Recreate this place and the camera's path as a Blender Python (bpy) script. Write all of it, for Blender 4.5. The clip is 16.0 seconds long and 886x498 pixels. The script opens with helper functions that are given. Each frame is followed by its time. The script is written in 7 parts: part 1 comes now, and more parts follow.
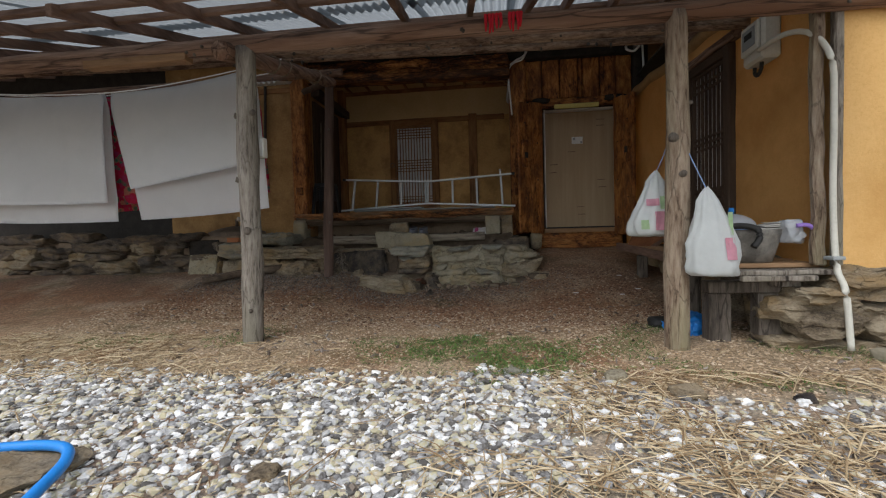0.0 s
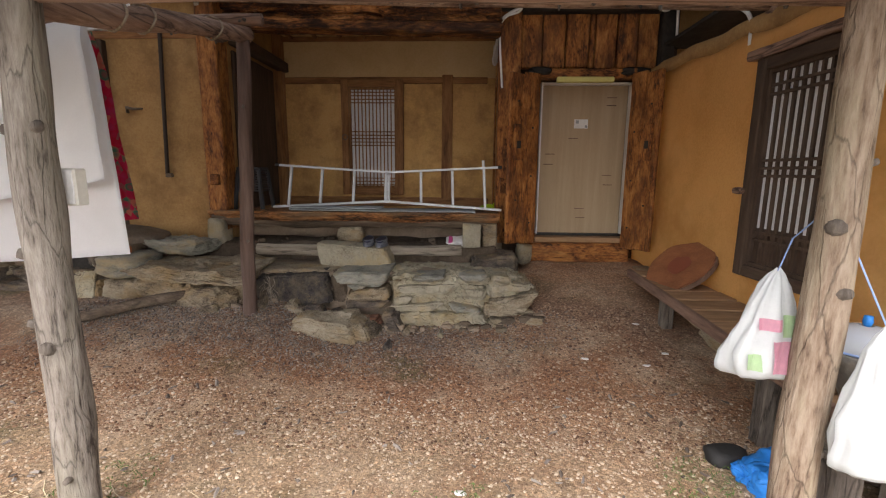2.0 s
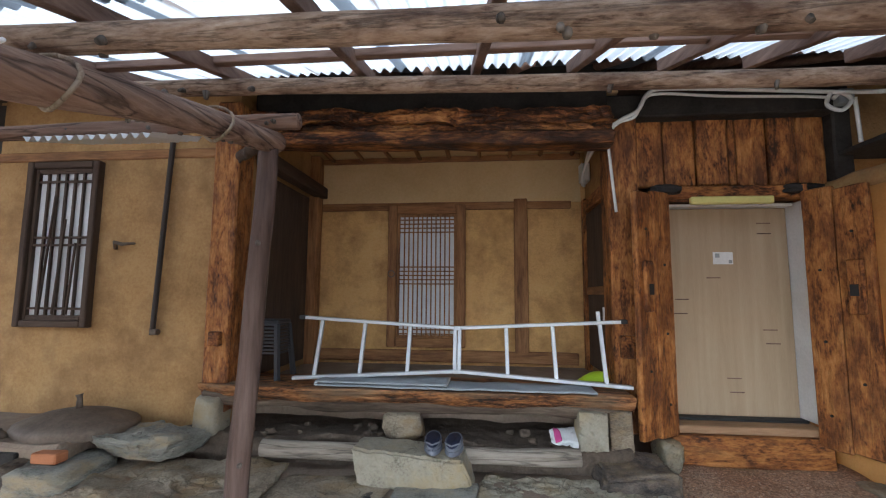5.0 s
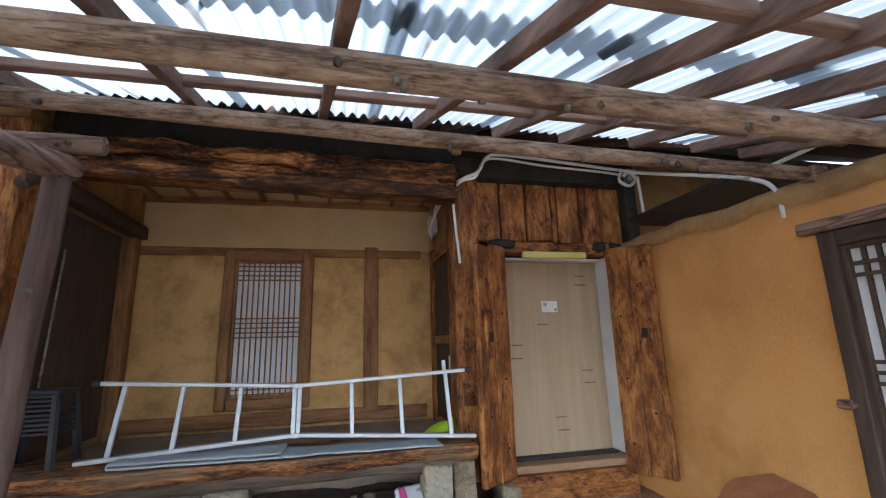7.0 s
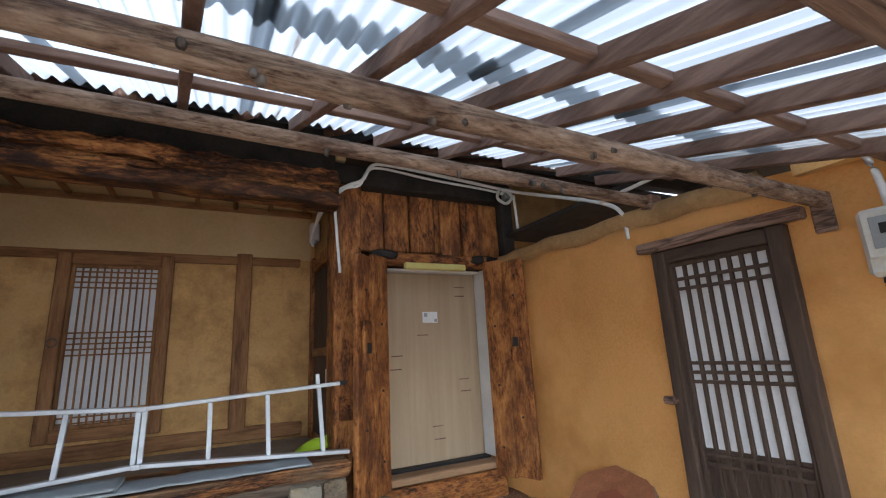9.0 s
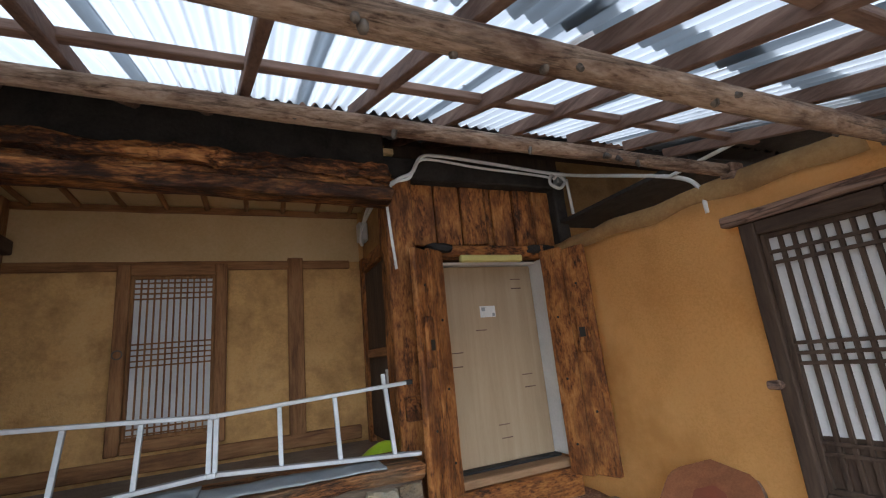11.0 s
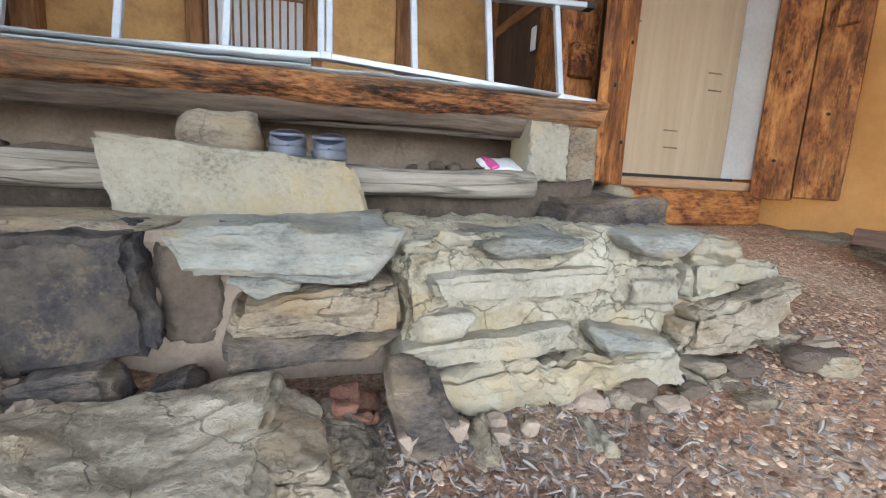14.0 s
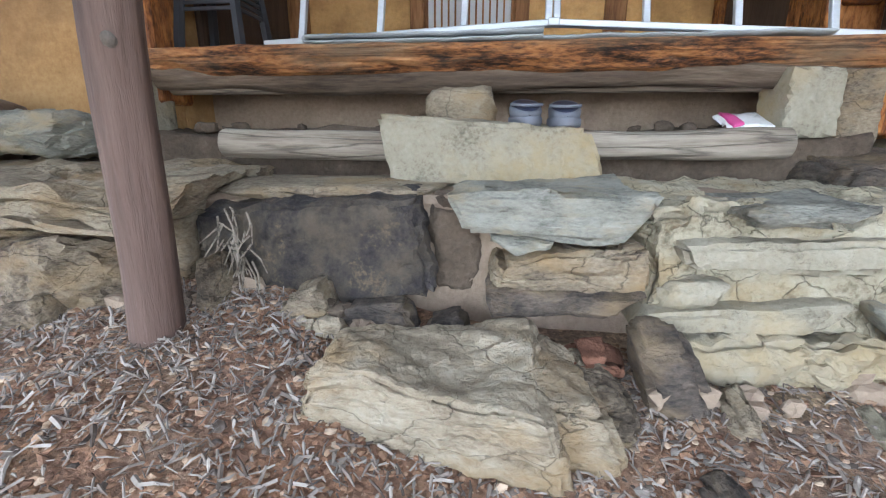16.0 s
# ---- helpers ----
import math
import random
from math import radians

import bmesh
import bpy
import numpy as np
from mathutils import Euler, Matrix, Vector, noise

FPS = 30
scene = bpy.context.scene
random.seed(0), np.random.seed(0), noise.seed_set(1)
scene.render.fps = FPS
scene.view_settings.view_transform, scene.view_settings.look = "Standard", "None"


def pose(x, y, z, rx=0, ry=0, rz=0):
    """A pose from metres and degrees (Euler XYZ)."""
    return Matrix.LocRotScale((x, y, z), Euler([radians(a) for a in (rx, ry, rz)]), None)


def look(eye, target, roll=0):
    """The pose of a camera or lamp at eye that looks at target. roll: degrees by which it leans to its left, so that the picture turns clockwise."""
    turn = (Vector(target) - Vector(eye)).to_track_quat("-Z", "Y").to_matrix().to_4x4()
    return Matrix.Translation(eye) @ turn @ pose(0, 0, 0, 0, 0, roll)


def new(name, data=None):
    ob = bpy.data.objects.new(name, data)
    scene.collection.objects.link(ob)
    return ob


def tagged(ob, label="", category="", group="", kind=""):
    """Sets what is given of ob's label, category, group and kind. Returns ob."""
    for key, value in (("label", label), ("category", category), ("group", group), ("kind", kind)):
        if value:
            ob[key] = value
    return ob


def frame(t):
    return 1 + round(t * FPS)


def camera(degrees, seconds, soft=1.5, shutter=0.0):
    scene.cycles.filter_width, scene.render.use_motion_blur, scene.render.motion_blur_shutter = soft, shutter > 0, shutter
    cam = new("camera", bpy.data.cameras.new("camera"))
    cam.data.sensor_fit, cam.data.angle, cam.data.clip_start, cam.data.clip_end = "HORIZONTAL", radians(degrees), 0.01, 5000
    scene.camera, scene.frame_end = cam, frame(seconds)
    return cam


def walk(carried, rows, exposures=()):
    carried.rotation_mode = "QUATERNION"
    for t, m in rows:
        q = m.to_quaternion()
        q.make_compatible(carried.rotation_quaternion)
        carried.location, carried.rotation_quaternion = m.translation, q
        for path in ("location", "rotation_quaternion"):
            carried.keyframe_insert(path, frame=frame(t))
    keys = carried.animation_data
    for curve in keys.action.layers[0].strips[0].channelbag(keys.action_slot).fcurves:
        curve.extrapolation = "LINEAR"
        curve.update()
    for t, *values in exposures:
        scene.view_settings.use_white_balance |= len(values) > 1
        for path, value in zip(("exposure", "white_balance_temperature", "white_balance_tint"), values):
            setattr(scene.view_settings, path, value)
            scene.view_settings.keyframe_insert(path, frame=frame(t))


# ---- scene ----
cam = camera(90.1, 16.0, soft=1.15)
PATH = [
    (0, (0.582, 0.061, 1.312), (0.324, 2.043, 1.241), -1.5),
    (0.5, (0.648, 0.536, 1.333), (0.441, 2.521, 1.195), -1.0),
    (1, (0.616, 1.031, 1.726), (0.474, 3.014, 1.502), -0.2),
    (1.5, (0.419, 1.401, 2.122), (0.295, 3.379, 1.852), -0.3),
    (2, (0.344, 1.866, 2.263), (0.253, 3.835, 1.924), 0.5),
    (2.5, (0.118, 2.274, 2.33), (0.025, 4.237, 1.96), 1.0),
    (3, (-0.159, 2.713, 2.419), (-0.303, 4.683, 2.107), 0.5),
    (3.5, (-0.279, 3.194, 2.485), (-0.518, 5.17, 2.289), 0.3),
    (3.7, (-0.351, 3.354, 2.507), (-0.605, 5.333, 2.375), 0.1),
    (5.8, (-0.434, 3.773, 2.599), (-0.479, 5.744, 2.933), -0.5),
    (6, (-0.423, 3.778, 2.601), (-0.398, 5.746, 2.956), -0.7),
    (6.5, (-0.395, 3.799, 2.599), (-0.183, 5.749, 2.991), -1.2),
    (7, (-0.357, 3.815, 2.593), (0.081, 5.72, 3.013), -1.6),
    (7.5, (-0.314, 3.814, 2.59), (0.328, 5.658, 3.023), -2.2),
    (8, (-0.279, 3.806, 2.587), (0.495, 5.599, 3.02), -2.5),
    (8.5, (-0.26, 3.797, 2.588), (0.606, 5.547, 3.024), -2.6),
    (8.7, (-0.253, 3.8, 2.588), (0.642, 5.534, 3.027), -2.8),
    (10.8, (-0.332, 4.015, 2.572), (0.475, 5.779, 3.056), -6.0),
    (11, (-0.436, 4.127, 2.553), (0.342, 5.91, 3.017), -5.6),
    (11.5, (-0.621, 4.461, 2.519), (0.131, 6.273, 2.907), -3.8),
    (12, (-0.715, 4.938, 2.439), (0.001, 6.786, 2.707), -2.2),
    (12.5, (-0.781, 5.275, 2.173), (-0.154, 7.17, 2.294), -1.2),
    (13, (-0.739, 5.496, 1.675), (-0.177, 7.415, 1.651), 0.1),
    (13.1, (-0.726, 5.499, 1.631), (-0.185, 7.422, 1.546), -0.1),
    (13.5, (-0.721, 5.508, 1.366), (-0.171, 7.421, 1.168), 2.1),
    (14, (-0.749, 5.489, 1.291), (-0.217, 7.387, 0.954), 3.0),
    (14.5, (-0.818, 5.478, 1.282), (-0.404, 7.386, 0.847), 3.1),
    (15, (-0.878, 5.456, 1.295), (-0.654, 7.384, 0.813), 2.2),
    (15.5, (-0.943, 5.422, 1.309), (-0.924, 7.358, 0.806), 1.4),
    (16, (-1.011, 5.385, 1.305), (-1.234, 7.304, 0.787), 0.2),
]
EXPOSURES = [
    (0.0, 0.55, 6650, 10), (0.5, 0.95, 6750, 11), (1.0, 1.2, 6800, 13), (2.0, 2.0, 7100, 17), (2.5, 2.2, 7200, 17), (3.0, 2.75, 7150, 13), (3.5, 2.9, 6850, 12), (6.0, 2.6, 5600, 10), (7.0, 2.7, 5700, 10),
    (8.5, 2.65, 5850, 11), (11.0, 2.45, 6000, 11), (11.5, 2.9, 6300, 11), (12.0, 3.35, 6250, 12), (12.5, 3.85, 5900, 10), (13.0, 3.75, 5800, 10), (14.0, 3.5, 5850, 10), (16.0, 3.42, 5800, 10)]
SIZE = 0.865  # metres for each unit of the plan below
walk(cam, [(t, look(Vector(eye) * SIZE, Vector(target) * SIZE, roll)) for t, eye, target, roll in PATH], EXPOSURES)

# ---- light: an overcast day ----
world = bpy.data.worlds.new("overcast")
scene.world = world
world.use_nodes = True
wn = world.node_tree.nodes
sky = wn.new("ShaderNodeTexSky")
sky.sky_type = "NISHITA"
sky.sun_disc = False
sky.sun_elevation, sky.sun_rotation = radians(56), radians(203)
sky.dust_density = 1.0
wn["Background"].inputs["Strength"].default_value = 0.15
hsv = wn.new("ShaderNodeHueSaturation")
hsv.inputs["Saturation"].default_value = 0.3
world.node_tree.links.new(sky.outputs[0], hsv.inputs["Color"])
world.node_tree.links.new(hsv.outputs[0], wn["Background"].inputs["Color"])
sun = new("sun", bpy.data.lights.new("sun", "SUN"))
sun.data.energy, sun.data.angle, sun.data.color = 1.5, radians(50), (1.0, 0.98, 0.96)
sun.matrix_world = look((0, 0, 0), (0.22, 0.52, -0.83))


# ---- materials ----
def ramp_colours(nodes, stops):
    r = nodes.new("ShaderNodeValToRGB")
    el = r.color_ramp.elements
    while len(el) < len(stops):
        el.new(0.5)
    for e, (p, c) in zip(el, stops):
        e.position, e.color = p, (*c, 1)
    return r


def surface(name, stops, scale=3.0, fine=40.0, stretch=(1, 1, 1), rough=0.85, bump=0.3, bump_scale=None, dirt=None, dirt_scale=1.2,
            vary=0.0, island=False, metal=0.0, crag=0.0, distort=0.6, crack=None, beds=0.0):
    """A procedural surface: two scales of noise through a colour ramp, stains of a second colour, relief."""
    m = bpy.data.materials.new(name)
    m.use_nodes = True
    n, l = m.node_tree.nodes, m.node_tree.links
    b = n["Principled BSDF"]
    tc = n.new("ShaderNodeTexCoord")
    mp = n.new("ShaderNodeMapping")
    mp.inputs["Scale"].default_value = stretch
    l.new(tc.outputs["Object"], mp.inputs["Vector"])
    n1 = n.new("ShaderNodeTexNoise")
    n1.inputs["Scale"].default_value, n1.inputs["Detail"].default_value = scale, 6
    n1.inputs["Distortion"].default_value = distort
    n2 = n.new("ShaderNodeTexNoise")
    n2.inputs["Scale"].default_value, n2.inputs["Detail"].default_value, n2.inputs["Roughness"].default_value = fine * 0.6, 9, 0.68
    l.new(mp.outputs[0], n1.inputs["Vector"])
    l.new(mp.outputs[0], n2.inputs["Vector"])
    mix = n.new("ShaderNodeMath")
    mix.operation = "MULTIPLY_ADD"
    mix.inputs[1].default_value = 0.75
    l.new(n2.outputs[0], mix.inputs[0])
    half = n.new("ShaderNodeMath")
    half.operation = "MULTIPLY_ADD"
    half.inputs[1].default_value, half.inputs[2].default_value = 0.85, -0.30
    l.new(n1.outputs[0], half.inputs[0])
    l.new(half.outputs[0], mix.inputs[2])
    fac = mix.outputs[0]
    if vary:
        src = n.new("ShaderNodeNewGeometry").outputs["Random Per Island"] if island else n.new("ShaderNodeObjectInfo").outputs["Random"]
        v = n.new("ShaderNodeMath")
        v.operation = "MULTIPLY_ADD"
        v.inputs[1].default_value = vary
        l.new(src, v.inputs[0])
        sh = n.new("ShaderNodeMath")
        sh.operation = "SUBTRACT"
        sh.inputs[1].default_value = vary / 2
        l.new(fac, sh.inputs[0])
        l.new(sh.outputs[0], v.inputs[2])
        fac = v.outputs[0]
    r = ramp_colours(n, stops)
    l.new(fac, r.inputs[0])
    col = r.outputs[0]
    if dirt:
        n3 = n.new("ShaderNodeTexNoise")
        n3.inputs["Scale"].default_value, n3.inputs["Detail"].default_value, n3.inputs["Roughness"].default_value = dirt_scale, 8, 0.65
        l.new(mp.outputs[0] if dirt_scale > 1.0 else tc.outputs["Object"], n3.inputs["Vector"])
        dr = ramp_colours(n, [(0.47, (0, 0, 0)), (0.66, (1, 1, 1))])
        l.new(n3.outputs[0], dr.inputs[0])
        mc = n.new("ShaderNodeMix")
        mc.data_type = "RGBA"
        l.new(dr.outputs[0], mc.inputs[0])
        l.new(col, mc.inputs[6])
        mc.inputs[7].default_value = (*dirt, 1)
        col = mc.outputs[2]
    cracks = None
    if beds:
        lay = n.new("ShaderNodeMapping")
        lay.inputs["Scale"].default_value = tuple(1.0 if v == 1 else (v * 0.25 if v < 1 else 4.5) for v in stretch)
        l.new(tc.outputs["Object"], lay.inputs["Vector"])
        bn = n.new("ShaderNodeTexNoise")
        bn.inputs["Scale"].default_value, bn.inputs["Detail"].default_value, bn.inputs["Roughness"].default_value = (3.2 if max(stretch) > 1 else 9.0), 9, 0.6
        bn.inputs["Distortion"].default_value = 0.4
        l.new(lay.outputs[0], bn.inputs["Vector"])
        cr = ramp_colours(n, [(0.40, (1, 1, 1)), (0.455, (0.9, 0.9, 0.9)), (0.475, (beds,) * 3), (0.495, (0.95, 0.95, 0.95)), (0.60, (1, 1, 1)), (0.615, (0.7, 0.7, 0.7)), (0.63, (1, 1, 1))])
        l.new(bn.outputs[0], cr.inputs[0])
        cm = n.new("ShaderNodeMix")
        cm.data_type, cm.blend_type = "RGBA", "MULTIPLY"
        cm.inputs[0].default_value = 1.0
        l.new(col, cm.inputs[6])
        l.new(cr.outputs[0], cm.inputs[7])
        col, cracks = cm.outputs[2], cr.outputs[0]
    if crack:
        warp = n.new("ShaderNodeTexNoise")
        warp.inputs["Scale"].default_value, warp.inputs["Detail"].default_value = crack[0] * 0.9, 6
        l.new(mp.outputs[0], warp.inputs["Vector"])
        mv = n.new("ShaderNodeMix")
        mv.data_type, mv.blend_type = "RGBA", "LINEAR_LIGHT"
        mv.inputs[0].default_value = 0.35 / crack[0] * 2
        l.new(mp.outputs[0], mv.inputs[6])
        l.new(warp.outputs["Color"], mv.inputs[7])
        vo = n.new("ShaderNodeTexVoronoi")
        vo.feature = "DISTANCE_TO_EDGE"
        vo.inputs["Scale"].default_value = crack[0]
        l.new(mv.outputs[2], vo.inputs["Vector"])
        cr = ramp_colours(n, [(0.0, (crack[2],) * 3), (crack[1], (1, 1, 1))])
        l.new(vo.outputs["Distance"], cr.inputs[0])
        cm = n.new("ShaderNodeMix")
        cm.data_type, cm.blend_type = "RGBA", "MULTIPLY"
        cm.inputs[0].default_value = 1.0
        l.new(col, cm.inputs[6])
        l.new(cr.outputs[0], cm.inputs[7])
        col, cracks = cm.outputs[2], cr.outputs[0]
    l.new(col, b.inputs["Base Color"])
    b.inputs["Roughness"].default_value, b.inputs["Metallic"].default_value = rough, metal
    b.inputs["Specular IOR Level"].default_value = 0.3
    if bump:
        bp = n.new("ShaderNodeBump")
        bp.inputs["Strength"].default_value, bp.inputs["Distance"].default_value = bump, 0.02
        l.new(mix.outputs[0], bp.inputs["Height"])
        top = bp
        if crag:
            n4 = n.new("ShaderNodeTexNoise")
            n4.inputs["Scale"].default_value, n4.inputs["Detail"].default_value, n4.inputs["Roughness"].default_value = crag, 12, 0.72
            n4.noise_type = "RIDGED_MULTIFRACTAL"
            l.new(mp.outputs[0], n4.inputs["Vector"])
            top = n.new("ShaderNodeBump")
            top.inputs["Strength"].default_value, top.inputs["Distance"].default_value = 0.55, 0.03
            l.new(n4.outputs[0], top.inputs["Height"])
            l.new(bp.outputs[0], top.inputs["Normal"])
        if cracks is not None:
            cb = n.new("ShaderNodeBump")
            cb.inputs["Strength"].default_value, cb.inputs["Distance"].default_value = 0.6, 0.012
            l.new(cracks, cb.inputs["Height"])
            l.new(top.outputs[0], cb.inputs["Normal"])
            top = cb
        l.new(top.outputs[0], b.inputs["Normal"])
    return m


def plain(name, c, rough=0.5, metal=0.0):
    return surface(name, [(0.2, tuple(v * 0.82 for v in c)), (0.8, tuple(min(1, v * 1.12) for v in c))], 2.5, 60, rough=rough, bump=0.05, metal=metal)


M = {}
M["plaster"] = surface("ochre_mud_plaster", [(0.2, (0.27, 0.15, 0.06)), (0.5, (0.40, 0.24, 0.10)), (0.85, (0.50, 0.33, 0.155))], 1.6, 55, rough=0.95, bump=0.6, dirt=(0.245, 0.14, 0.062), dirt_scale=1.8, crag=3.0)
# Yellower than the wing plaster, and lightened to make up for dim recess light.
M["plaster_back"] = surface("brightened_yellow_ochre_plaster", [(0.2, (0.42, 0.25, 0.10)), (0.5, (0.62, 0.37, 0.142)), (0.85, (0.68, 0.445, 0.195))], 1.6, 55, rough=0.95, bump=0.6, dirt=(0.38, 0.215, 0.08), dirt_scale=2.4, crag=3.0)
M["plaster_pale"] = surface("pale_ochre_plaster", [(0.2, (0.510, 0.352, 0.167)), (0.6, (0.616, 0.449, 0.238)), (0.9, (0.651, 0.502, 0.299))], 1.4, 50, rough=0.95, bump=0.3)
M["plaster_orange"] = surface("orange_mud_plaster", [(0.2, (0.60, 0.34, 0.115)), (0.5, (0.73, 0.45, 0.175)), (0.85, (0.78, 0.51, 0.225))], 0.9, 70, rough=0.95, bump=0.35, dirt=(0.60, 0.345, 0.12), dirt_scale=1.1)
M["mud"] = surface("grey_brown_mud", [(0.2, (0.17, 0.125, 0.09)), (0.6, (0.27, 0.21, 0.155)), (0.9, (0.35, 0.28, 0.21))], 3, 60, rough=0.95, bump=0.6, crag=7.0)
for axis, st in (("x", (0.12, 1, 1)), ("y", (1, 0.12, 1)), ("z", (1, 1, 0.12))):
    M["log_" + axis] = surface("weathered_log_" + axis, [(0.28, (0.075, 0.042, 0.03)), (0.42, (0.20, 0.125, 0.09)), (0.6, (0.32, 0.215, 0.16)), (0.8, (0.43, 0.31, 0.24))], 11, 70, tuple(v * (0.6 if v < 1 else 1) for v in st), rough=0.85, bump=0.8, dirt=(0.21, 0.115, 0.075), dirt_scale=4, distort=1.0, crack=(8.0, 0.05, 0.35))
    M["beam_" + axis] = surface("brown_square_timber_" + axis, [(0.25, (0.085, 0.05, 0.037)), (0.5, (0.17, 0.105, 0.078)), (0.8, (0.29, 0.19, 0.145))], 8, 70, st, rough=0.8, bump=0.35)
    M["char_" + axis] = surface("charred_orange_wood_" + axis, [(0.31, (0.022, 0.008, 0.004)), (0.40, (0.135, 0.045, 0.013)), (0.51, (0.325, 0.122, 0.032)), (0.65, (0.470, 0.202, 0.058)), (0.84, (0.564, 0.285, 0.104))], 5.0, 80, tuple(1 if v == 1 else 0.38 for v in st), rough=0.6, bump=0.7, distort=2.2, vary=0.12, dirt=(0.122, 0.040, 0.013), dirt_scale=4.5, beds=0.6)
    M["burnt_" + axis] = surface("deeply_burnt_wood_" + axis, [(0.30, (0.012, 0.006, 0.004)), (0.42, (0.055, 0.019, 0.008)), (0.52, (0.21, 0.075, 0.022)), (0.64, (0.42, 0.18, 0.055)), (0.82, (0.55, 0.28, 0.10))], 4.0, 60, tuple(1 if v == 1 else 0.25 for v in st), rough=0.6, bump=1.0, distort=2.5, dirt=(0.03, 0.012, 0.006), dirt_scale=3.5, beds=0.3)
    M["brown_" + axis] = surface("brown_stained_wood_" + axis, [(0.25, (0.112, 0.047, 0.019)), (0.55, (0.290, 0.141, 0.056)), (0.85, (0.402, 0.216, 0.094))], 10, 70, st, rough=0.7, bump=0.35)
    M["dark_" + axis] = surface("dark_old_wood_" + axis, [(0.2, (0.035, 0.022, 0.016)), (0.8, (0.10, 0.066, 0.045))], 9, 70, st, rough=0.8, bump=0.4)
M["post_grey"] = surface("grey_weathered_post", [(0.30, (0.055, 0.045, 0.038)), (0.42, (0.19, 0.165, 0.14)), (0.58, (0.29, 0.26, 0.225)), (0.8, (0.42, 0.39, 0.345))], 13, 80, (1, 1, 0.17), rough=0.9, bump=0.9, dirt=(0.20, 0.19, 0.14), dirt_scale=1.5, distort=1.0, crack=(9.0, 0.03, 0.55))
M["post_tan"] = surface("tan_weathered_post", [(0.30, (0.085, 0.055, 0.038)), (0.42, (0.22, 0.16, 0.115)), (0.58, (0.33, 0.26, 0.195)), (0.8, (0.45, 0.37, 0.295))], 13, 80, (1, 1, 0.17), rough=0.9, bump=0.9, dirt=(0.22, 0.21, 0.12), dirt_scale=1.5, distort=1.0, crack=(9.0, 0.03, 0.55))
M["post_brown"] = surface("brown_peeled_post", [(0.25, (0.05, 0.031, 0.025)), (0.5, (0.125, 0.082, 0.066)), (0.85, (0.20, 0.14, 0.115))], 9, 60, (1, 1, 0.08), rough=0.7, bump=0.5, dirt=(0.075, 0.046, 0.036), dirt_scale=3)
M["stone"] = surface("layered_field_stone", [(0.24, (0.065, 0.05, 0.036)), (0.42, (0.19, 0.153, 0.108)), (0.6, (0.29, 0.243, 0.172)), (0.85, (0.37, 0.33, 0.255))], 4.5, 75, (1, 1, 1.8), rough=0.92, bump=1.0, vary=0.25, dirt=(0.27, 0.19, 0.10), dirt_scale=2.5, crag=12.0, distort=0.3, crack=(2.2, 0.010, 0.5))
M["stone_pale"] = surface("pale_cream_stone", [(0.24, (0.12, 0.105, 0.078)), (0.42, (0.275, 0.248, 0.185)), (0.85, (0.38, 0.355, 0.285))], 4.5, 75, (1, 1, 1.05), rough=0.92, bump=1.0, vary=0.2, dirt=(0.32, 0.25, 0.14), dirt_scale=2.2, crag=12.0, distort=0.3)
M["stone_slate"] = surface("grey_green_slate", [(0.25, (0.10, 0.098, 0.082)), (0.5, (0.235, 0.232, 0.198)), (0.85, (0.35, 0.345, 0.295))], 5, 75, (1, 1, 2.5), rough=0.88, bump=0.9, vary=0.25, dirt=(0.33, 0.265, 0.165), dirt_scale=2.6, crag=8.0, distort=0.3)
M["stone_dark"] = surface("sooty_dark_stone", [(0.3, (0.012, 0.011, 0.013)), (0.5, (0.035, 0.031, 0.031)), (0.62, (0.06, 0.05, 0.042)), (0.75, (0.15, 0.115, 0.07)), (0.95, (0.24, 0.19, 0.12))], 7, 90, rough=0.8, bump=1.0, dirt=(0.10, 0.082, 0.06), dirt_scale=4.5, crag=12.0, distort=0.3)
M["mortar"] = surface("pale_earth_mortar", [(0.26, (0.15, 0.128, 0.085)), (0.45, (0.31, 0.278, 0.20)), (0.85, (0.41, 0.385, 0.305))], 6, 80, (1, 1, 1.05), rough=0.95, bump=0.9, dirt=(0.30, 0.225, 0.12), dirt_scale=2.2, crag=10.0, distort=0.3, crack=(5.0, 0.02, 0.45))
M["live_x"] = surface("live_edge_plank", [(0.34, (0.018, 0.009, 0.006)), (0.42, (0.11, 0.045, 0.018)), (0.53, (0.33, 0.14, 0.048)), (0.68, (0.47, 0.23, 0.085)), (0.88, (0.52, 0.30, 0.14))], 3.2, 70, (0.35, 1, 1.6), rough=0.65, bump=0.8, distort=2.2, dirt=(0.22, 0.15, 0.09), dirt_scale=3.0, beds=0.45)
M["stone_soot"] = surface("sooty_brown_stone", [(0.28, (0.03, 0.026, 0.024)), (0.48, (0.085, 0.070, 0.058)), (0.7, (0.17, 0.14, 0.11)), (0.9, (0.25, 0.21, 0.165))], 6, 80, (1, 1, 2.0), rough=0.85, bump=1.0, dirt=(0.21, 0.155, 0.095), dirt_scale=2.8, crag=9.0, distort=0.3)
M["red_clay"] = surface("crumbled_red_clay", [(0.25, (0.12, 0.052, 0.032)), (0.8, (0.235, 0.115, 0.072))], 14, 90, rough=0.95, bump=0.9, crag=12.0)
M["earth_dark"] = surface("dark_brown_earth", [(0.2, (0.055, 0.040, 0.029)), (0.6, (0.115, 0.088, 0.064)), (0.9, (0.18, 0.14, 0.105))], 6, 70, rough=0.95, bump=0.9, crag=9.0)
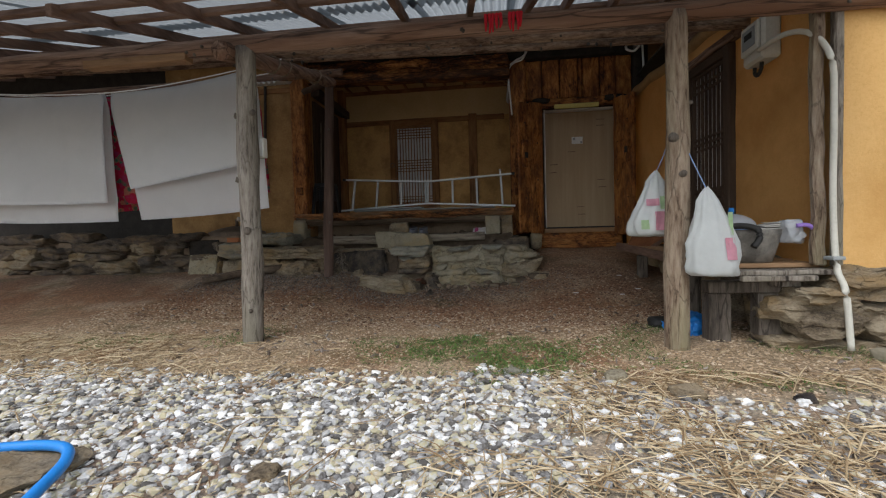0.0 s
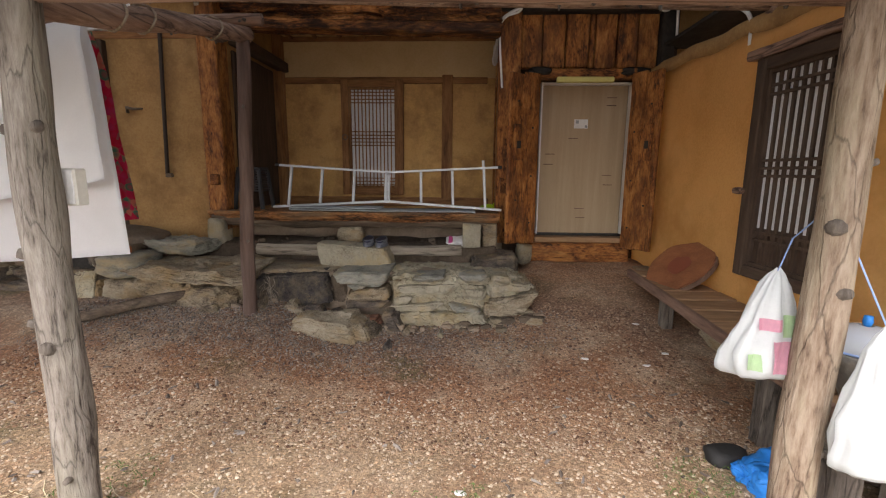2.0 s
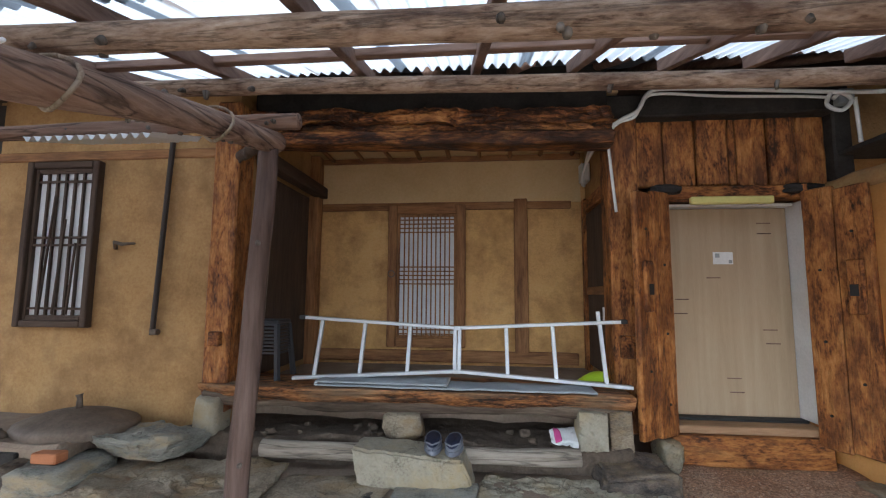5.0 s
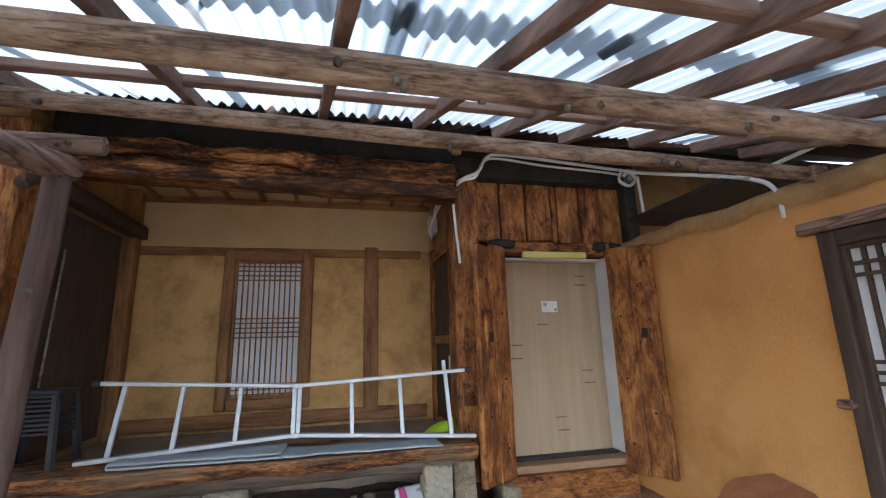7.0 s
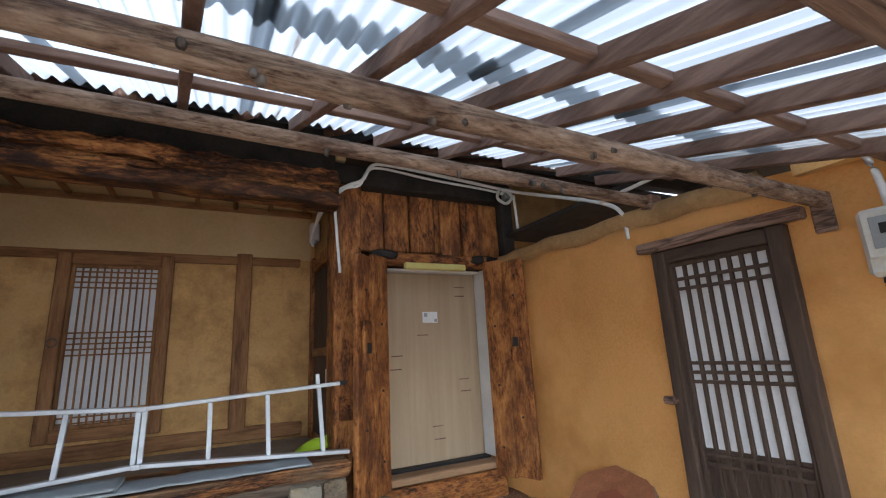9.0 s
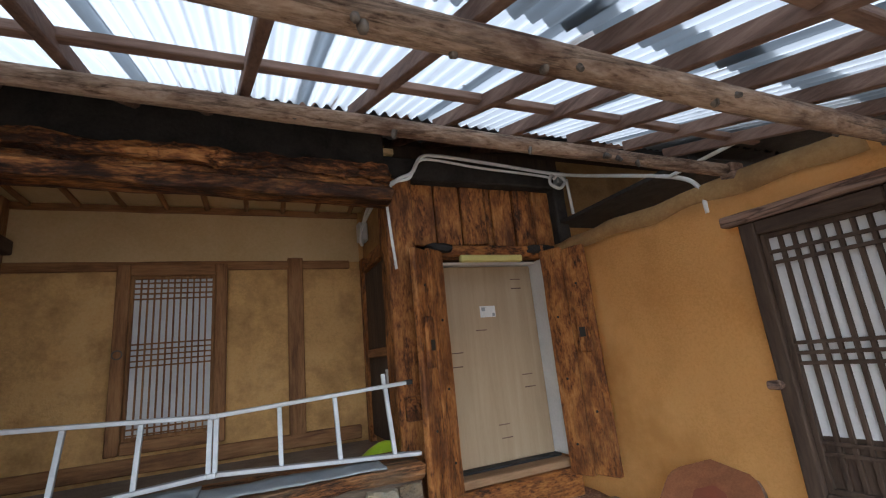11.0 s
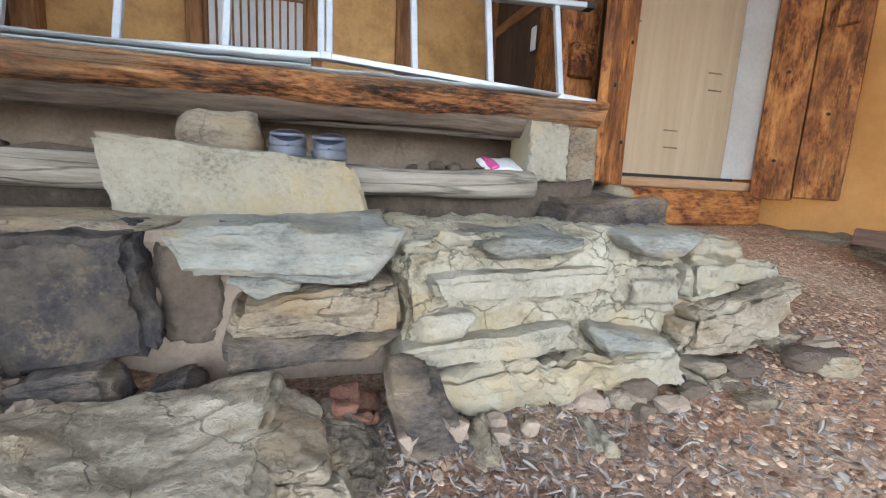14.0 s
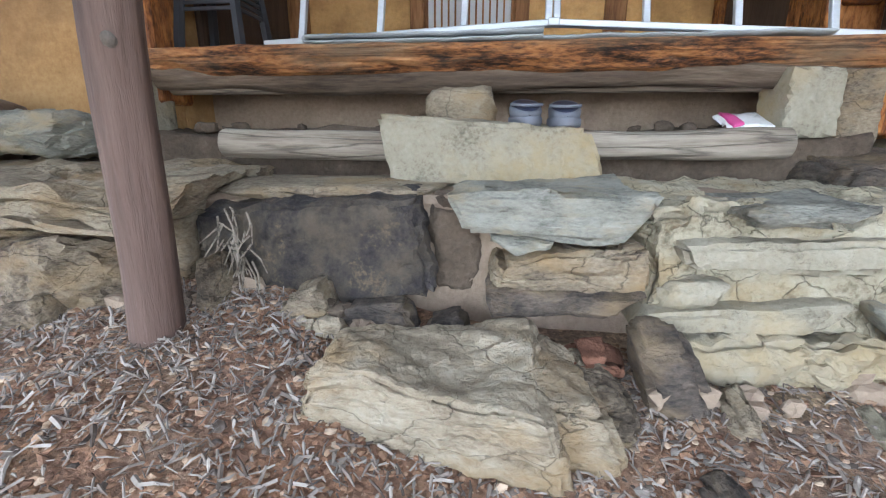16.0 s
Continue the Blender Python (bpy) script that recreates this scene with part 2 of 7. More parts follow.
M["bark_x"] = surface("grey_brown_bark", [(0.25, (0.035, 0.025, 0.018)), (0.5, (0.12, 0.09, 0.064)), (0.8, (0.24, 0.19, 0.14))], 9, 70, (0.10, 1, 1), rough=0.9, bump=0.8, dirt=(0.045, 0.030, 0.021), dirt_scale=3)
M["log_tan"] = surface("peeled_tan_log", [(0.28, (0.12, 0.068, 0.043)), (0.42, (0.30, 0.20, 0.135)), (0.6, (0.42, 0.30, 0.215)), (0.8, (0.54, 0.42, 0.32))], 14, 110, (0.30, 1, 1), rough=0.85, bump=1.0, dirt=(0.105, 0.055, 0.034), dirt_scale=7, distort=1.6, beds=0.45)
M["log_pale"] = surface("pale_grey_log", [(0.28, (0.13, 0.105, 0.08)), (0.5, (0.26, 0.225, 0.18)), (0.8, (0.37, 0.335, 0.28))], 10, 70, (0.08, 1, 1), rough=0.9, bump=0.6, crack=(8.0, 0.04, 0.45))
M["grey_timber"] = surface("dark_grey_timber", [(0.25, (0.05, 0.042, 0.035)), (0.5, (0.13, 0.11, 0.092)), (0.8, (0.24, 0.21, 0.18))], 9, 70, (1, 1, 0.15), rough=0.9, bump=0.6, crack=(6.0, 0.03, 0.4))
M["cloth"] = surface("white_quilt_cotton", [(0.2, (0.78, 0.785, 0.79)), (0.8, (0.86, 0.865, 0.87))], 3, 180, rough=0.95, bump=0.2)
M["paper_win"] = surface("white_window_paper", [(0.2, (0.60, 0.61, 0.62)), (0.8, (0.74, 0.75, 0.75))], 3, 60, rough=0.9, bump=0.05)
M["aluminium"] = surface("brushed_aluminium", [(0.2, (0.40, 0.43, 0.45)), (0.8, (0.53, 0.56, 0.59))], 6, 120, (0.2, 1, 1), rough=0.45, bump=0.05, metal=0.4)
M["white"] = plain("white_plastic", (0.72, 0.73, 0.72), 0.4)
M["cream"] = plain("cream_plastic", (0.62, 0.62, 0.56), 0.4)
M["black"] = plain("black_rubber", (0.025, 0.025, 0.025), 0.6)
# Soot black of lintel and post; also stands for dark gaps and openings.
M["soot"] = surface("soot_and_gap_black", [(0.2, (0.012, 0.011, 0.010)), (0.8, (0.045, 0.04, 0.036))], 5, 50, rough=0.85, bump=0.4)
M["mat"] = surface("grey_folded_mat", [(0.2, (0.24, 0.26, 0.27)), (0.8, (0.36, 0.39, 0.40))], 4, 160, rough=0.9, bump=0.2)
M["door"] = surface("tan_wrapped_door", [(0.2, (0.327, 0.237, 0.146)), (0.5, (0.396, 0.297, 0.189)), (0.8, (0.447, 0.348, 0.232))], 2.5, 70, (5, 1, 0.25), rough=0.65, bump=0.08)
M["yellow"] = plain("pale_yellow_foam", (0.62, 0.56, 0.20), 0.7)
M["lime"] = plain("lime_plastic", (0.42, 0.62, 0.03), 0.45)
M["stool"] = plain("dark_grey_plastic", (0.035, 0.037, 0.042), 0.45)
M["blue"] = plain("bright_blue_plastic", (0.02, 0.24, 0.72), 0.35)
M["iron"] = surface("rusty_cast_iron", [(0.2, (0.09, 0.07, 0.055)), (0.8, (0.20, 0.16, 0.125))], 6, 60, rough=0.6, bump=0.3, metal=0.3)
M["tile_grey"] = surface("grey_rubber_tub", [(0.2, (0.09, 0.085, 0.075)), (0.8, (0.20, 0.19, 0.17))], 5, 60, rough=0.7, bump=0.3, dirt=(0.30, 0.28, 0.25), dirt_scale=5)
M["round"] = surface("round_rush_tray", [(0.2, (0.15, 0.052, 0.022)), (0.8, (0.31, 0.125, 0.055))], 5, 90, rough=0.65, bump=0.3)
M["round_mid"] = plain("dark_red_lacquer", (0.20, 0.055, 0.03), 0.5)
M["bench"] = surface("worn_bench_plank", [(0.2, (0.20, 0.115, 0.06)), (0.8, (0.40, 0.25, 0.14))], 9, 70, (0.15, 1, 1), rough=0.75, bump=0.3, vary=0.2)
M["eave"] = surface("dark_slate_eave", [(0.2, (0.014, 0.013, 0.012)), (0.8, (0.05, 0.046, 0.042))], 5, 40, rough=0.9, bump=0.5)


def sheet_material():
    m = bpy.data.materials.new("milky_corrugated_plastic")
    m.use_nodes = True
    n, l = m.node_tree.nodes, m.node_tree.links
    out = n["Material Output"]
    n.remove(n["Principled BSDF"])
    tc = n.new("ShaderNodeTexCoord")
    mp = n.new("ShaderNodeMapping")
    mp.inputs["Scale"].default_value = (3, 0.5, 1)
    l.new(tc.outputs["Object"], mp.inputs[0])
    nz = n.new("ShaderNodeTexNoise")
    nz.inputs["Scale"].default_value, nz.inputs["Detail"].default_value = 2.2, 7
    l.new(mp.outputs[0], nz.inputs["Vector"])
    r = ramp_colours(n, [(0.22, (0.15, 0.12, 0.09)), (0.30, (0.265, 0.29, 0.31)), (0.6, (0.29, 0.32, 0.345))])
    l.new(nz.outputs[0], r.inputs[0])
    mp2 = n.new("ShaderNodeMapping")
    mp2.inputs["Scale"].default_value = (16, 0.35, 1)
    l.new(tc.outputs["Object"], mp2.inputs[0])
    streak = n.new("ShaderNodeTexNoise")
    streak.inputs["Scale"].default_value, streak.inputs["Detail"].default_value = 1.6, 6
    l.new(mp2.outputs[0], streak.inputs["Vector"])
    sr = ramp_colours(n, [(0.27, (0.42, 0.34, 0.29)), (0.33, (0.92, 0.92, 0.92)), (0.6, (1.0, 1.0, 1.0))])
    l.new(streak.outputs[0], sr.inputs[0])
    mm = n.new("ShaderNodeMix")
    mm.data_type, mm.blend_type = "RGBA", "MULTIPLY"
    mm.inputs[0].default_value = 1.0
    l.new(r.outputs[0], mm.inputs[6])
    l.new(sr.outputs[0], mm.inputs[7])
    tr, gl, tp = n.new("ShaderNodeBsdfTranslucent"), n.new("ShaderNodeBsdfDiffuse"), n.new("ShaderNodeBsdfTransparent")
    l.new(mm.outputs[2], tr.inputs[0])
    l.new(mm.outputs[2], gl.inputs[0])
    l.new(mm.outputs[2], tp.inputs[0])
    a, b = n.new("ShaderNodeMixShader"), n.new("ShaderNodeMixShader")
    a.inputs[0].default_value, b.inputs[0].default_value = 0.25, 0.05
    l.new(tr.outputs[0], a.inputs[1])
    l.new(gl.outputs[0], a.inputs[2])
    l.new(a.outputs[0], b.inputs[1])
    l.new(tp.outputs[0], b.inputs[2])
    l.new(b.outputs[0], out.inputs[0])
    return m


M["sheet"] = sheet_material()


def ground_material():
    """Gravel near the yard, tan grit, then reddish trodden earth towards the house."""
    m = bpy.data.materials.new("yard_ground")
    m.use_nodes = True
    n, l = m.node_tree.nodes, m.node_tree.links
    b = n["Principled BSDF"]
    tc = n.new("ShaderNodeTexCoord")
    sep = n.new("ShaderNodeSeparateXYZ")
    l.new(tc.outputs["Object"], sep.inputs[0])
    wob = n.new("ShaderNodeTexNoise")
    wob.inputs["Scale"].default_value, wob.inputs["Detail"].default_value = 0.9, 6
    l.new(tc.outputs["Object"], wob.inputs["Vector"])
    add = n.new("ShaderNodeMath")
    add.operation = "MULTIPLY_ADD"
    add.inputs[1].default_value = 1.8
    l.new(wob.outputs[0], add.inputs[0])
    l.new(sep.outputs["Y"], add.inputs[2])
    div = n.new("ShaderNodeMath")
    div.operation = "DIVIDE"
    div.inputs[1].default_value = 12.0
    l.new(add.outputs[0], div.inputs[0])
    zone = ramp_colours(n, [(0.30, (0.30, 0.275, 0.235)), (0.36, (0.37, 0.285, 0.19)), (0.46, (0.40, 0.285, 0.185)), (0.545, (0.29, 0.155, 0.088)), (0.63, (0.225, 0.15, 0.108)), (0.73, (0.37, 0.23, 0.145))])
    l.new(div.outputs[0], zone.inputs[0])
    grit = n.new("ShaderNodeTexNoise")
    grit.inputs["Scale"].default_value, grit.inputs["Detail"].default_value, grit.inputs["Roughness"].default_value = 28, 8, 0.75
    l.new(tc.outputs["Object"], grit.inputs["Vector"])
    gr = ramp_colours(n, [(0.3, (0.40, 0.38, 0.36)), (0.5, (0.95, 0.95, 0.95)), (0.7, (1.6, 1.55, 1.5))])
    l.new(grit.outputs[0], gr.inputs[0])
    mul = n.new("ShaderNodeMix")
    mul.data_type, mul.blend_type = "RGBA", "MULTIPLY"
    mul.inputs[0].default_value = 0.9
    l.new(zone.outputs[0], mul.inputs[6])
    l.new(gr.outputs[0], mul.inputs[7])
    patch = n.new("ShaderNodeTexNoise")
    patch.inputs["Scale"].default_value, patch.inputs["Detail"].default_value = 1.7, 7
    l.new(tc.outputs["Object"], patch.inputs["Vector"])
    pr = ramp_colours(n, [(0.55, (0, 0, 0)), (0.72, (0.75, 0.75, 0.75))])
    l.new(patch.outputs[0], pr.inputs[0])
    mx = n.new("ShaderNodeMix")
    mx.data_type = "RGBA"
    l.new(pr.outputs[0], mx.inputs[0])
    l.new(mul.outputs[2], mx.inputs[6])
    mx.inputs[7].default_value = (0.125, 0.112, 0.058, 1)
    col = mx.outputs[2]
    for size, lo, hi, tone in ((1.15, 0.50, 0.64, (0.46, 0.36, 0.26, 1)), (0.8, 0.50, 0.64, (0.25, 0.125, 0.07, 1)), (3.3, 0.60, 0.72, (0.13, 0.09, 0.06, 1))):
        pn = n.new("ShaderNodeTexNoise")
        pn.inputs["Scale"].default_value, pn.inputs["Detail"].default_value, pn.inputs["Roughness"].default_value = size, 9, 0.7
        off = n.new("ShaderNodeMapping")
        off.inputs["Location"].default_value = (size * 7, 3.1, 0)
        l.new(tc.outputs["Object"], off.inputs[0])
        l.new(off.outputs[0], pn.inputs["Vector"])
        pm = ramp_colours(n, [(lo, (0, 0, 0)), (hi, (0.7, 0.7, 0.7))])
        l.new(pn.outputs[0], pm.inputs[0])
        px = n.new("ShaderNodeMix")
        px.data_type = "RGBA"
        l.new(pm.outputs[0], px.inputs[0])
        l.new(col, px.inputs[6])
        px.inputs[7].default_value = tone
        col = px.outputs[2]
    peb = n.new("ShaderNodeTexVoronoi")
    peb.inputs["Scale"].default_value = 75
    l.new(tc.outputs["Object"], peb.inputs["Vector"])
    split = n.new("ShaderNodeSeparateColor")
    l.new(peb.outputs["Color"], split.inputs[0])
    pr2 = ramp_colours(n, [(0.0, (0.55, 0.55, 0.56)), (0.6, (1.0, 1.0, 1.0)), (0.9, (1.25, 1.22, 1.18)), (1.0, (1.75, 1.7, 1.6))])
    l.new(split.outputs[0], pr2.inputs[0])
    gm = n.new("ShaderNodeMix")
    gm.data_type, gm.blend_type = "RGBA", "MULTIPLY"
    gm.inputs[0].default_value = 0.8
    l.new(col, gm.inputs[6])
    l.new(pr2.outputs[0], gm.inputs[7])
    l.new(gm.outputs[2], b.inputs["Base Color"])
    b.inputs["Roughness"].default_value = 0.95
    b.inputs["Specular IOR Level"].default_value = 0.2
    bp = n.new("ShaderNodeBump")
    bp.inputs["Strength"].default_value, bp.inputs["Distance"].default_value = 0.9, 0.02
    l.new(grit.outputs[0], bp.inputs["Height"])
    l.new(bp.outputs[0], b.inputs["Normal"])
    return m


M["ground"] = ground_material()


# ---- builders ----
def thing(name, at, label, category, group="", kind=""):
    e = new(name)
    e.location = at
    e.empty_display_size = 0.1
    return tagged(e, label, category, group, kind)


def origin_of(ob):
    p = Vector((0, 0, 0))
    while ob is not None:
        p = p + ob.location
        ob = ob.parent
    return p


def finish(name, bm, mat, smooth=False):
    me = bpy.data.meshes.new(name)
    bm.normal_update()
    bm.to_mesh(me)
    bm.free()
    me.materials.append(mat)
    if smooth:
        me.polygons.foreach_set("use_smooth", [True] * len(me.polygons))
    return me


def part(name, bm, mat, parent, label="", smooth=False):
    """Links a bmesh, built in world metres, as one mesh under a thing or a part."""
    if parent is not None:
        bmesh.ops.translate(bm, verts=bm.verts, vec=-origin_of(parent))
    ob = new(name, finish(name, bm, mat, smooth))
    ob.parent = parent
    if label:
        ob["label"] = label
    return ob


def solid(name, bm, mat, label, category, kind="", smooth=False, group=""):
    """A thing that is one mesh, its origin at the middle of its base."""
    lo = Vector([min(v.co[i] for v in bm.verts) for i in range(3)])
    hi = Vector([max(v.co[i] for v in bm.verts) for i in range(3)])
    at = Vector(((lo.x + hi.x) / 2, (lo.y + hi.y) / 2, lo.z))
    bmesh.ops.translate(bm, verts=bm.verts, vec=-at)
    ob = new(name, finish(name, bm, mat, smooth))
    ob.location = at
    return tagged(ob, label, category, group, kind)


def box(x0, x1, y0, y1, z0, z1, bevel=0.006, bm=None, wear=0.0, cuts=0):
    """A bevelled board; wear roughens its edges."""
    out = bm if bm is not None else bmesh.new()
    b = bmesh.new()
    bmesh.ops.create_cube(b, size=1)
    for v in b.verts:
        v.co = Vector(((x0 + x1) / 2 + v.co.x * (x1 - x0), (y0 + y1) / 2 + v.co.y * (y1 - y0), (z0 + z1) / 2 + v.co.z * (z1 - z0)))
    if bevel:
        bmesh.ops.bevel(b, geom=b.edges[:], offset=min(bevel, 0.3 * min(x1 - x0, y1 - y0, z1 - z0)), segments=1, affect="EDGES")
    if cuts:
        bmesh.ops.subdivide_edges(b, edges=[e for e in b.edges if e.calc_length() > 0.25], cuts=cuts, use_grid_fill=True)
    if wear:
        for v in b.verts:
            v.co += noise.noise_vector(v.co * 5) * wear
    join(out, b)
    return out


def join(out, b):
    me = bpy.data.meshes.new("tmp")
    b.to_mesh(me)
    b.free()
    out.from_mesh(me)
    bpy.data.meshes.remove(me)


def tube(points, radii, sides=10, rough=0.0, bm=None, seed=0.0, cap=True):
    """A round body along points, with a radius at each; rough makes it an uneven log."""
    out = bm if bm is not None else bmesh.new()
    pts = [Vector(p) for p in points]
    rings = []
    up = Vector((0, 0, 1))
    for i, p in enumerate(pts):
        d = (pts[min(i + 1, len(pts) - 1)] - pts[max(i - 1, 0)]).normalized()
        a = d.cross(up)
        if a.length < 0.2:
            a = d.cross(Vector((0, 1, 0)))
        a.normalize()
        c = a.cross(d).normalized()
        r = radii[i] if isinstance(radii, (list, tuple)) else radii
        ring = []
        for k in range(sides):
            w = 2 * math.pi * k / sides
            u = a * math.cos(w) + c * math.sin(w)
            q = r * (1 + rough * noise.noise(Vector((u.x * 1.3 + seed, u.y * 1.3 + p.y * 1.8 + u.z, p.x * 1.8 + p.z * 1.8))))
            ring.append(out.verts.new(p + u * q))
        rings.append(ring)
    for r0, r1 in zip(rings, rings[1:]):
        for k in range(sides):
            out.faces.new((r0[k], r0[(k + 1) % sides], r1[(k + 1) % sides], r1[k]))
    if cap:
        out.faces.new(rings[0][::-1])
        out.faces.new(rings[-1])
    return out


def smooth_path(points, steps=6):
    """A rounded line through points."""
    p = [Vector(q) for q in points]
    p = [p[0] * 2 - p[1]] + p + [p[-1] * 2 - p[-2]]
    out = []
    for i in range(1, len(p) - 2):
        for s in range(steps):
            t = s / steps
            out.append(0.5 * (2 * p[i] + (p[i + 1] - p[i - 1]) * t + (2 * p[i - 1] - 5 * p[i] + 4 * p[i + 1] - p[i + 2]) * t * t + (3 * p[i] - p[i - 1] - 3 * p[i + 1] + p[i + 2]) * t ** 3))
    out.append(p[-2])
    return out


def log_between(a, b, r0, r1, seed, sides=14, n=14, sag=0.0, rough=0.16, wander=0.02):
    a, b = Vector(a), Vector(b)
    pts, rad = [], []
    for i in range(n + 1):
        t = i / n
        p = a.lerp(b, t)
        p.z -= sag * 4 * t * (1 - t)
        off = noise.noise_vector(Vector((t * 3.1 + seed, seed * 2.3, 0.5))) * wander
        pts.append(p + off)
        rad.append((r0 + (r1 - r0) * t) * (1 + 0.06 * noise.noise(Vector((t * 7, seed, 3)))))
    return tube(pts, rad, sides, rough, seed=seed)


def knot(bm, at, way, r, length):
    """The stub of a cut branch on a post."""
    at, way = Vector(at), Vector(way).normalized()
    return tube([at - way * 0.03, at + way * length * 0.4, at + way * length], [r * 1.6, r * 1.1, r * 0.9], 9, 0.15, bm, at.z)


def rock(x0, x1, y0, y1, z0, z1, seed, level=3, power=5.0, rough=0.1, layers=0.0, lean=0.0):
    """A split stone that fills about that box: flat broken faces, chipped edges and, if layered, stepped beds."""
    b = bmesh.new()
    bmesh.ops.create_icosphere(b, subdivisions=level, radius=1)
    c = Vector(((x0 + x1) / 2, (y0 + y1) / 2, (z0 + z1) / 2))
    h = Vector(((x1 - x0) / 2, (y1 - y0) / 2, (z1 - z0) / 2))
    r = random.Random(int(seed * 97) + 11)
    tilt = 0.16 if power < 6 else (0.06 if power < 9 else 0.03)
    planes = []
    for axis in range(3):
        for sign in (-1, 1):
            d = Vector([r.uniform(-tilt, tilt) for _ in range(3)])
            d[axis] = sign
            planes.append((d.normalized(), r.uniform(0.93, 1.02)))
    for _ in range(12 if power < 6 else 5):
        d = Vector((r.choice((-1, 1)) * r.uniform(0.3, 1), r.choice((-1, 1)) * r.uniform(0.3, 1), r.choice((-1, 1)) * r.uniform(0.15, 0.9))).normalized()
        planes.append((d, (abs(d.x) + abs(d.y) + abs(d.z)) * r.uniform(0.66, 0.9) if power < 6 else (abs(d.x) + abs(d.y) + abs(d.z)) * (r.uniform(0.8, 0.95) if power < 9 else r.uniform(0.92, 1.0))))
    off = Vector((seed, seed * 1.7, seed * 0.4))
    for v in b.verts:
        d = v.co.normalized()
        d = (d * (abs(d.x) ** 4 + abs(d.y) ** 4 + abs(d.z) ** 4) ** -0.25)
        k = min(g / max(0.05, d.dot(n_)) for n_, g in planes if d.dot(n_) > 0.05)
        p = d * k
        s = Vector((p.x * h.x, p.y * h.y, p.z * h.z))
        if layers:
            bed = math.floor(s.z / layers + 0.5 * noise.noise(s * 2.5 + off))
            w = noise.noise(Vector((bed * 3.7 + 0.5, seed, s.x * 1.2))) + 0.6 * noise.noise(Vector((s.x * 6, bed * 2.1, seed)))
            s.x *= 1 + 0.05 * w
            s.y *= 1 + 0.16 * w
        big = noise.noise_vector(s * 4.0 + off)
        mid = noise.noise_vector(s * 13 + off * 3)
        tiny = noise.noise_vector(s * 37 + off)
        s += big * rough * 0.55 + mid * rough * 0.28 + tiny * rough * 0.13
        if power < 9:
            chip = noise.cell_vector(Vector((s.x * 7 + 1.1 * big.x, s.y * 7 + 1.1 * big.y, s.z * 17 + 1.6 * big.z)) + off)
            s += (chip - Vector((0.5, 0.5, 0.5))) * min(rough, 0.04) * 0.6
        s.x += lean * s.z
        v.co = c + s
    return b


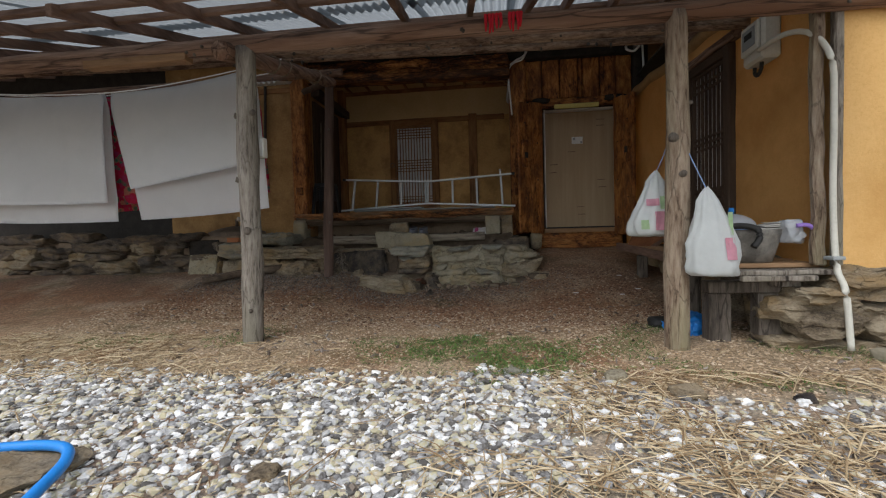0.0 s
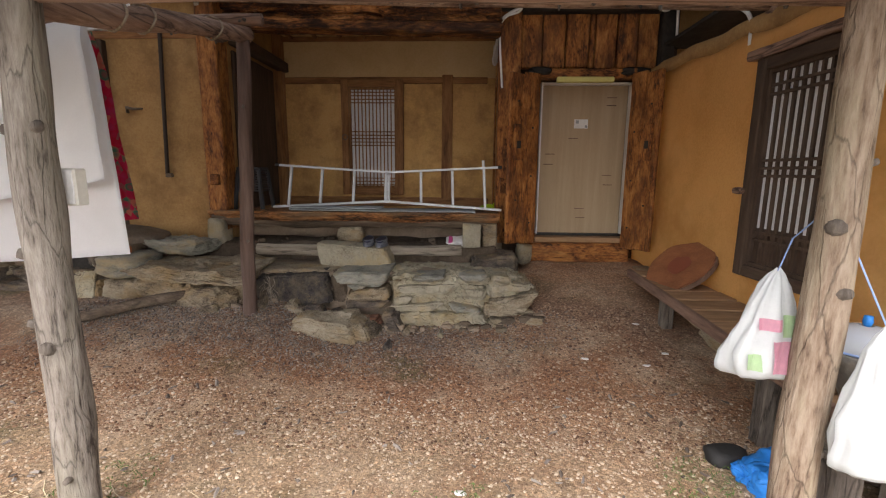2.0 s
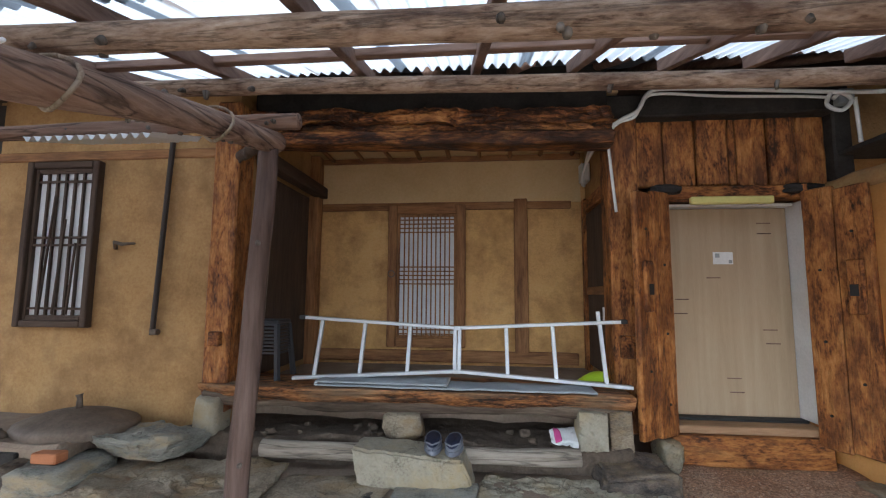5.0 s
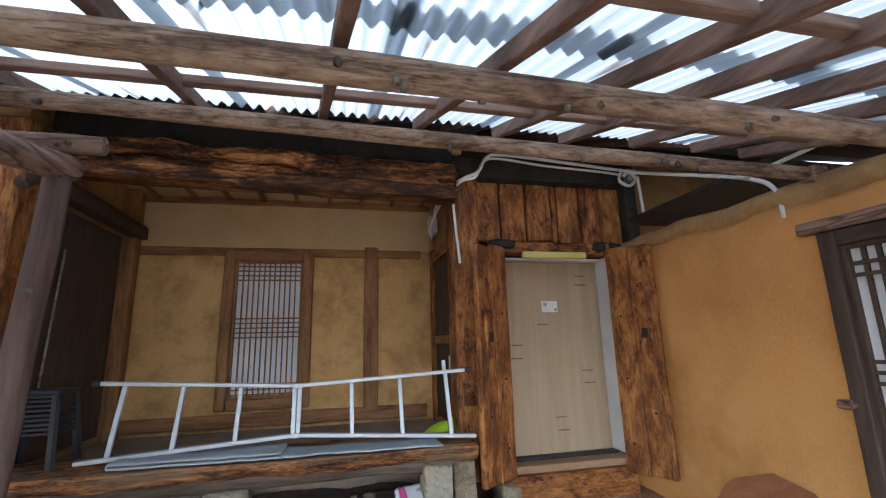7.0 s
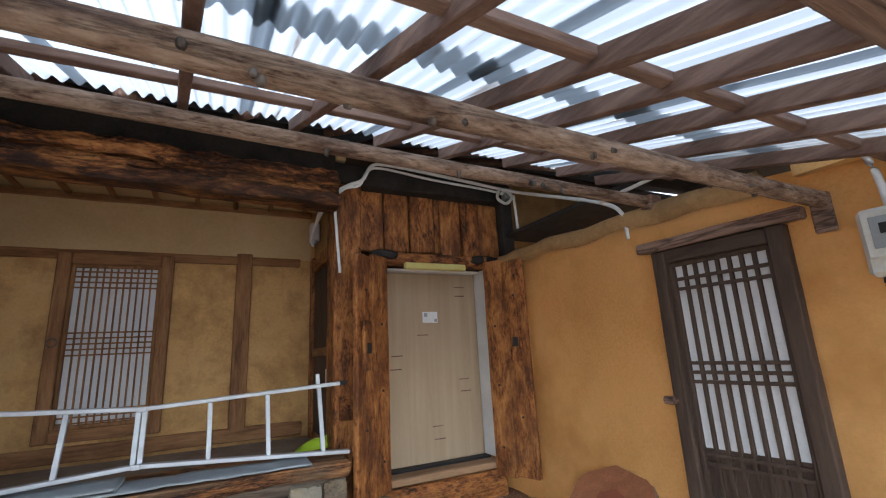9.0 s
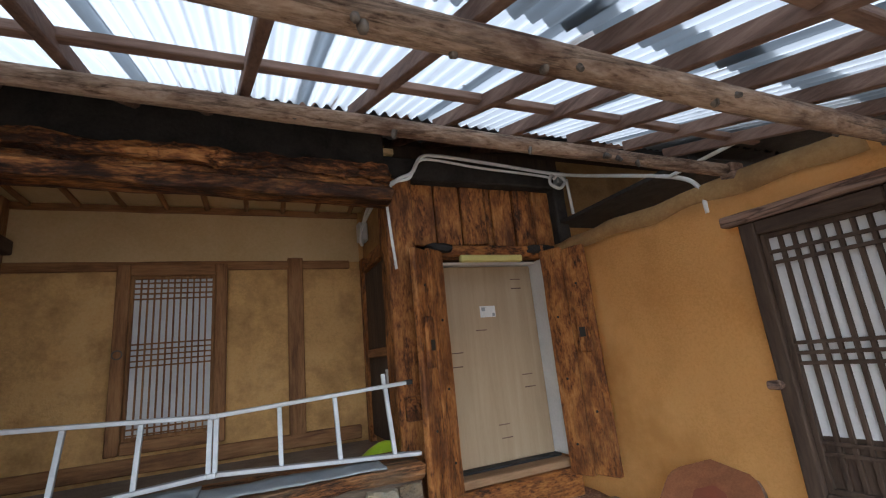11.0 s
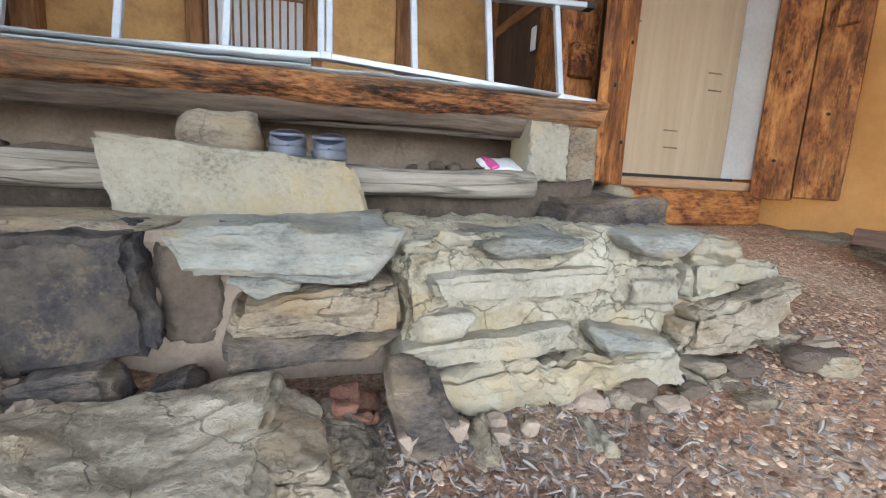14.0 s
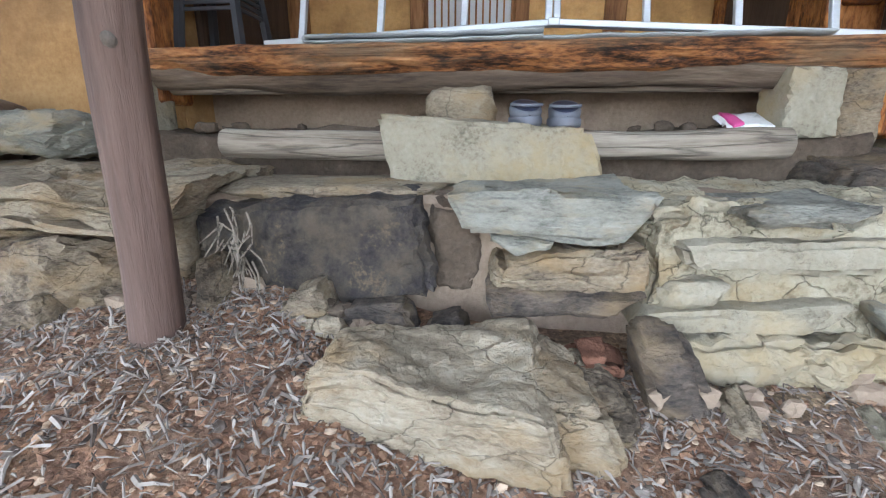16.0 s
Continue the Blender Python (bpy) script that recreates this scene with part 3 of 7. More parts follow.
def hewn(x0, x1, y0, y1, z0, z1, seed, top=(0, 0), foot=(0, 0), crown=(0, 0), base=(0, 0), back=(0, 0), front=(0, 0), cell=0.022, rough=0.02, strata=0.0, soft=0.12):
    """A split stone as a six-sided block with its own slants: top and foot move the left and right ends of its upper and lower edge
    along x, crown and base raise their ends, back and front push the left and right ends of those faces along y."""
    nx, ny, nz = (max(3, min(70, round(abs(q) / cell))) for q in (x1 - x0, y1 - y0, z1 - z0))
    size = min(x1 - x0, y1 - y0, z1 - z0)
    off = Vector((seed * 1.37, seed * 0.71, seed * 2.3))
    b = bmesh.new()
    cache = {}

    def at(i, j, k):
        key = (i, j, k)
        if key in cache:
            return cache[key]
        u, v, w = i / nx, j / ny, k / nz
        lo, hi = x0 + foot[0] + (x1 + foot[1] - x0 - foot[0]) * u, x0 + top[0] + (x1 + top[1] - x0 - top[0]) * u
        p = Vector((lo + (hi - lo) * w, 0, 0))
        ya, yb = y0 + front[0] + (front[1] - front[0]) * u, y1 + back[0] + (back[1] - back[0]) * u
        za, zb = z0 + base[0] + (base[1] - base[0]) * u, z1 + crown[0] + (crown[1] - crown[0]) * u
        p.y, p.z = ya + (yb - ya) * v, za + (zb - za) * w
        ends = [2 * u - 1, 2 * v - 1, 2 * w - 1]
        near = sorted((1 - abs(e)) * h for e, h in zip(ends, ((x1 - x0) / 2, (y1 - y0) / 2, (z1 - z0) / 2)))
        edge = max(0.0, 1 - near[1] / (soft * size + 0.004))
        mid = Vector(((x0 + x1) / 2, (y0 + y1) / 2, (z0 + z1) / 2))
        inward = Vector((-ends[0], -ends[1], -ends[2]))
        chip = 0.5 + noise.noise(p * 9 + off)
        p += inward * edge * edge * size * soft * (0.45 + 0.7 * chip)
        if strata:
            s_ = (p.z + 0.25 * (p.x - mid.x) * noise.noise(off)) / strata + 0.6 * noise.noise(p * 3 + off)
            bed = math.floor(s_)
            out = noise.noise(Vector((bed * 3.7, p.x * 2.5 + seed, seed))) + 0.5 * noise.noise(Vector((bed * 1.9, p.x * 9, seed)))
            groove = 1 - min(1.0, abs(s_ - round(s_)) * 5)
            p.y += (0.55 * strata * out + 0.22 * strata * groove) * (1 if ends[1] < 0 else 0.2)
            p.x += 0.2 * strata * out * (abs(ends[0]) > 0.8)
        facet = noise.cell_vector(Vector((p.x * 8, p.y * 8, p.z * 15)) + off + noise.noise_vector(p * 6 + off) * 1.2) - Vector((0.5, 0.5, 0.5))
        p += noise.noise_vector(p * 3.5 + off) * rough * 1.1 + noise.noise_vector(p * 13 + off) * rough * 0.5 + noise.noise_vector(p * 42 + off) * rough * 0.25 + facet * rough * 0.35
        cache[key] = b.verts.new(p)
        return cache[key]
    for i in range(nx):
        for j in range(ny):
            b.faces.new((at(i, j, 0), at(i, j + 1, 0), at(i + 1, j + 1, 0), at(i + 1, j, 0)))
            b.faces.new((at(i, j, nz), at(i + 1, j, nz), at(i + 1, j + 1, nz), at(i, j + 1, nz)))
    for i in range(nx):
        for k in range(nz):
            b.faces.new((at(i, 0, k), at(i + 1, 0, k), at(i + 1, 0, k + 1), at(i, 0, k + 1)))
            b.faces.new((at(i, ny, k), at(i, ny, k + 1), at(i + 1, ny, k + 1), at(i + 1, ny, k)))
    for j in range(ny):
        for k in range(nz):
            b.faces.new((at(0, j, k), at(0, j, k + 1), at(0, j + 1, k + 1), at(0, j + 1, k)))
            b.faces.new((at(nx, j, k), at(nx, j + 1, k), at(nx, j + 1, k + 1), at(nx, j, k + 1)))
    return b


def wall_with_hole(axis_box, hole, bm=None):
    """A wall slab (x0,x1,y0,y1,z0,z1) facing y with a rectangular opening (x0,x1,z0,z1) through it."""
    x0, x1, y0, y1, z0, z1 = axis_box
    a, b, c, d = hole
    out = bm if bm is not None else bmesh.new()
    for q in ((x0, a, z0, z1), (b, x1, z0, z1), (a, b, z0, c), (a, b, d, z1)):
        if q[1] - q[0] > 0.001 and q[3] - q[2] > 0.001:
            box(q[0], q[1], y0, y1, q[2], q[3], 0, out)
    return out


def lerp_table(v, table):
    if v <= table[0][0]:
        return table[0][1]
    for (a, p), (b, q) in zip(table, table[1:]):
        if v <= b:
            t = (v - a) / (b - a)
            return p + (q - p) * t
    return table[-1][1]


def ease(a, b, v):
    t = max(0.0, min(1.0, (v - a) / (b - a)))
    return t * t * (3 - 2 * t)


MID = [(-40, -0.1), (0, 0.14), (2, 0.21), (3.9, 0.31), (5.0, 0.30), (5.9, 0.39), (6.4, 0.45), (7.0, 0.55), (12, 0.6)]
LEFT = [(-40, -0.1), (0, 0.16), (2, 0.23), (3.9, 0.34), (5.0, 0.40), (5.75, 0.54), (6.5, 0.69), (7.0, 0.76), (12, 0.8)]
RIGHT = [(-40, -0.1), (0, 0.14), (2, 0.21), (3.9, 0.31), (5.0, 0.33), (5.6, 0.40), (6.3, 0.56), (7.0, 0.74), (7.8, 0.93), (8.4, 1.0), (12, 1.0)]


def ground_z(x, y):
    l, m, r = lerp_table(y, LEFT), lerp_table(y, MID), lerp_table(y, RIGHT)
    z = m + (r - m) * ease(0.5, 1.4, x) + (l - m) * ease(-0.9, -2.0, x)
    if -12 < y < 9:
        z += 0.018 * noise.noise(Vector((x * 1.3, y * 1.3, 0))) + 0.008 * noise.noise(Vector((x * 5, y * 5, 2)))
    return z


# ---- ground ----
def build_ground():
    b = bmesh.new()
    xs = [-400, -120, -40, -15, -9] + [-7 + 0.12 * i for i in range(109)] + [8, 12, 40, 120, 400]
    ys = [-400, -120, -40, -15, -5, -2] + [-1 + 0.12 * i for i in range(84)] + [10, 13, 40, 120, 400]
    grid = [[b.verts.new((x, y, ground_z(x, y) if -40 < y < 40 else -0.1 + 0.7 * (y > 0))) for x in xs] for y in ys]
    for i in range(len(ys) - 1):
        for j in range(len(xs) - 1):
            b.faces.new((grid[i][j], grid[i][j + 1], grid[i + 1][j + 1], grid[i + 1][j]))
    ob = new("ground", finish("ground", b, M["ground"], True))
    tagged(ob, "gravel, grit and reddish trodden earth of the yard", "ground", kind="structure")


build_ground()


# ---- house: walls, openings, ceilings ----
def structure(name, bm, mat, label, category, smooth=False):
    return solid(name, bm, mat, label, category, "structure", smooth)


def rough_plaster(bm, amount=0.012, scale=1.6):
    bmesh.ops.subdivide_edges(bm, edges=[e for e in bm.edges if e.calc_length() > 0.5], cuts=6, use_grid_fill=True)
    for v in bm.verts:
        v.co += noise.noise_vector(v.co * scale) * amount
    return bm


BACK = 10.0      # back wall of the porch recess
WING = 7.95      # front of the wing with the hearth
DOORWALL = 8.45  # front of the kitchen door wall
structure("wall_back", rough_plaster(wall_with_hole((-3.2, 1.0, BACK, BACK + 0.2, 0.9, 5.0), (-1.80, -0.81, 1.92, 3.80))), M["plaster_back"], "ochre mud-plastered back wall of the porch recess", "wall")
structure("wall_back_band", rough_plaster(box(-3.0, 0.86, BACK - 0.02, BACK + 0.02, 3.9, 4.62, 0)), M["plaster_pale"], "paler ochre plaster band above the wall rail", "wall")
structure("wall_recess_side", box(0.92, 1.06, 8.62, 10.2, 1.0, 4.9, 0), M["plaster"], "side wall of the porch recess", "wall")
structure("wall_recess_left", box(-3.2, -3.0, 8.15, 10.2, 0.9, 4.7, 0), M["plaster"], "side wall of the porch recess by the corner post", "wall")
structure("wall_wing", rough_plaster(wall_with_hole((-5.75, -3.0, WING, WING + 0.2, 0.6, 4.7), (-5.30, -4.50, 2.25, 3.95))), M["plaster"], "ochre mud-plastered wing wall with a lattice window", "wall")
# Black wall stands in for the dark opening left of the wing window.
structure("wall_sooty", rough_plaster(box(-13.0, -5.75, WING + 0.1, WING + 0.3, 0.3, 4.7, 0)), M["soot"], "black wall put in for a dark opening behind the outdoor hearth", "wall")
structure("wall_wing_return", box(-13.2, -13.0, 6.0, WING + 0.2, 0.2, 4.1, 0), M["plaster"], "plain end wall of the wing", "wall")
structure("wall_kitchen", wall_with_hole((0.92, 3.3, DOORWALL + 0.16, DOORWALL + 0.34, 0.6, 4.95), (1.40, 2.76, 1.2, 3.60)), M["dark_z"], "dark timber wall around the kitchen door", "wall")
structure("wall_behind", box(-9.2, 9.0, 10.6, 10.8, 0.0, 6.0, 0), M["plaster"], "plain wall that closes the house behind", "wall")


def right_wall():
    """The orange wing: side wall slightly out of square, rough rounded top, a window opening, and its front."""
    y0, y1, top, base = 4.05, 8.75, 3.66, 0.95

    def wx(y):
        return 2.95 + 0.08 * (8.0 - y)
    b = bmesh.new()
    ys = [y0, 4.4, 4.8, 5.2, 5.38, 6.22, 6.5, 6.9, 7.3, 7.7, 8.1, y1]
    zs = [base, 1.36, 1.6, 2.0, 2.4, 2.8, 3.22, 3.4, 3.55, 3.66]
    front = [[b.verts.new((wx(y) + 0.014 * noise.noise(Vector((y * 1.5, z * 1.5, 4))), y, z if z < 3.6 else z + 0.05 * noise.noise(Vector((y * 2.3, 1, 7))))) for y in ys] for z in zs]
    for i in range(len(zs) - 1):
        for j in range(len(ys) - 1):
            if 4 <= j < 5 and 1 <= i < 6:
                continue
            b.faces.new((front[i][j], front[i + 1][j], front[i + 1][j + 1], front[i][j + 1]))
    bmesh.ops.solidify(b, geom=b.faces[:], thickness=-0.26)
    bmesh.ops.recalc_face_normals(b, faces=b.faces[:])
    structure("wall_orange", b, M["plaster_orange"], "orange mud-plastered side wall with a rough rounded top", "wall")
    structure("wall_orange_front", rough_plaster(box(3.31, 9.0, 4.02, 4.24, 0.9, 4.4, 0), 0.01), M["plaster_orange"], "orange plastered front wall with shallow cracks", "wall")
    structure("wall_orange_upper", box(3.10, 3.24, 4.3, 5.2, 3.6, 4.3, 0), M["plaster_orange"], "orange plaster above the meter", "wall")
    # rough eave band of mud along the wall's top
    t = tube([(wx(y) + 0.06, y, 3.66 + 0.05 * noise.noise(Vector((y * 2.2, 0, 0)))) for y in [8.7 - 0.12 * i for i in range(28)]], 0.11, 10, 0.4)
    structure("wall_crest", t, M["plaster"], "crumbled mud crest along the wall's top", "wall", True)
    return wx


WX = right_wall()

# floor inside the recess under the platform and the back of the terrace
structure("recess_floor", box(-3.0, 0.92, 8.45, BACK, 0.9, 1.62, 0), M["mud"], "dim earthen floor behind the platform", "floor")


def ceiling():
    """Porch ceiling: sloping plaster panels between thin joists."""
    b = box(-3.0, 0.92, 8.31, BACK, 4.60, 4.66, 0)
    for v in b.verts:
        v.co.z += 0.10 * (BACK - v.co.y) / 1.8
    structure("ceiling", b, M["plaster_pale"], "plaster panels of the porch ceiling between joists", "ceiling")
    for i in range(9):
        x = -2.75 + 0.43 * i
        j = log_between((x, 8.33, 4.66), (x + 0.05, BACK - 0.02, 4.56), 0.035, 0.03, i * 1.3, 8, 6)
        solid("ceiling_joist", j, M["brown_y"], "thin round ceiling joist of the porch", "joist", "structure", True, "porch ceiling joists")


ceiling()
structure("ceiling_batten", box(-3.0, 0.86, BACK - 0.06, BACK - 0.015, 4.50, 4.58, 0.01, None, 0.01, 10), M["brown_x"], "thin brown batten under the porch ceiling", "batten")
structure("recess_shutter", box(-2.995, -2.955, 8.35, 9.7, 1.70, 3.95, 0.012, None, 0.006, 6), M["dark_z"], "dark wooden shutter on the recess side", "shutter")
solid("thin_pole", tube([(-2.90, 8.42, 1.74), (-2.88, 8.5, 3.55)], 0.010, 7), M["log_pale"], "thin pale pole standing in the recess corner", "pole", "", True)


def house_roof():
    """Dark eave of the old house: boards and the wavy edge of its slates."""
    b = bmesh.new()
    n = 640
    xs = [-13.2 + i * 22.4 / n for i in range(n + 1)]
    rows = []
    for y, z in ((6.90, 4.43), (7.14, 4.565), (7.6, 4.80), (8.6, 5.22), (10.9, 6.3)):
        rows.append([b.verts.new((x, y, z + 0.025 * math.sin(x * 2 * math.pi / 0.19))) for x in xs])
    for r0, r1 in zip(rows, rows[1:]):
        for i in range(n):
            b.faces.new((r0[i], r0[i + 1], r1[i + 1], r1[i]))
    bmesh.ops.solidify(b, geom=b.faces[:], thickness=0.02)
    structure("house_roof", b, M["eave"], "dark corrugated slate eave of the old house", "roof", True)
    for i in range(14):
        x = -6.6 + 0.72 * i + 0.08 * math.sin(i * 2.1)
        r = log_between((x, 6.95 + 0.08 * math.sin(i), 4.36), (x + 0.05 + 0.2 * math.sin(i * 1.9), 9.9, 5.70), 0.05, 0.06, i * 0.7, 9, 6)
        solid("rafter_tail", r, M["beam_y"], "dark round rafter under the slate eave", "rafter", "structure", True, "eave rafters")


house_roof()
# Made-up wall that blocks the sky seen through the open attic.
structure("attic_back_wall", box(-13.2, 9.2, 10.80, 10.95, 4.4, 6.30, 0), M["dark_x"], "plain dark wall added to keep the sky out behind the eave", "wall")
# Roof slab and dark sheet added to make the dark space over the orange wall.
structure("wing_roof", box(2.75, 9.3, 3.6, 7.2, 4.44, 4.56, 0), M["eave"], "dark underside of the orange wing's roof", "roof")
structure("wall_kitchen_end", box(3.3, 9.0, DOORWALL + 0.16, DOORWALL + 0.34, 0.6, 4.95, 0), M["plaster"], "plain wall beyond the kitchen door", "wall")
structure("dark_tarpaulin", box(3.02, 6.0, 6.55, 8.5, 3.98, 4.02, 0), M["eave"], "dark sheet added to close the dark gap under the eave", "tarpaulin")


# ---- timber of the porch front ----
def beam(name, bm, mat, label, smooth=True):
    return solid(name, bm, mat, label, "beam", "structure", smooth)


# the rough beam above the recess, split along its length
b = bmesh.new()
for k, (z0, z1, y0) in enumerate(((4.16, 4.29, 8.04), (4.27, 4.40, 8.09), (4.38, 4.52, 8.02))):
    c = box(-2.95, 0.80, y0, 8.32, z0, z1, 0.015, None, 0.0)
    bmesh.ops.subdivide_edges(c, edges=[e for e in c.edges if e.calc_length() > 1], cuts=110, use_grid_fill=True)
    bmesh.ops.subdivide_edges(c, edges=[e for e in c.edges if 0.06 < e.calc_length() and abs(e.verts[0].co.x - e.verts[1].co.x) < 0.005], cuts=3, use_grid_fill=True)
    for v in c.verts:
        v.co += noise.noise_vector(Vector((v.co.x * 2.2, v.co.y * 9, v.co.z * 16 + k))) * (0.055 if k else 0.02) + noise.noise_vector(v.co * 17) * (0.018 if k else 0.006)
        v.co.y += 0.06 * max(0, noise.noise(Vector((v.co.x * 4.5, k * 5.0, v.co.z * 22)))) * (k > 0)
        v.co.z -= 0.025 * (v.co.x + 2.95)
    join(b, c)
beam("eave_beam", b, M["burnt_x"], "thick split and scorched orange beam over the porch", False)
# Added board whose black colour gives the unlit space above the beam.
beam("beam_cap", box(-3.0, 0.79, 8.24, 8.305, 4.34, 4.98, 0.012, None, 0.008, 10), M["soot"], "black board put in for the dark gap over the porch beam", False)
beam("recess_plate", box(-2.94, -2.78, 8.2, 9.95, 3.98, 4.14, 0.012, None, 0.006, 6), M["dark_y"], "dark plate beam along the recess side", False)
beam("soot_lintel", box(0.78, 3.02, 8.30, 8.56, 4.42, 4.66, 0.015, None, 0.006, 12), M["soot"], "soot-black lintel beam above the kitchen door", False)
beam("wing_rail", box(-5.9, -3.02, WING - 0.025, WING + 0.03, 3.99, 4.09, 0.01, None, 0.004, 8), M["brown_x"], "brown timber rail on the wing wall", False)
beam("wall_rail", box(-3.0, 0.72, BACK - 0.045, BACK + 0.02, 3.80, 3.91, 0.01, None, 0.006, 8), M["brown_x"], "brown timber rail across the back wall", False)
beam("sill_rail", box(-3.0, 0.78, BACK - 0.05, BACK + 0.02, 1.66, 1.82, 0.012, None, 0.008, 8), M["brown_x"], "worn brown sill timber along the back wall", False)
beam("wall_stud", box(-0.07, 0.12, BACK - 0.05, BACK + 0.02, 1.74, 3.95, 0.012, None, 0.004, 8), M["brown_z"], "upright brown stud on the back wall", False)


def timber_post(name, x0, x1, y0, y1, z0, z1, mat, label, peg=None):
    at = thing(name, ((x0 + x1) / 2, (y0 + y1) / 2, z0), label, "post", kind="structure")
    part("shaft", box(x0, x1, y0, y1, z0, z1, 0.018, None, 0.008, 10), mat, at)
    if peg:
        part("peg", box(*peg, 0.012), M["char_y"], at, "scorched square tenon end")
    return at


timber_post("corner_post", -3.20, -2.93, 7.86, 8.16, 1.45, 4.55, M["char_z"], "scorched orange corner post beside the porch", (-3.12, -3.0, 7.80, 7.9, 2.08, 2.22))
timber_post("recess_post", -3.02, -2.86, 9.80, 9.98, 1.6, 4.6, M["brown_z"], "brown post in the corner of the recess")
timber_post("door_post", 0.80, 1.10, 8.34, 8.66, 1.25, 4.46, M["char_z"], "thick scorched orange post beside the kitchen door", (0.86, 1.04, 8.28, 8.4, 1.98, 2.2))
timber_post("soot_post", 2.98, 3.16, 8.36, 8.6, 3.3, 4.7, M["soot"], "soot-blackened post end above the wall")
timber_post("door_post_end", 2.74, 2.92, 8.5, 8.66, 1.2, 3.7, M["char_z"], "scorched door post behind the open leaf")

# boards above the kitchen door
panel = thing("board_panel", (1.98, 8.5, 3.72), "scorched orange boards above the kitchen door", "boards", kind="structure")
edges = [1.10, 1.40, 1.72, 2.04, 2.12, 2.42, 2.70, 2.98]
for i, (p, q) in enumerate(zip(edges, edges[1:])):
    part("board", box(p + 0.008, q - 0.008, 8.46 + 0.012 * math.sin(i * 2.2), 8.54, 3.72 + 0.01 * math.sin(i), 4.43, 0.012, None, 0.006, 4), M["char_z"], panel)


# ---- kitchen door ----
def kitchen_door():
    d = thing("door_1", (2.08, 8.72, 1.25), "tan factory-wrapped door with a white label, shut", "door", kind="structure")
    slab = part("panel", box(1.46, 2.71, 8.72, 8.77, 1.37, 3.53, 0.004), M["door"], d)
    part("label_sheet", box(1.955, 2.155, 8.714, 8.719, 2.93, 3.06, 0.0005), M["white"], slab, "white paper label")
    part("label_print", box(1.975, 2.02, 8.7105, 8.7135, 3.0, 3.045, 0.0003), M["mat"], slab, "small grey print block")
    part("label_print", box(2.11, 2.145, 8.7105, 8.7135, 2.94, 2.975, 0.0003), M["mat"], slab, "small grey print block")
    for x, z in ((2.48, 3.25), (2.48, 3.36), (2.48, 2.24), (2.5, 2.1), (1.95, 2.78), (2.1, 1.74), (2.12, 1.6), (1.62, 2.55), (1.6, 2.4)):
        part("printed_bar", box(x - 0.07, x + 0.07, 8.7165, 8.7195, z, z + 0.012, 0.0003), M["beam_x"], slab, "faint brown printed line")
    part("jamb", box(2.715, 2.74, 8.44, 8.80, 1.37, 3.56, 0.004), M["white"], d, "white door jamb")
    part("jamb", box(1.43, 1.455, 8.56, 8.80, 1.37, 3.56, 0.004), M["white"], d, "white door jamb")
    part("head_strip", box(1.456, 2.714, 8.60, 8.80, 3.535, 3.56, 0.004), M["white"], d, "white door head")
    part("seal", box(1.456, 2.714, 8.60, 8.716, 1.345, 1.372, 0.004), M["black"], d, "black rubber threshold strip")
    part("sill", box(1.40, 2.74, 8.40, 8.70, 1.27, 1.343, 0.01), M["bench"], d, "pale new wooden sill")
    part("lintel", box(1.34, 2.72, 8.36, 8.56, 3.575, 3.70, 0.015, None, 0.006, 6), M["char_x"], d, "scorched lintel")
    part("lintel_hub", rock(1.22, 1.54, 8.30, 8.5, 3.60, 3.71, 4, 2, 4, 0.02), M["soot"], d, "blackened pivot block")
    part("lintel_hub", rock(2.48, 2.88, 8.30, 8.5, 3.60, 3.71, 9, 2, 4, 0.02), M["soot"], d, "blackened pivot block")
    part("foam_strip", box(1.60, 2.38, 8.33, 8.40, 3.51, 3.585, 0.012), M["yellow"], d, "pale yellow foam strip")
    part("threshold", box(1.30, 2.76, 8.32, 8.62, 0.98, 1.266, 0.03, None, 0.012, 8), M["char_x"], d, "scorched orange threshold beam")


kitchen_door()


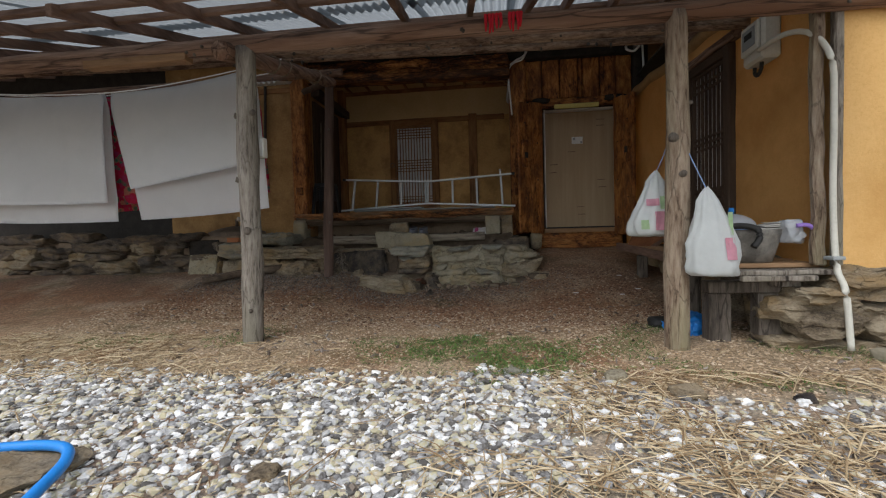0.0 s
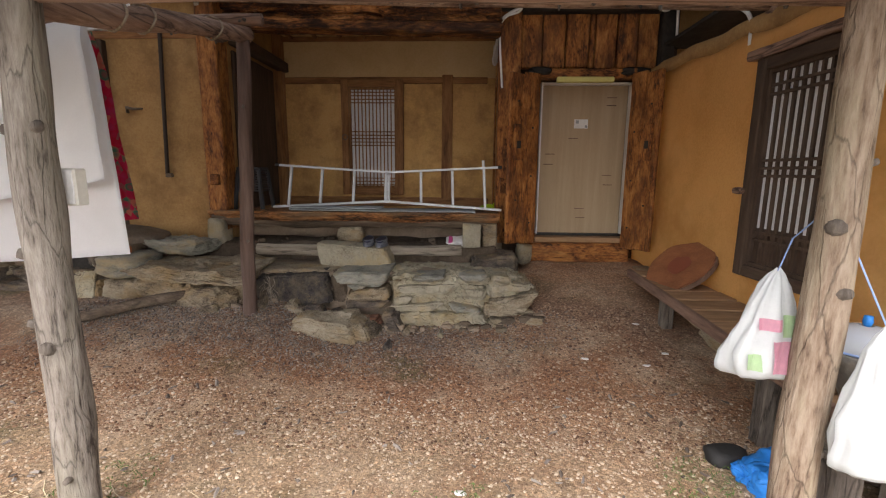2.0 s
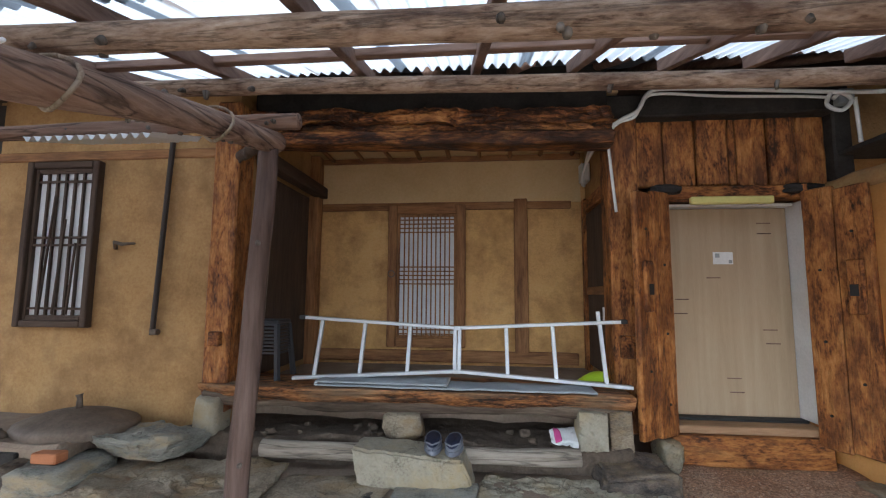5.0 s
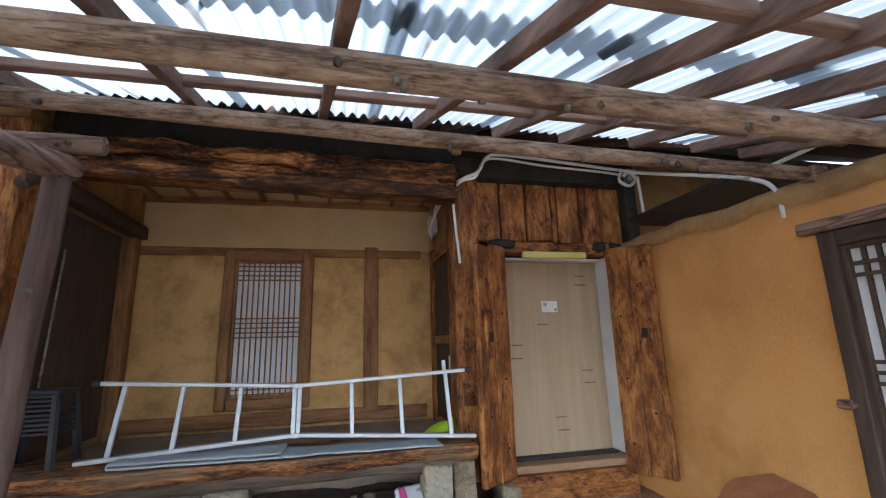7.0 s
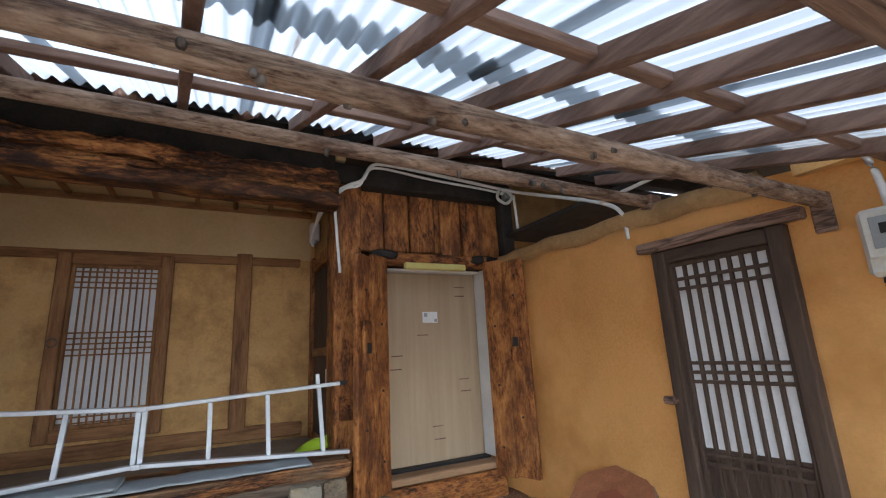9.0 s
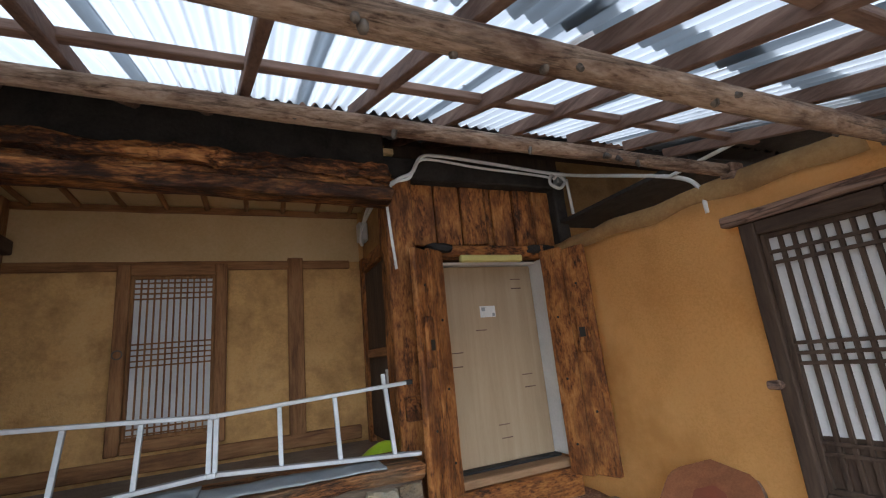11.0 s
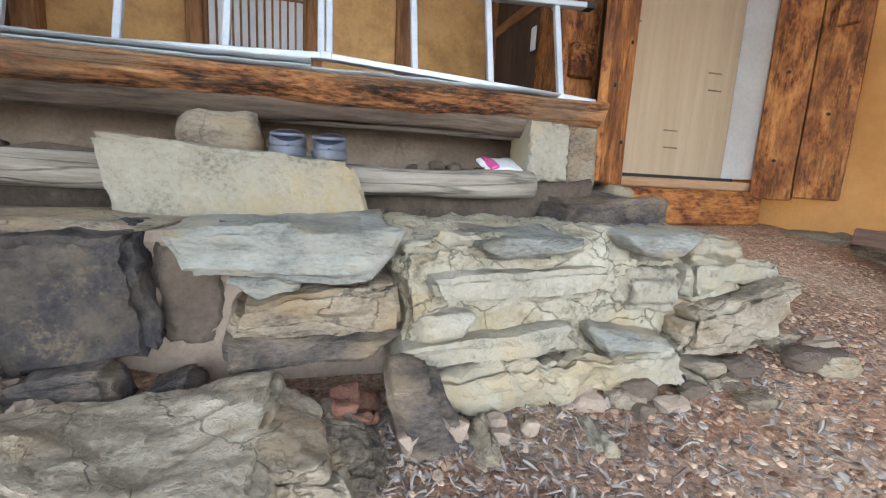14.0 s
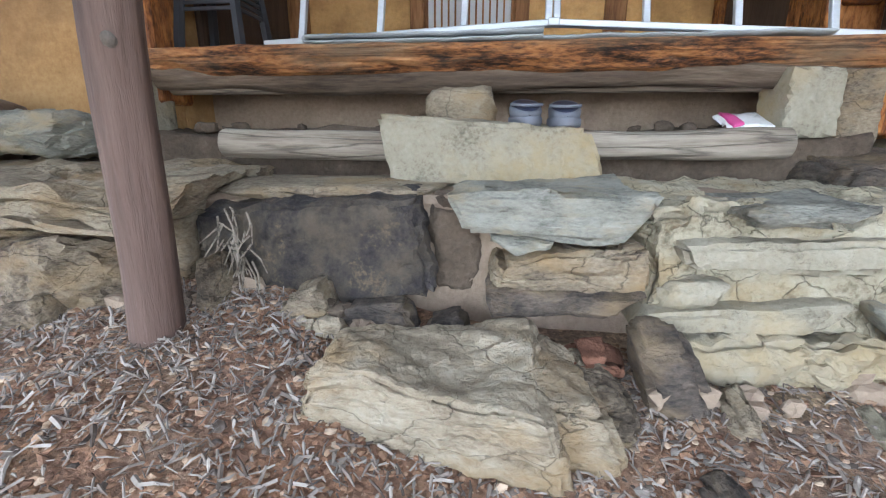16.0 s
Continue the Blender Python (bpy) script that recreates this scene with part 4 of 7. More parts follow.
def leaf(hinge, free, z0, z1, label, flip):
    """An old plank leaf of the kitchen door, open outwards."""
    h, f = Vector((*hinge, 0)), Vector((*free, 0))
    w = (f - h).length
    d = (f - h).normalized()
    nrm = Vector((d.y, -d.x, 0))
    e = thing("plank_door_leaf", (h.x, h.y, z0), label, "door", "kitchen door leaves")

    def put(b):
        for v in b.verts:
            p = h + d * v.co.x + nrm * v.co.y
            v.co = Vector((p.x, p.y, v.co.z))
        return b
    for i in range(2):
        part("plank", put(box(w * i / 2 + 0.004, w * (i + 1) / 2 - 0.004, -0.03, 0.03, z0 + 0.02 * i, z1 - 0.04 * i, 0.012, None, 0.006, 6)), M["char_z"], e)
    part("pivot", put(tube([(0.03, 0, z1 - 0.1), (0.03, 0, z1 + 0.07)], 0.03, 8)), M["char_z"], e)
    s = flip
    k = part("latch_block", put(box(w * 0.66, w * 0.90, s * 0.03 if s > 0 else -0.075, 0.075 if s > 0 else -0.03, 2.44, 2.92, 0.02, None, 0.004, 3)), M["char_z"], e, "carved wooden latch block")
    part("latch_slot", put(box(w * 0.71, w * 0.83, (0.076 if s > 0 else -0.082), (0.082 if s > 0 else -0.076), 2.60, 2.70, 0.002)), M["black"], k, "dark latch slot")
    for z in (z0 + 0.42, z1 - 0.38):
        part("batten", put(box(0.03, w - 0.03, -0.06 if s > 0 else 0.03, -0.03 if s > 0 else 0.06, z, z + 0.09, 0.012)), M["char_x"], e)
    for k in range(6):
        z = z0 + 0.3 + 0.33 * k
        part("nail", put(tube([(w * (0.25 + 0.5 * (k % 2)), s * 0.028, z), (w * (0.25 + 0.5 * (k % 2)), s * 0.042, z)], 0.013, 7)), M["black"], e)


leaf((1.37, 8.36), (0.92, 8.0), 1.27, 3.62, "open scorched plank door leaf with a carved latch", -1)
leaf((2.64, 8.36), (2.83, 7.82), 1.22, 3.62, "open scorched plank door leaf beside the orange wall", 1)


# ---- lattice windows ----
def lattice(name, place, x0, x1, z0, z1, verticals, groups, label, frame_w, mats, plank=0.0, slat=0.016):
    """A papered lattice window. place maps (across, out, z) to the world; out is towards the viewer."""
    p0 = place(0.5 * (x0 + x1), 0.0, z0)
    w = thing(name, p0, label, "window", kind="structure")

    def put(b):
        for v in b.verts:
            v.co = Vector(place(v.co.x, -v.co.y, v.co.z))
        bmesh.ops.recalc_face_normals(b, faces=b.faces[:])
        return b
    fr = frame_w
    for q in ((x0 - fr, x0, z0 - fr, z1 + fr), (x1, x1 + fr, z0 - fr, z1 + fr)):
        part("jamb", put(box(q[0], q[1], -0.07, 0.06, q[2], q[3], 0.01, None, 0.004, 5)), mats[0], w)
    for q in ((x0, x1, z1, z1 + fr), (x0, x1, z0 - fr, z0)):
        part("rail", put(box(q[0], q[1], -0.065, 0.06, q[2], q[3], 0.01)), mats[1], w)
    s = 0.035
    for q in ((x0, x0 + s, z0, z1), (x1 - s, x1, z0, z1)):
        part("stile", put(box(q[0], q[1], -0.03, 0.02, q[2], q[3], 0.005)), mats[2], w)
    for q in ((x0 + s, x1 - s, z1 - s, z1), (x0 + s, x1 - s, z0, z0 + s)):
        part("sash_rail", put(box(q[0], q[1], -0.03, 0.02, q[2], q[3], 0.005)), mats[2], w)
    part("paper", put(box(x0 + 0.01, x1 - 0.01, 0.012, 0.018, z0 + plank, z1 - 0.01, 0)), M["paper_win"], w, "white mulberry paper")
    if plank:
        part("kick_board", put(box(x0 + 0.01, x1 - 0.01, 0.006, 0.018, z0 + 0.01, z0 + plank, 0)), mats[2], w, "brown kick board")
    for i in range(verticals):
        x = x0 + s + (x1 - x0 - 2 * s) * (i + 1) / (verticals + 1)
        part("slat", put(box(x - slat / 2, x + slat / 2, -0.018, 0.008, z0 + s, z1 - s, 0.002)), mats[2], w)
    for z in groups:
        part("cross_slat", put(box(x0 + s, x1 - s, -0.021, 0.005, z - slat / 2, z + slat / 2, 0.002)), mats[2], w)
    return w, put


zs = [3.66, 3.60, 3.54, 3.48, 2.98, 2.92, 2.86, 2.80, 2.74, 2.16, 2.10, 2.04]
w1, put1 = lattice("window_1", lambda a, o, z: (a, BACK - 0.01 - o, z), -1.73, -0.88, 1.99, 3.74, 11, zs, "brown papered lattice window with an iron ring", 0.13, (M["brown_z"], M["brown_x"], M["brown_z"]))
part("backing", box(-1.82, -0.80, BACK + 0.10, BACK + 0.12, 1.9, 3.82, 0), M["white"], w1, "pale blind behind the paper")
ring = bmesh.new()
tube([(-1.80 + 0.045 * math.cos(a), BACK - 0.09, 2.88 + 0.045 * math.sin(a)) for a in [i * math.pi / 8 for i in range(17)]], 0.008, 6, 0, ring)
part("ring", ring, M["iron"], w1, "iron pull ring")
zs = [3.06, 2.98, 2.40, 2.33, 2.26, 1.74, 1.67]
w2, put2 = lattice("window_2", lambda a, o, z: (WX(a) - 0.005 - o, a, z), 5.43, 6.18, 1.42, 3.20, 7, zs, "weathered grey-brown papered lattice window with a kick board", 0.11, (M["dark_z"], M["dark_y"], M["dark_z"]), 0.36, 0.026)
part("knob", put2(tube([(6.26, -0.05, 2.12), (6.27, -0.10, 2.12), (6.33, -0.11, 2.12)], [0.02, 0.035, 0.03], 8)), M["log_y"], w2, "wooden turn latch")
part("head_board", put2(box(5.2, 6.40, -0.10, 0.02, 3.315, 3.40, 0.012, None, 0.006, 6)), M["log_y"], w2, "weathered head board")
part("backing", put2(box(5.34, 6.22, 0.10, 0.12, 1.38, 3.24, 0)), M["white"], w2, "pale blind behind the paper")
zs = [3.86, 3.76, 3.16, 3.08, 2.42, 2.34]
w3, put3 = lattice("window_3", lambda a, o, z: (a, WING - 0.01 - o, z), -5.25, -4.56, 2.30, 3.90, 5, zs, "dark broken lattice window on the wing wall", 0.07, (M["dark_z"], M["dark_x"], M["dark_z"]), 0.0, 0.024)
for i in range(3):
    part("loose_slat", tube([(-5.05 + 0.16 * i, WING - 0.06, 2.36), (-4.98 + 0.14 * i, WING - 0.05, 3.6 - 0.25 * i)], 0.012, 6), M["dark_z"], w3, "loose broken slat")

# side door of the recess, panelled
sd = thing("door_2", (0.9, 9.3, 1.7), "dark panelled wooden side door in the recess, shut", "door", kind="structure")
part("door_frame", box(0.85, 0.93, 8.70, 8.82, 1.6, 3.9, 0.01), M["char_z"], sd)
part("door_frame", box(0.85, 0.93, 9.80, 9.95, 1.6, 3.9, 0.01), M["char_z"], sd)
part("door_frame", box(0.85, 0.93, 8.82, 9.80, 3.70, 3.86, 0.01), M["char_y"], sd)
for z0, z1 in ((1.7, 2.62), (2.68, 3.68)):
    part("door_panel", box(0.88, 0.92, 8.84, 9.78, z0, z1, 0.03), M["dark_z"], sd)
part("switch_plate", box(0.85, 0.862, 8.86, 8.94, 2.28, 2.46, 0.004), M["white"], sd, "white switch plate")
part("mid_rail", box(0.865, 0.92, 8.83, 9.79, 2.6, 2.7, 0.01), M["brown_y"], sd)


# ---- the lean-to: posts, logs, rafters, sheets ----
def round_post(name, base, top, r0, r1, mat, label, knots=(), seed=1.0):
    x, y = base[0], base[1]
    z = ground_z(x, y) - 0.06
    p = thing(name, (x, y, z), label, "post", "lean-to posts", "structure")
    b = log_between((x, y, z), top, r0, r1, seed, 18, 34, 0, 0.14, 0.022)
    for v in b.verts:
        v.co.x += 0.006 * noise.noise(Vector((v.co.x * 30, v.co.y * 30, v.co.z * 1.5)))
    part("shaft", b, mat, p, smooth=True)
    t = Vector(top)
    for kz, ang, r in knots:
        f = (kz - z) / (t.z - z)
        c = Vector((x, y, z)).lerp(t, f)
        way = Vector((math.cos(ang), math.sin(ang), 0.25))
        part("knot", knot(None, c + way * (r0 * 0.72), way, r * 0.85, 0.045), M["grey_timber"], p, "dark sawn branch knot", True)
    return p


round_post("post", (-1.76, 3.95), (-1.71, 3.95, 3.06), 0.098, 0.09, M["post_grey"], "grey weathered round post with sawn knots", ((2.42, 3.5, 0.035), (2.44, -0.6, 0.03), (1.83, 3.7, 0.03), (1.36, -1.3, 0.04), (1.47, 3.6, 0.025), (0.62, -1.2, 0.02)), 1.0)
round_post("post", (2.03, 3.95), (2.05, 3.97, 3.06), 0.10, 0.08, M["post_tan"], "tan weathered round post with a split knot", ((2.02, -2.2, 0.04), (1.72, -1.4, 0.03), (2.3, -0.3, 0.02)), 5.0)
round_post("post", (-2.045, 6.52), (-1.95, 6.60, 3.64), 0.076, 0.066, M["post_brown"], "slim brown peeled round post before the terrace", ((2.9, -1.2, 0.02), (1.5, -1.0, 0.02)), 9.0)


def log_beam(a, b, r0, r1, seed, label, mat, sag=0.0, wander=0.03):
    body = log_between(a, b, r0, r1, seed, 18, 110, sag, 0.16, wander)
    log = solid("roof_log", body, M[mat], label, "beam", "structure", True, "lean-to roof logs")
    krng = random.Random(int(seed * 10))
    for k in range(16):
        c, w = Vector(a).lerp(Vector(b), krng.uniform(0.5, 0.98)), krng.uniform(3.3, 6.1)
        n_ = Vector((0, math.cos(w), math.sin(w)))
        part("knot", knot(None, c + n_ * r0 * 0.72, n_, krng.uniform(0.009, 0.016), r0 * 0.36), M["grey_timber"], log, "dark branch knot", True)
    return log


log_beam((-10.5, 3.95, 3.16), (4.6, 3.95, 3.05), 0.085, 0.08, 2.0, "round weathered log across the outer posts", "log_x")
log_beam((-10.5, 5.12, 3.66), (3.2, 5.12, 3.41), 0.062, 0.052, 3.3, "round weathered middle log under the rafters", "log_tan")
log_beam((-10.5, 6.27, 4.06), (3.1, 6.30, 3.77), 0.058, 0.05, 4.6, "slim crooked round log below the old eave", "log_tan", 0, 0.05)
log_beam((-1.86, 3.80, 3.00), (-1.93, 6.66, 3.68), 0.085, 0.075, 7.7, "sloping round log tied from post to post", "log_y")
log_beam((-8.0, 6.62, 3.76), (-1.75, 6.60, 3.78), 0.06, 0.055, 8.9, "round log carried by the slim post", "log_x")
log_beam((-2.0, 6.6, 3.66), (-2.98, 7.95, 3.98), 0.055, 0.05, 10.1, "short round log from post to house", "dark_y")
for y, z in ((5.12, 3.36), (6.30, 3.74)):
    solid("log_bracket", box(WX(y) - 0.02, WX(y) + 0.13, y - 0.06, y + 0.06, z - 0.16, z + 0.1, 0.012), M["log_y"], "short wooden block under a roof log's end", "block", "structure")


def roof_z(y):
    return 3.235 + 0.305 * (y - 3.95)


RAFTERS = [(-9.6 + 0.69 * i, -9.6 + 0.69 * i) for i in range(10)] + [(-2.75, -2.86), (-1.98, -2.10), (-1.13, -1.23), (-0.37, -0.48), (0.27, 0.165), (0.84, 0.77), (1.26, 1.29), (1.74, 1.84), (2.25, 2.4), (2.8, 2.95)]
for i, (xm, xe) in enumerate(RAFTERS):
    x = xm
    y0, y1 = 2.75 + 0.1 * math.sin(i * 3.3), 6.72 + 0.05 * math.sin(i * 1.7)
    b = box(x - 0.028, x + 0.028, y0, y1, 0.01, 0.10, 0.006)
    for v in b.verts:
        v.co.z += roof_z(v.co.y)
        v.co.x += (v.co.y - 5.12) * (xe - xm) / 1.16
    solid("rafter", b, M["beam_y"], "square brown sawn rafter under the plastic roof", "rafter", "structure", False, "lean-to rafters")
for y in (6.12, 4.74, 3.45, 2.95):
    b = box(-9.9, 3.25, y - 0.03, y + 0.03, roof_z(y) + 0.052, roof_z(y) + 0.099, 0.005, None, 0.004, 16)
    solid("purlin", b, M["beam_x"], "thin brown purlin between the rafters", "purlin", "structure", False, "lean-to purlins")


def corrugated(x0, x1, y0, y1, lift, seed):
    b = bmesh.new()
    pitch = 0.083
    n = int((x1 - x0) / pitch * 8)
    rows = []
    for y in (y0, (y0 * 2 + y1) / 3, (y0 + 2 * y1) / 3, y1):
        row = []
        for i in range(n + 1):
            x = x0 + (x1 - x0) * i / n
            z = roof_z(y) + 0.118 + lift + 0.021 * math.sin(x * 2 * math.pi / pitch) + 0.012 * noise.noise(Vector((x * 1.1, y, seed)))
            row.append(b.verts.new((x, y, z)))
        rows.append(row)
    for r0, r1 in zip(rows, rows[1:]):
        for i in range(n):
            b.faces.new((r0[i], r0[i + 1], r1[i + 1], r1[i]))
    return b


k = 0
x = -10.1
while x < 3.1:
    for y0, y1, lift in ((2.62, 4.25, 0.012), (3.95, 5.32, 0.024), (5.10, 6.96, 0.045)):
        solid("roof_sheet", corrugated(x, min(x + 0.98, 3.3), y0 + 0.03 * math.sin(k), y1, lift + 0.006 * (k % 2), k), M["sheet"], "milky corrugated plastic roof sheet with stains", "roof sheet", "structure", True, "lean-to roof sheets")
        k += 1
    x += 0.90

# ---- terrace ----
def slab_top(x0, x1, y0, y1, z0, z1, amount=0.02):
    b = box(x0, x1, y0, y1, z0, z1, 0.03)
    bmesh.ops.subdivide_edges(b, edges=[e for e in b.edges if e.calc_length() > 0.3], cuts=26, use_grid_fill=True)
    for v in b.verts:
        v.co += noise.noise_vector(v.co * 2.3) * amount + noise.noise_vector(v.co * 9) * amount * 0.5 + noise.noise_vector(v.co * 24) * amount * 0.2
    return b


structure("terrace_core", slab_top(-4.0, 0.95, 7.04, 8.5, 0.3, 1.065), M["mud"], "trodden earth top of the stone terrace", "terrace", True)
# Dark brown earth that also carries the shade of the hollow under the platform.
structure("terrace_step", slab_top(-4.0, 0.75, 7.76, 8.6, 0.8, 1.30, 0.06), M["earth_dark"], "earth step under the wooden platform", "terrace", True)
structure("hearth_core", slab_top(-9.0, -3.85, 7.10, 8.1, 0.3, 1.36), M["mud"], "earth and stone hearth platform of the wing", "terrace", True)
structure("mortar_face", hewn(-0.54, 1.10, 6.87, 7.7, 0.42, 1.085, 3.0, (0, -0.06), (0.06, 0.06), (0, -0.02), front=(0, 0.07), cell=0.014, rough=0.042, soft=0.10), M["mortar"], "pale earth mortar between the terrace stones", "terrace", True)
# stones of the terrace, each one its own piece
terrace = thing("stone_terrace", (-1.2, 7.0, 0.4), "dry-laid terrace of split field stones before the porch", "terrace", kind="structure")


def stone(x0, x1, y0, y1, z0, z1, seed, mat="stone", level=4, power=5.0, rough=0.03, layers=0.0, lean=0.0, parent=None, label=""):
    return part("stone", rock(x0, x1, y0, y1, z0, z1, seed, level, power, rough, layers, lean), M[mat], parent or terrace, label, level > 2)


def cut_stone(mat, label, *where, **shape):
    return part("stone", hewn(*where, **shape), M[mat], terrace, label, True)


cut_stone("stone_dark", "soot-dark squared block", -2.18, -1.24, 6.90, 7.4, 0.58, 1.085, 1.0, crown=(-0.05, 0.0), base=(0, 0.10), top=(0.05, -0.03), rough=0.03, soft=0.07)
cut_stone("stone_slate", "grey-green slate slab", -1.17, -0.50, 6.77, 7.4, 0.97, 1.105, 2.0, foot=(0.06, -0.10), crown=(0, 0.02), base=(0.01, -0.01), rough=0.018, strata=0.07, soft=0.12)
cut_stone("stone_slate", "", -1.04, -0.80, 6.86, 7.2, 0.885, 0.95, 3.0, foot=(0.09, -0.03), rough=0.012, soft=0.25)
cut_stone("stone", "rounded grey-brown split stone", -1.08, -0.48, 6.78, 7.2, 0.785, 0.945, 4.0, top=(0.10, -0.03), foot=(0.05, -0.03), base=(0.0, 0.01), crown=(-0.05, 0.015), rough=0.022, strata=0.05, soft=0.2)
cut_stone("stone_soot", "flat sooty stone", -1.03, -0.49, 6.82, 7.2, 0.665, 0.785, 5.0, foot=(0.01, -0.12), base=(0.02, 0.03), rough=0.018, strata=0.06, soft=0.16)
cut_stone("stone_pale", "long yellowish stone set in mortar", -0.42, 0.28, 6.81, 7.1, 0.87, 0.985, 6.0, foot=(0.04, -0.08), crown=(-0.03, 0.0), rough=0.018, soft=0.24)
cut_stone("stone_slate", "grey slate chip in the mortar", -0.26, 0.15, 6.80, 7.2, 1.02, 1.095, 7.0, top=(0.02, 0), foot=(0.06, -0.12), crown=(-0.02, 0.0), rough=0.016, soft=0.25)
cut_stone("stone_slate", "dark grey slate lump in the mortar", 0.29, 0.64, 6.79, 7.2, 1.02, 1.115, 8.0, foot=(0.07, -0.10), rough=0.018, soft=0.34)
cut_stone("stone_pale", "", 0.68, 0.90, 6.86, 7.3, 1.0, 1.09, 9.0, rough=0.02, soft=0.3)
cut_stone("stone_pale", "", -0.46, -0.24, 6.83, 7.1, 0.735, 0.83, 10.0, foot=(0, -0.05), rough=0.02, soft=0.2)
cut_stone("stone_pale", "thin split stone with fine beds", -0.52, 0.16, 6.80, 7.2, 0.645, 0.735, 11.0, top=(0.02, -0.02), foot=(0, -0.12), crown=(-0.02, 0.04), base=(-0.02, 0.04), rough=0.014, strata=0.028, soft=0.18)
cut_stone("stone_slate", "grey split slate in the mortar", 0.16, 0.56, 6.78, 7.1, 0.665, 0.765, 12.0, foot=(0.10, 0.0), crown=(0.01, -0.05), rough=0.016, strata=0.035, soft=0.2)
cut_stone("stone_pale", "", 0.34, 0.62, 6.84, 7.1, 0.80, 0.97, 13.0, rough=0.03, soft=0.3)
cut_stone("stone", "brown corner stone", 0.56, 1.24, 6.77, 7.4, 0.63, 0.83, 14.0, top=(0.06, 0.0), foot=(0.02, -0.16), crown=(-0.01, 0.09), base=(-0.01, 0.03), front=(0, 0.05), rough=0.024, strata=0.075, soft=0.2)
cut_stone("stone_pale", "", 0.62, 1.16, 6.83, 7.5, 0.84, 1.02, 15.0, crown=(0, -0.03), base=(0, 0.08), front=(0, 0.06), rough=0.03, soft=0.3)
cut_stone("stone_pale", "broad pale sloping footing stone", -0.46, 0.72, 6.75, 7.3, 0.42, 0.675, 16.0, top=(0.0, -0.16), foot=(0.22, -0.06), base=(0.03, 0.12), crown=(0, -0.01), front=(0.0, 0.02), rough=0.045, soft=0.14)
cut_stone("stone", "rounded brown stone at the terrace foot", 0.62, 1.02, 6.72, 7.1, 0.44, 0.60, 17.0, foot=(0.03, -0.02), rough=0.03, soft=0.4)
cut_stone("stone_soot", "brown stone leaning on the terrace foot", -0.58, -0.38, 6.60, 6.86, 0.40, 0.70, 18.0, top=(0, -0.02), foot=(0.08, 0.10), rough=0.02, soft=0.24)
cut_stone("earth_dark", "earth-filled joint stone", -1.26, -1.04, 7.02, 7.2, 0.66, 1.06, 19.0, top=(0, 0.02), rough=0.03, soft=0.2)
stone(-2.95, -2.30, 6.62, 7.2, 0.62, 0.92, 20.0, "stone", 5, 3, 0.070, 0.0, 0.0, None, "rounded yellowish boulder")
stone(-3.75, -2.15, 6.72, 7.6, 0.98, 1.13, 21.0, "stone", 5, 4, 0.070, 0.06, 0.0, None, "broad flat capping slab")
stone(-3.6, -2.9, 6.75, 7.3, 0.72, 1.0, 22.0, "stone", 5, 4, 0.070)
stone(-2.45, -2.15, 6.82, 7.2, 0.70, 1.0, 23.0, "stone", 3, 4, 0.05)
stone(-4.15, -3.55, 6.85, 7.4, 0.95, 1.25, 24.0, "stone_slate", 3, 4, 0.05)
stone(-4.0, -3.5, 6.8, 7.3, 0.68, 0.96, 25.0, "stone", 3, 3.5, 0.05)
stone(-3.75, -3.05, 7.3, 7.8, 1.18, 1.38, 26.0, "stone_slate", 5, 4, 0.070, 0.05)
stone(-2.15, -1.2, 7.0, 7.5, 1.04, 1.10, 27.0, "stone", 3, 5, 0.03)
cut_stone("stone_soot", "dark stone beside the threshold", 0.42, 1.06, 7.44, 8.0, 0.98, 1.23, 28.0, top=(0.05, 0.0), crown=(-0.05, 0.0), rough=0.03, soft=0.2)
stone(1.12, 1.32, 8.05, 8.35, 1.0, 1.26, 30.0, "stone_pale", 3, 4, 0.03)
rng = random.Random(5)
for i in range(46):
    x = rng.uniform(-2.3, -0.1) if i < 28 else rng.uniform(-0.1, 1.3)
    y = rng.uniform(6.62, 6.85)
    r = rng.uniform(0.025, 0.085)
    z = ground_z(x, y)
    stone(x - r, x + r, y - r * 0.7, y + r * 0.7, z - 0.02, z + r * rng.uniform(0.5, 1.1), 40.0 + i, rng.choice(["stone", "mud", "earth_dark", "mud"]), 2, 3.5, 0.03)

front_stone = thing("stepping_stone", (-1.15, 6.55, 0.36), "large layered yellowish stepping stone on the earth", "stone")
part("bed", hewn(-1.50, -0.88, 6.31, 6.82, 0.34, 0.695, 51.0, top=(0.0, 0.02), foot=(-0.01, 0.10), back=(-0.16, 0.02), front=(0.05, -0.02), crown=(0.0, -0.02), cell=0.013, rough=0.026, strata=0.06, soft=0.08), M["stone"], front_stone, "", True)
part("flake", hewn(-0.94, -0.70, 6.38, 6.80, 0.34, 0.655, 53.0, top=(0, -0.02), foot=(0, 0.10), crown=(0, -0.03), back=(0, -0.05), cell=0.013, rough=0.03, strata=0.045, soft=0.16), M["stone"], front_stone, "flaking split layer", True)
part("split_end", hewn(-0.78, -0.57, 6.42, 6.80, 0.34, 0.61, 55.0, top=(0, -0.03), foot=(0, 0.02), crown=(0, -0.03), front=(0, 0.05), cell=0.013, rough=0.035, strata=0.04, soft=0.2), M["stone"], front_stone, "flaking grey split end", True)
solid("red_clay_crumbs", hewn(-0.82, -0.54, 6.66, 6.88, 0.54, 0.612, 61.0, top=(0.08, -0.08), back=(-0.04, 0), cell=0.012, rough=0.014, soft=0.6), M["red_clay"], "crumbled red clay lying behind the stepping stone", "clay", "", True)
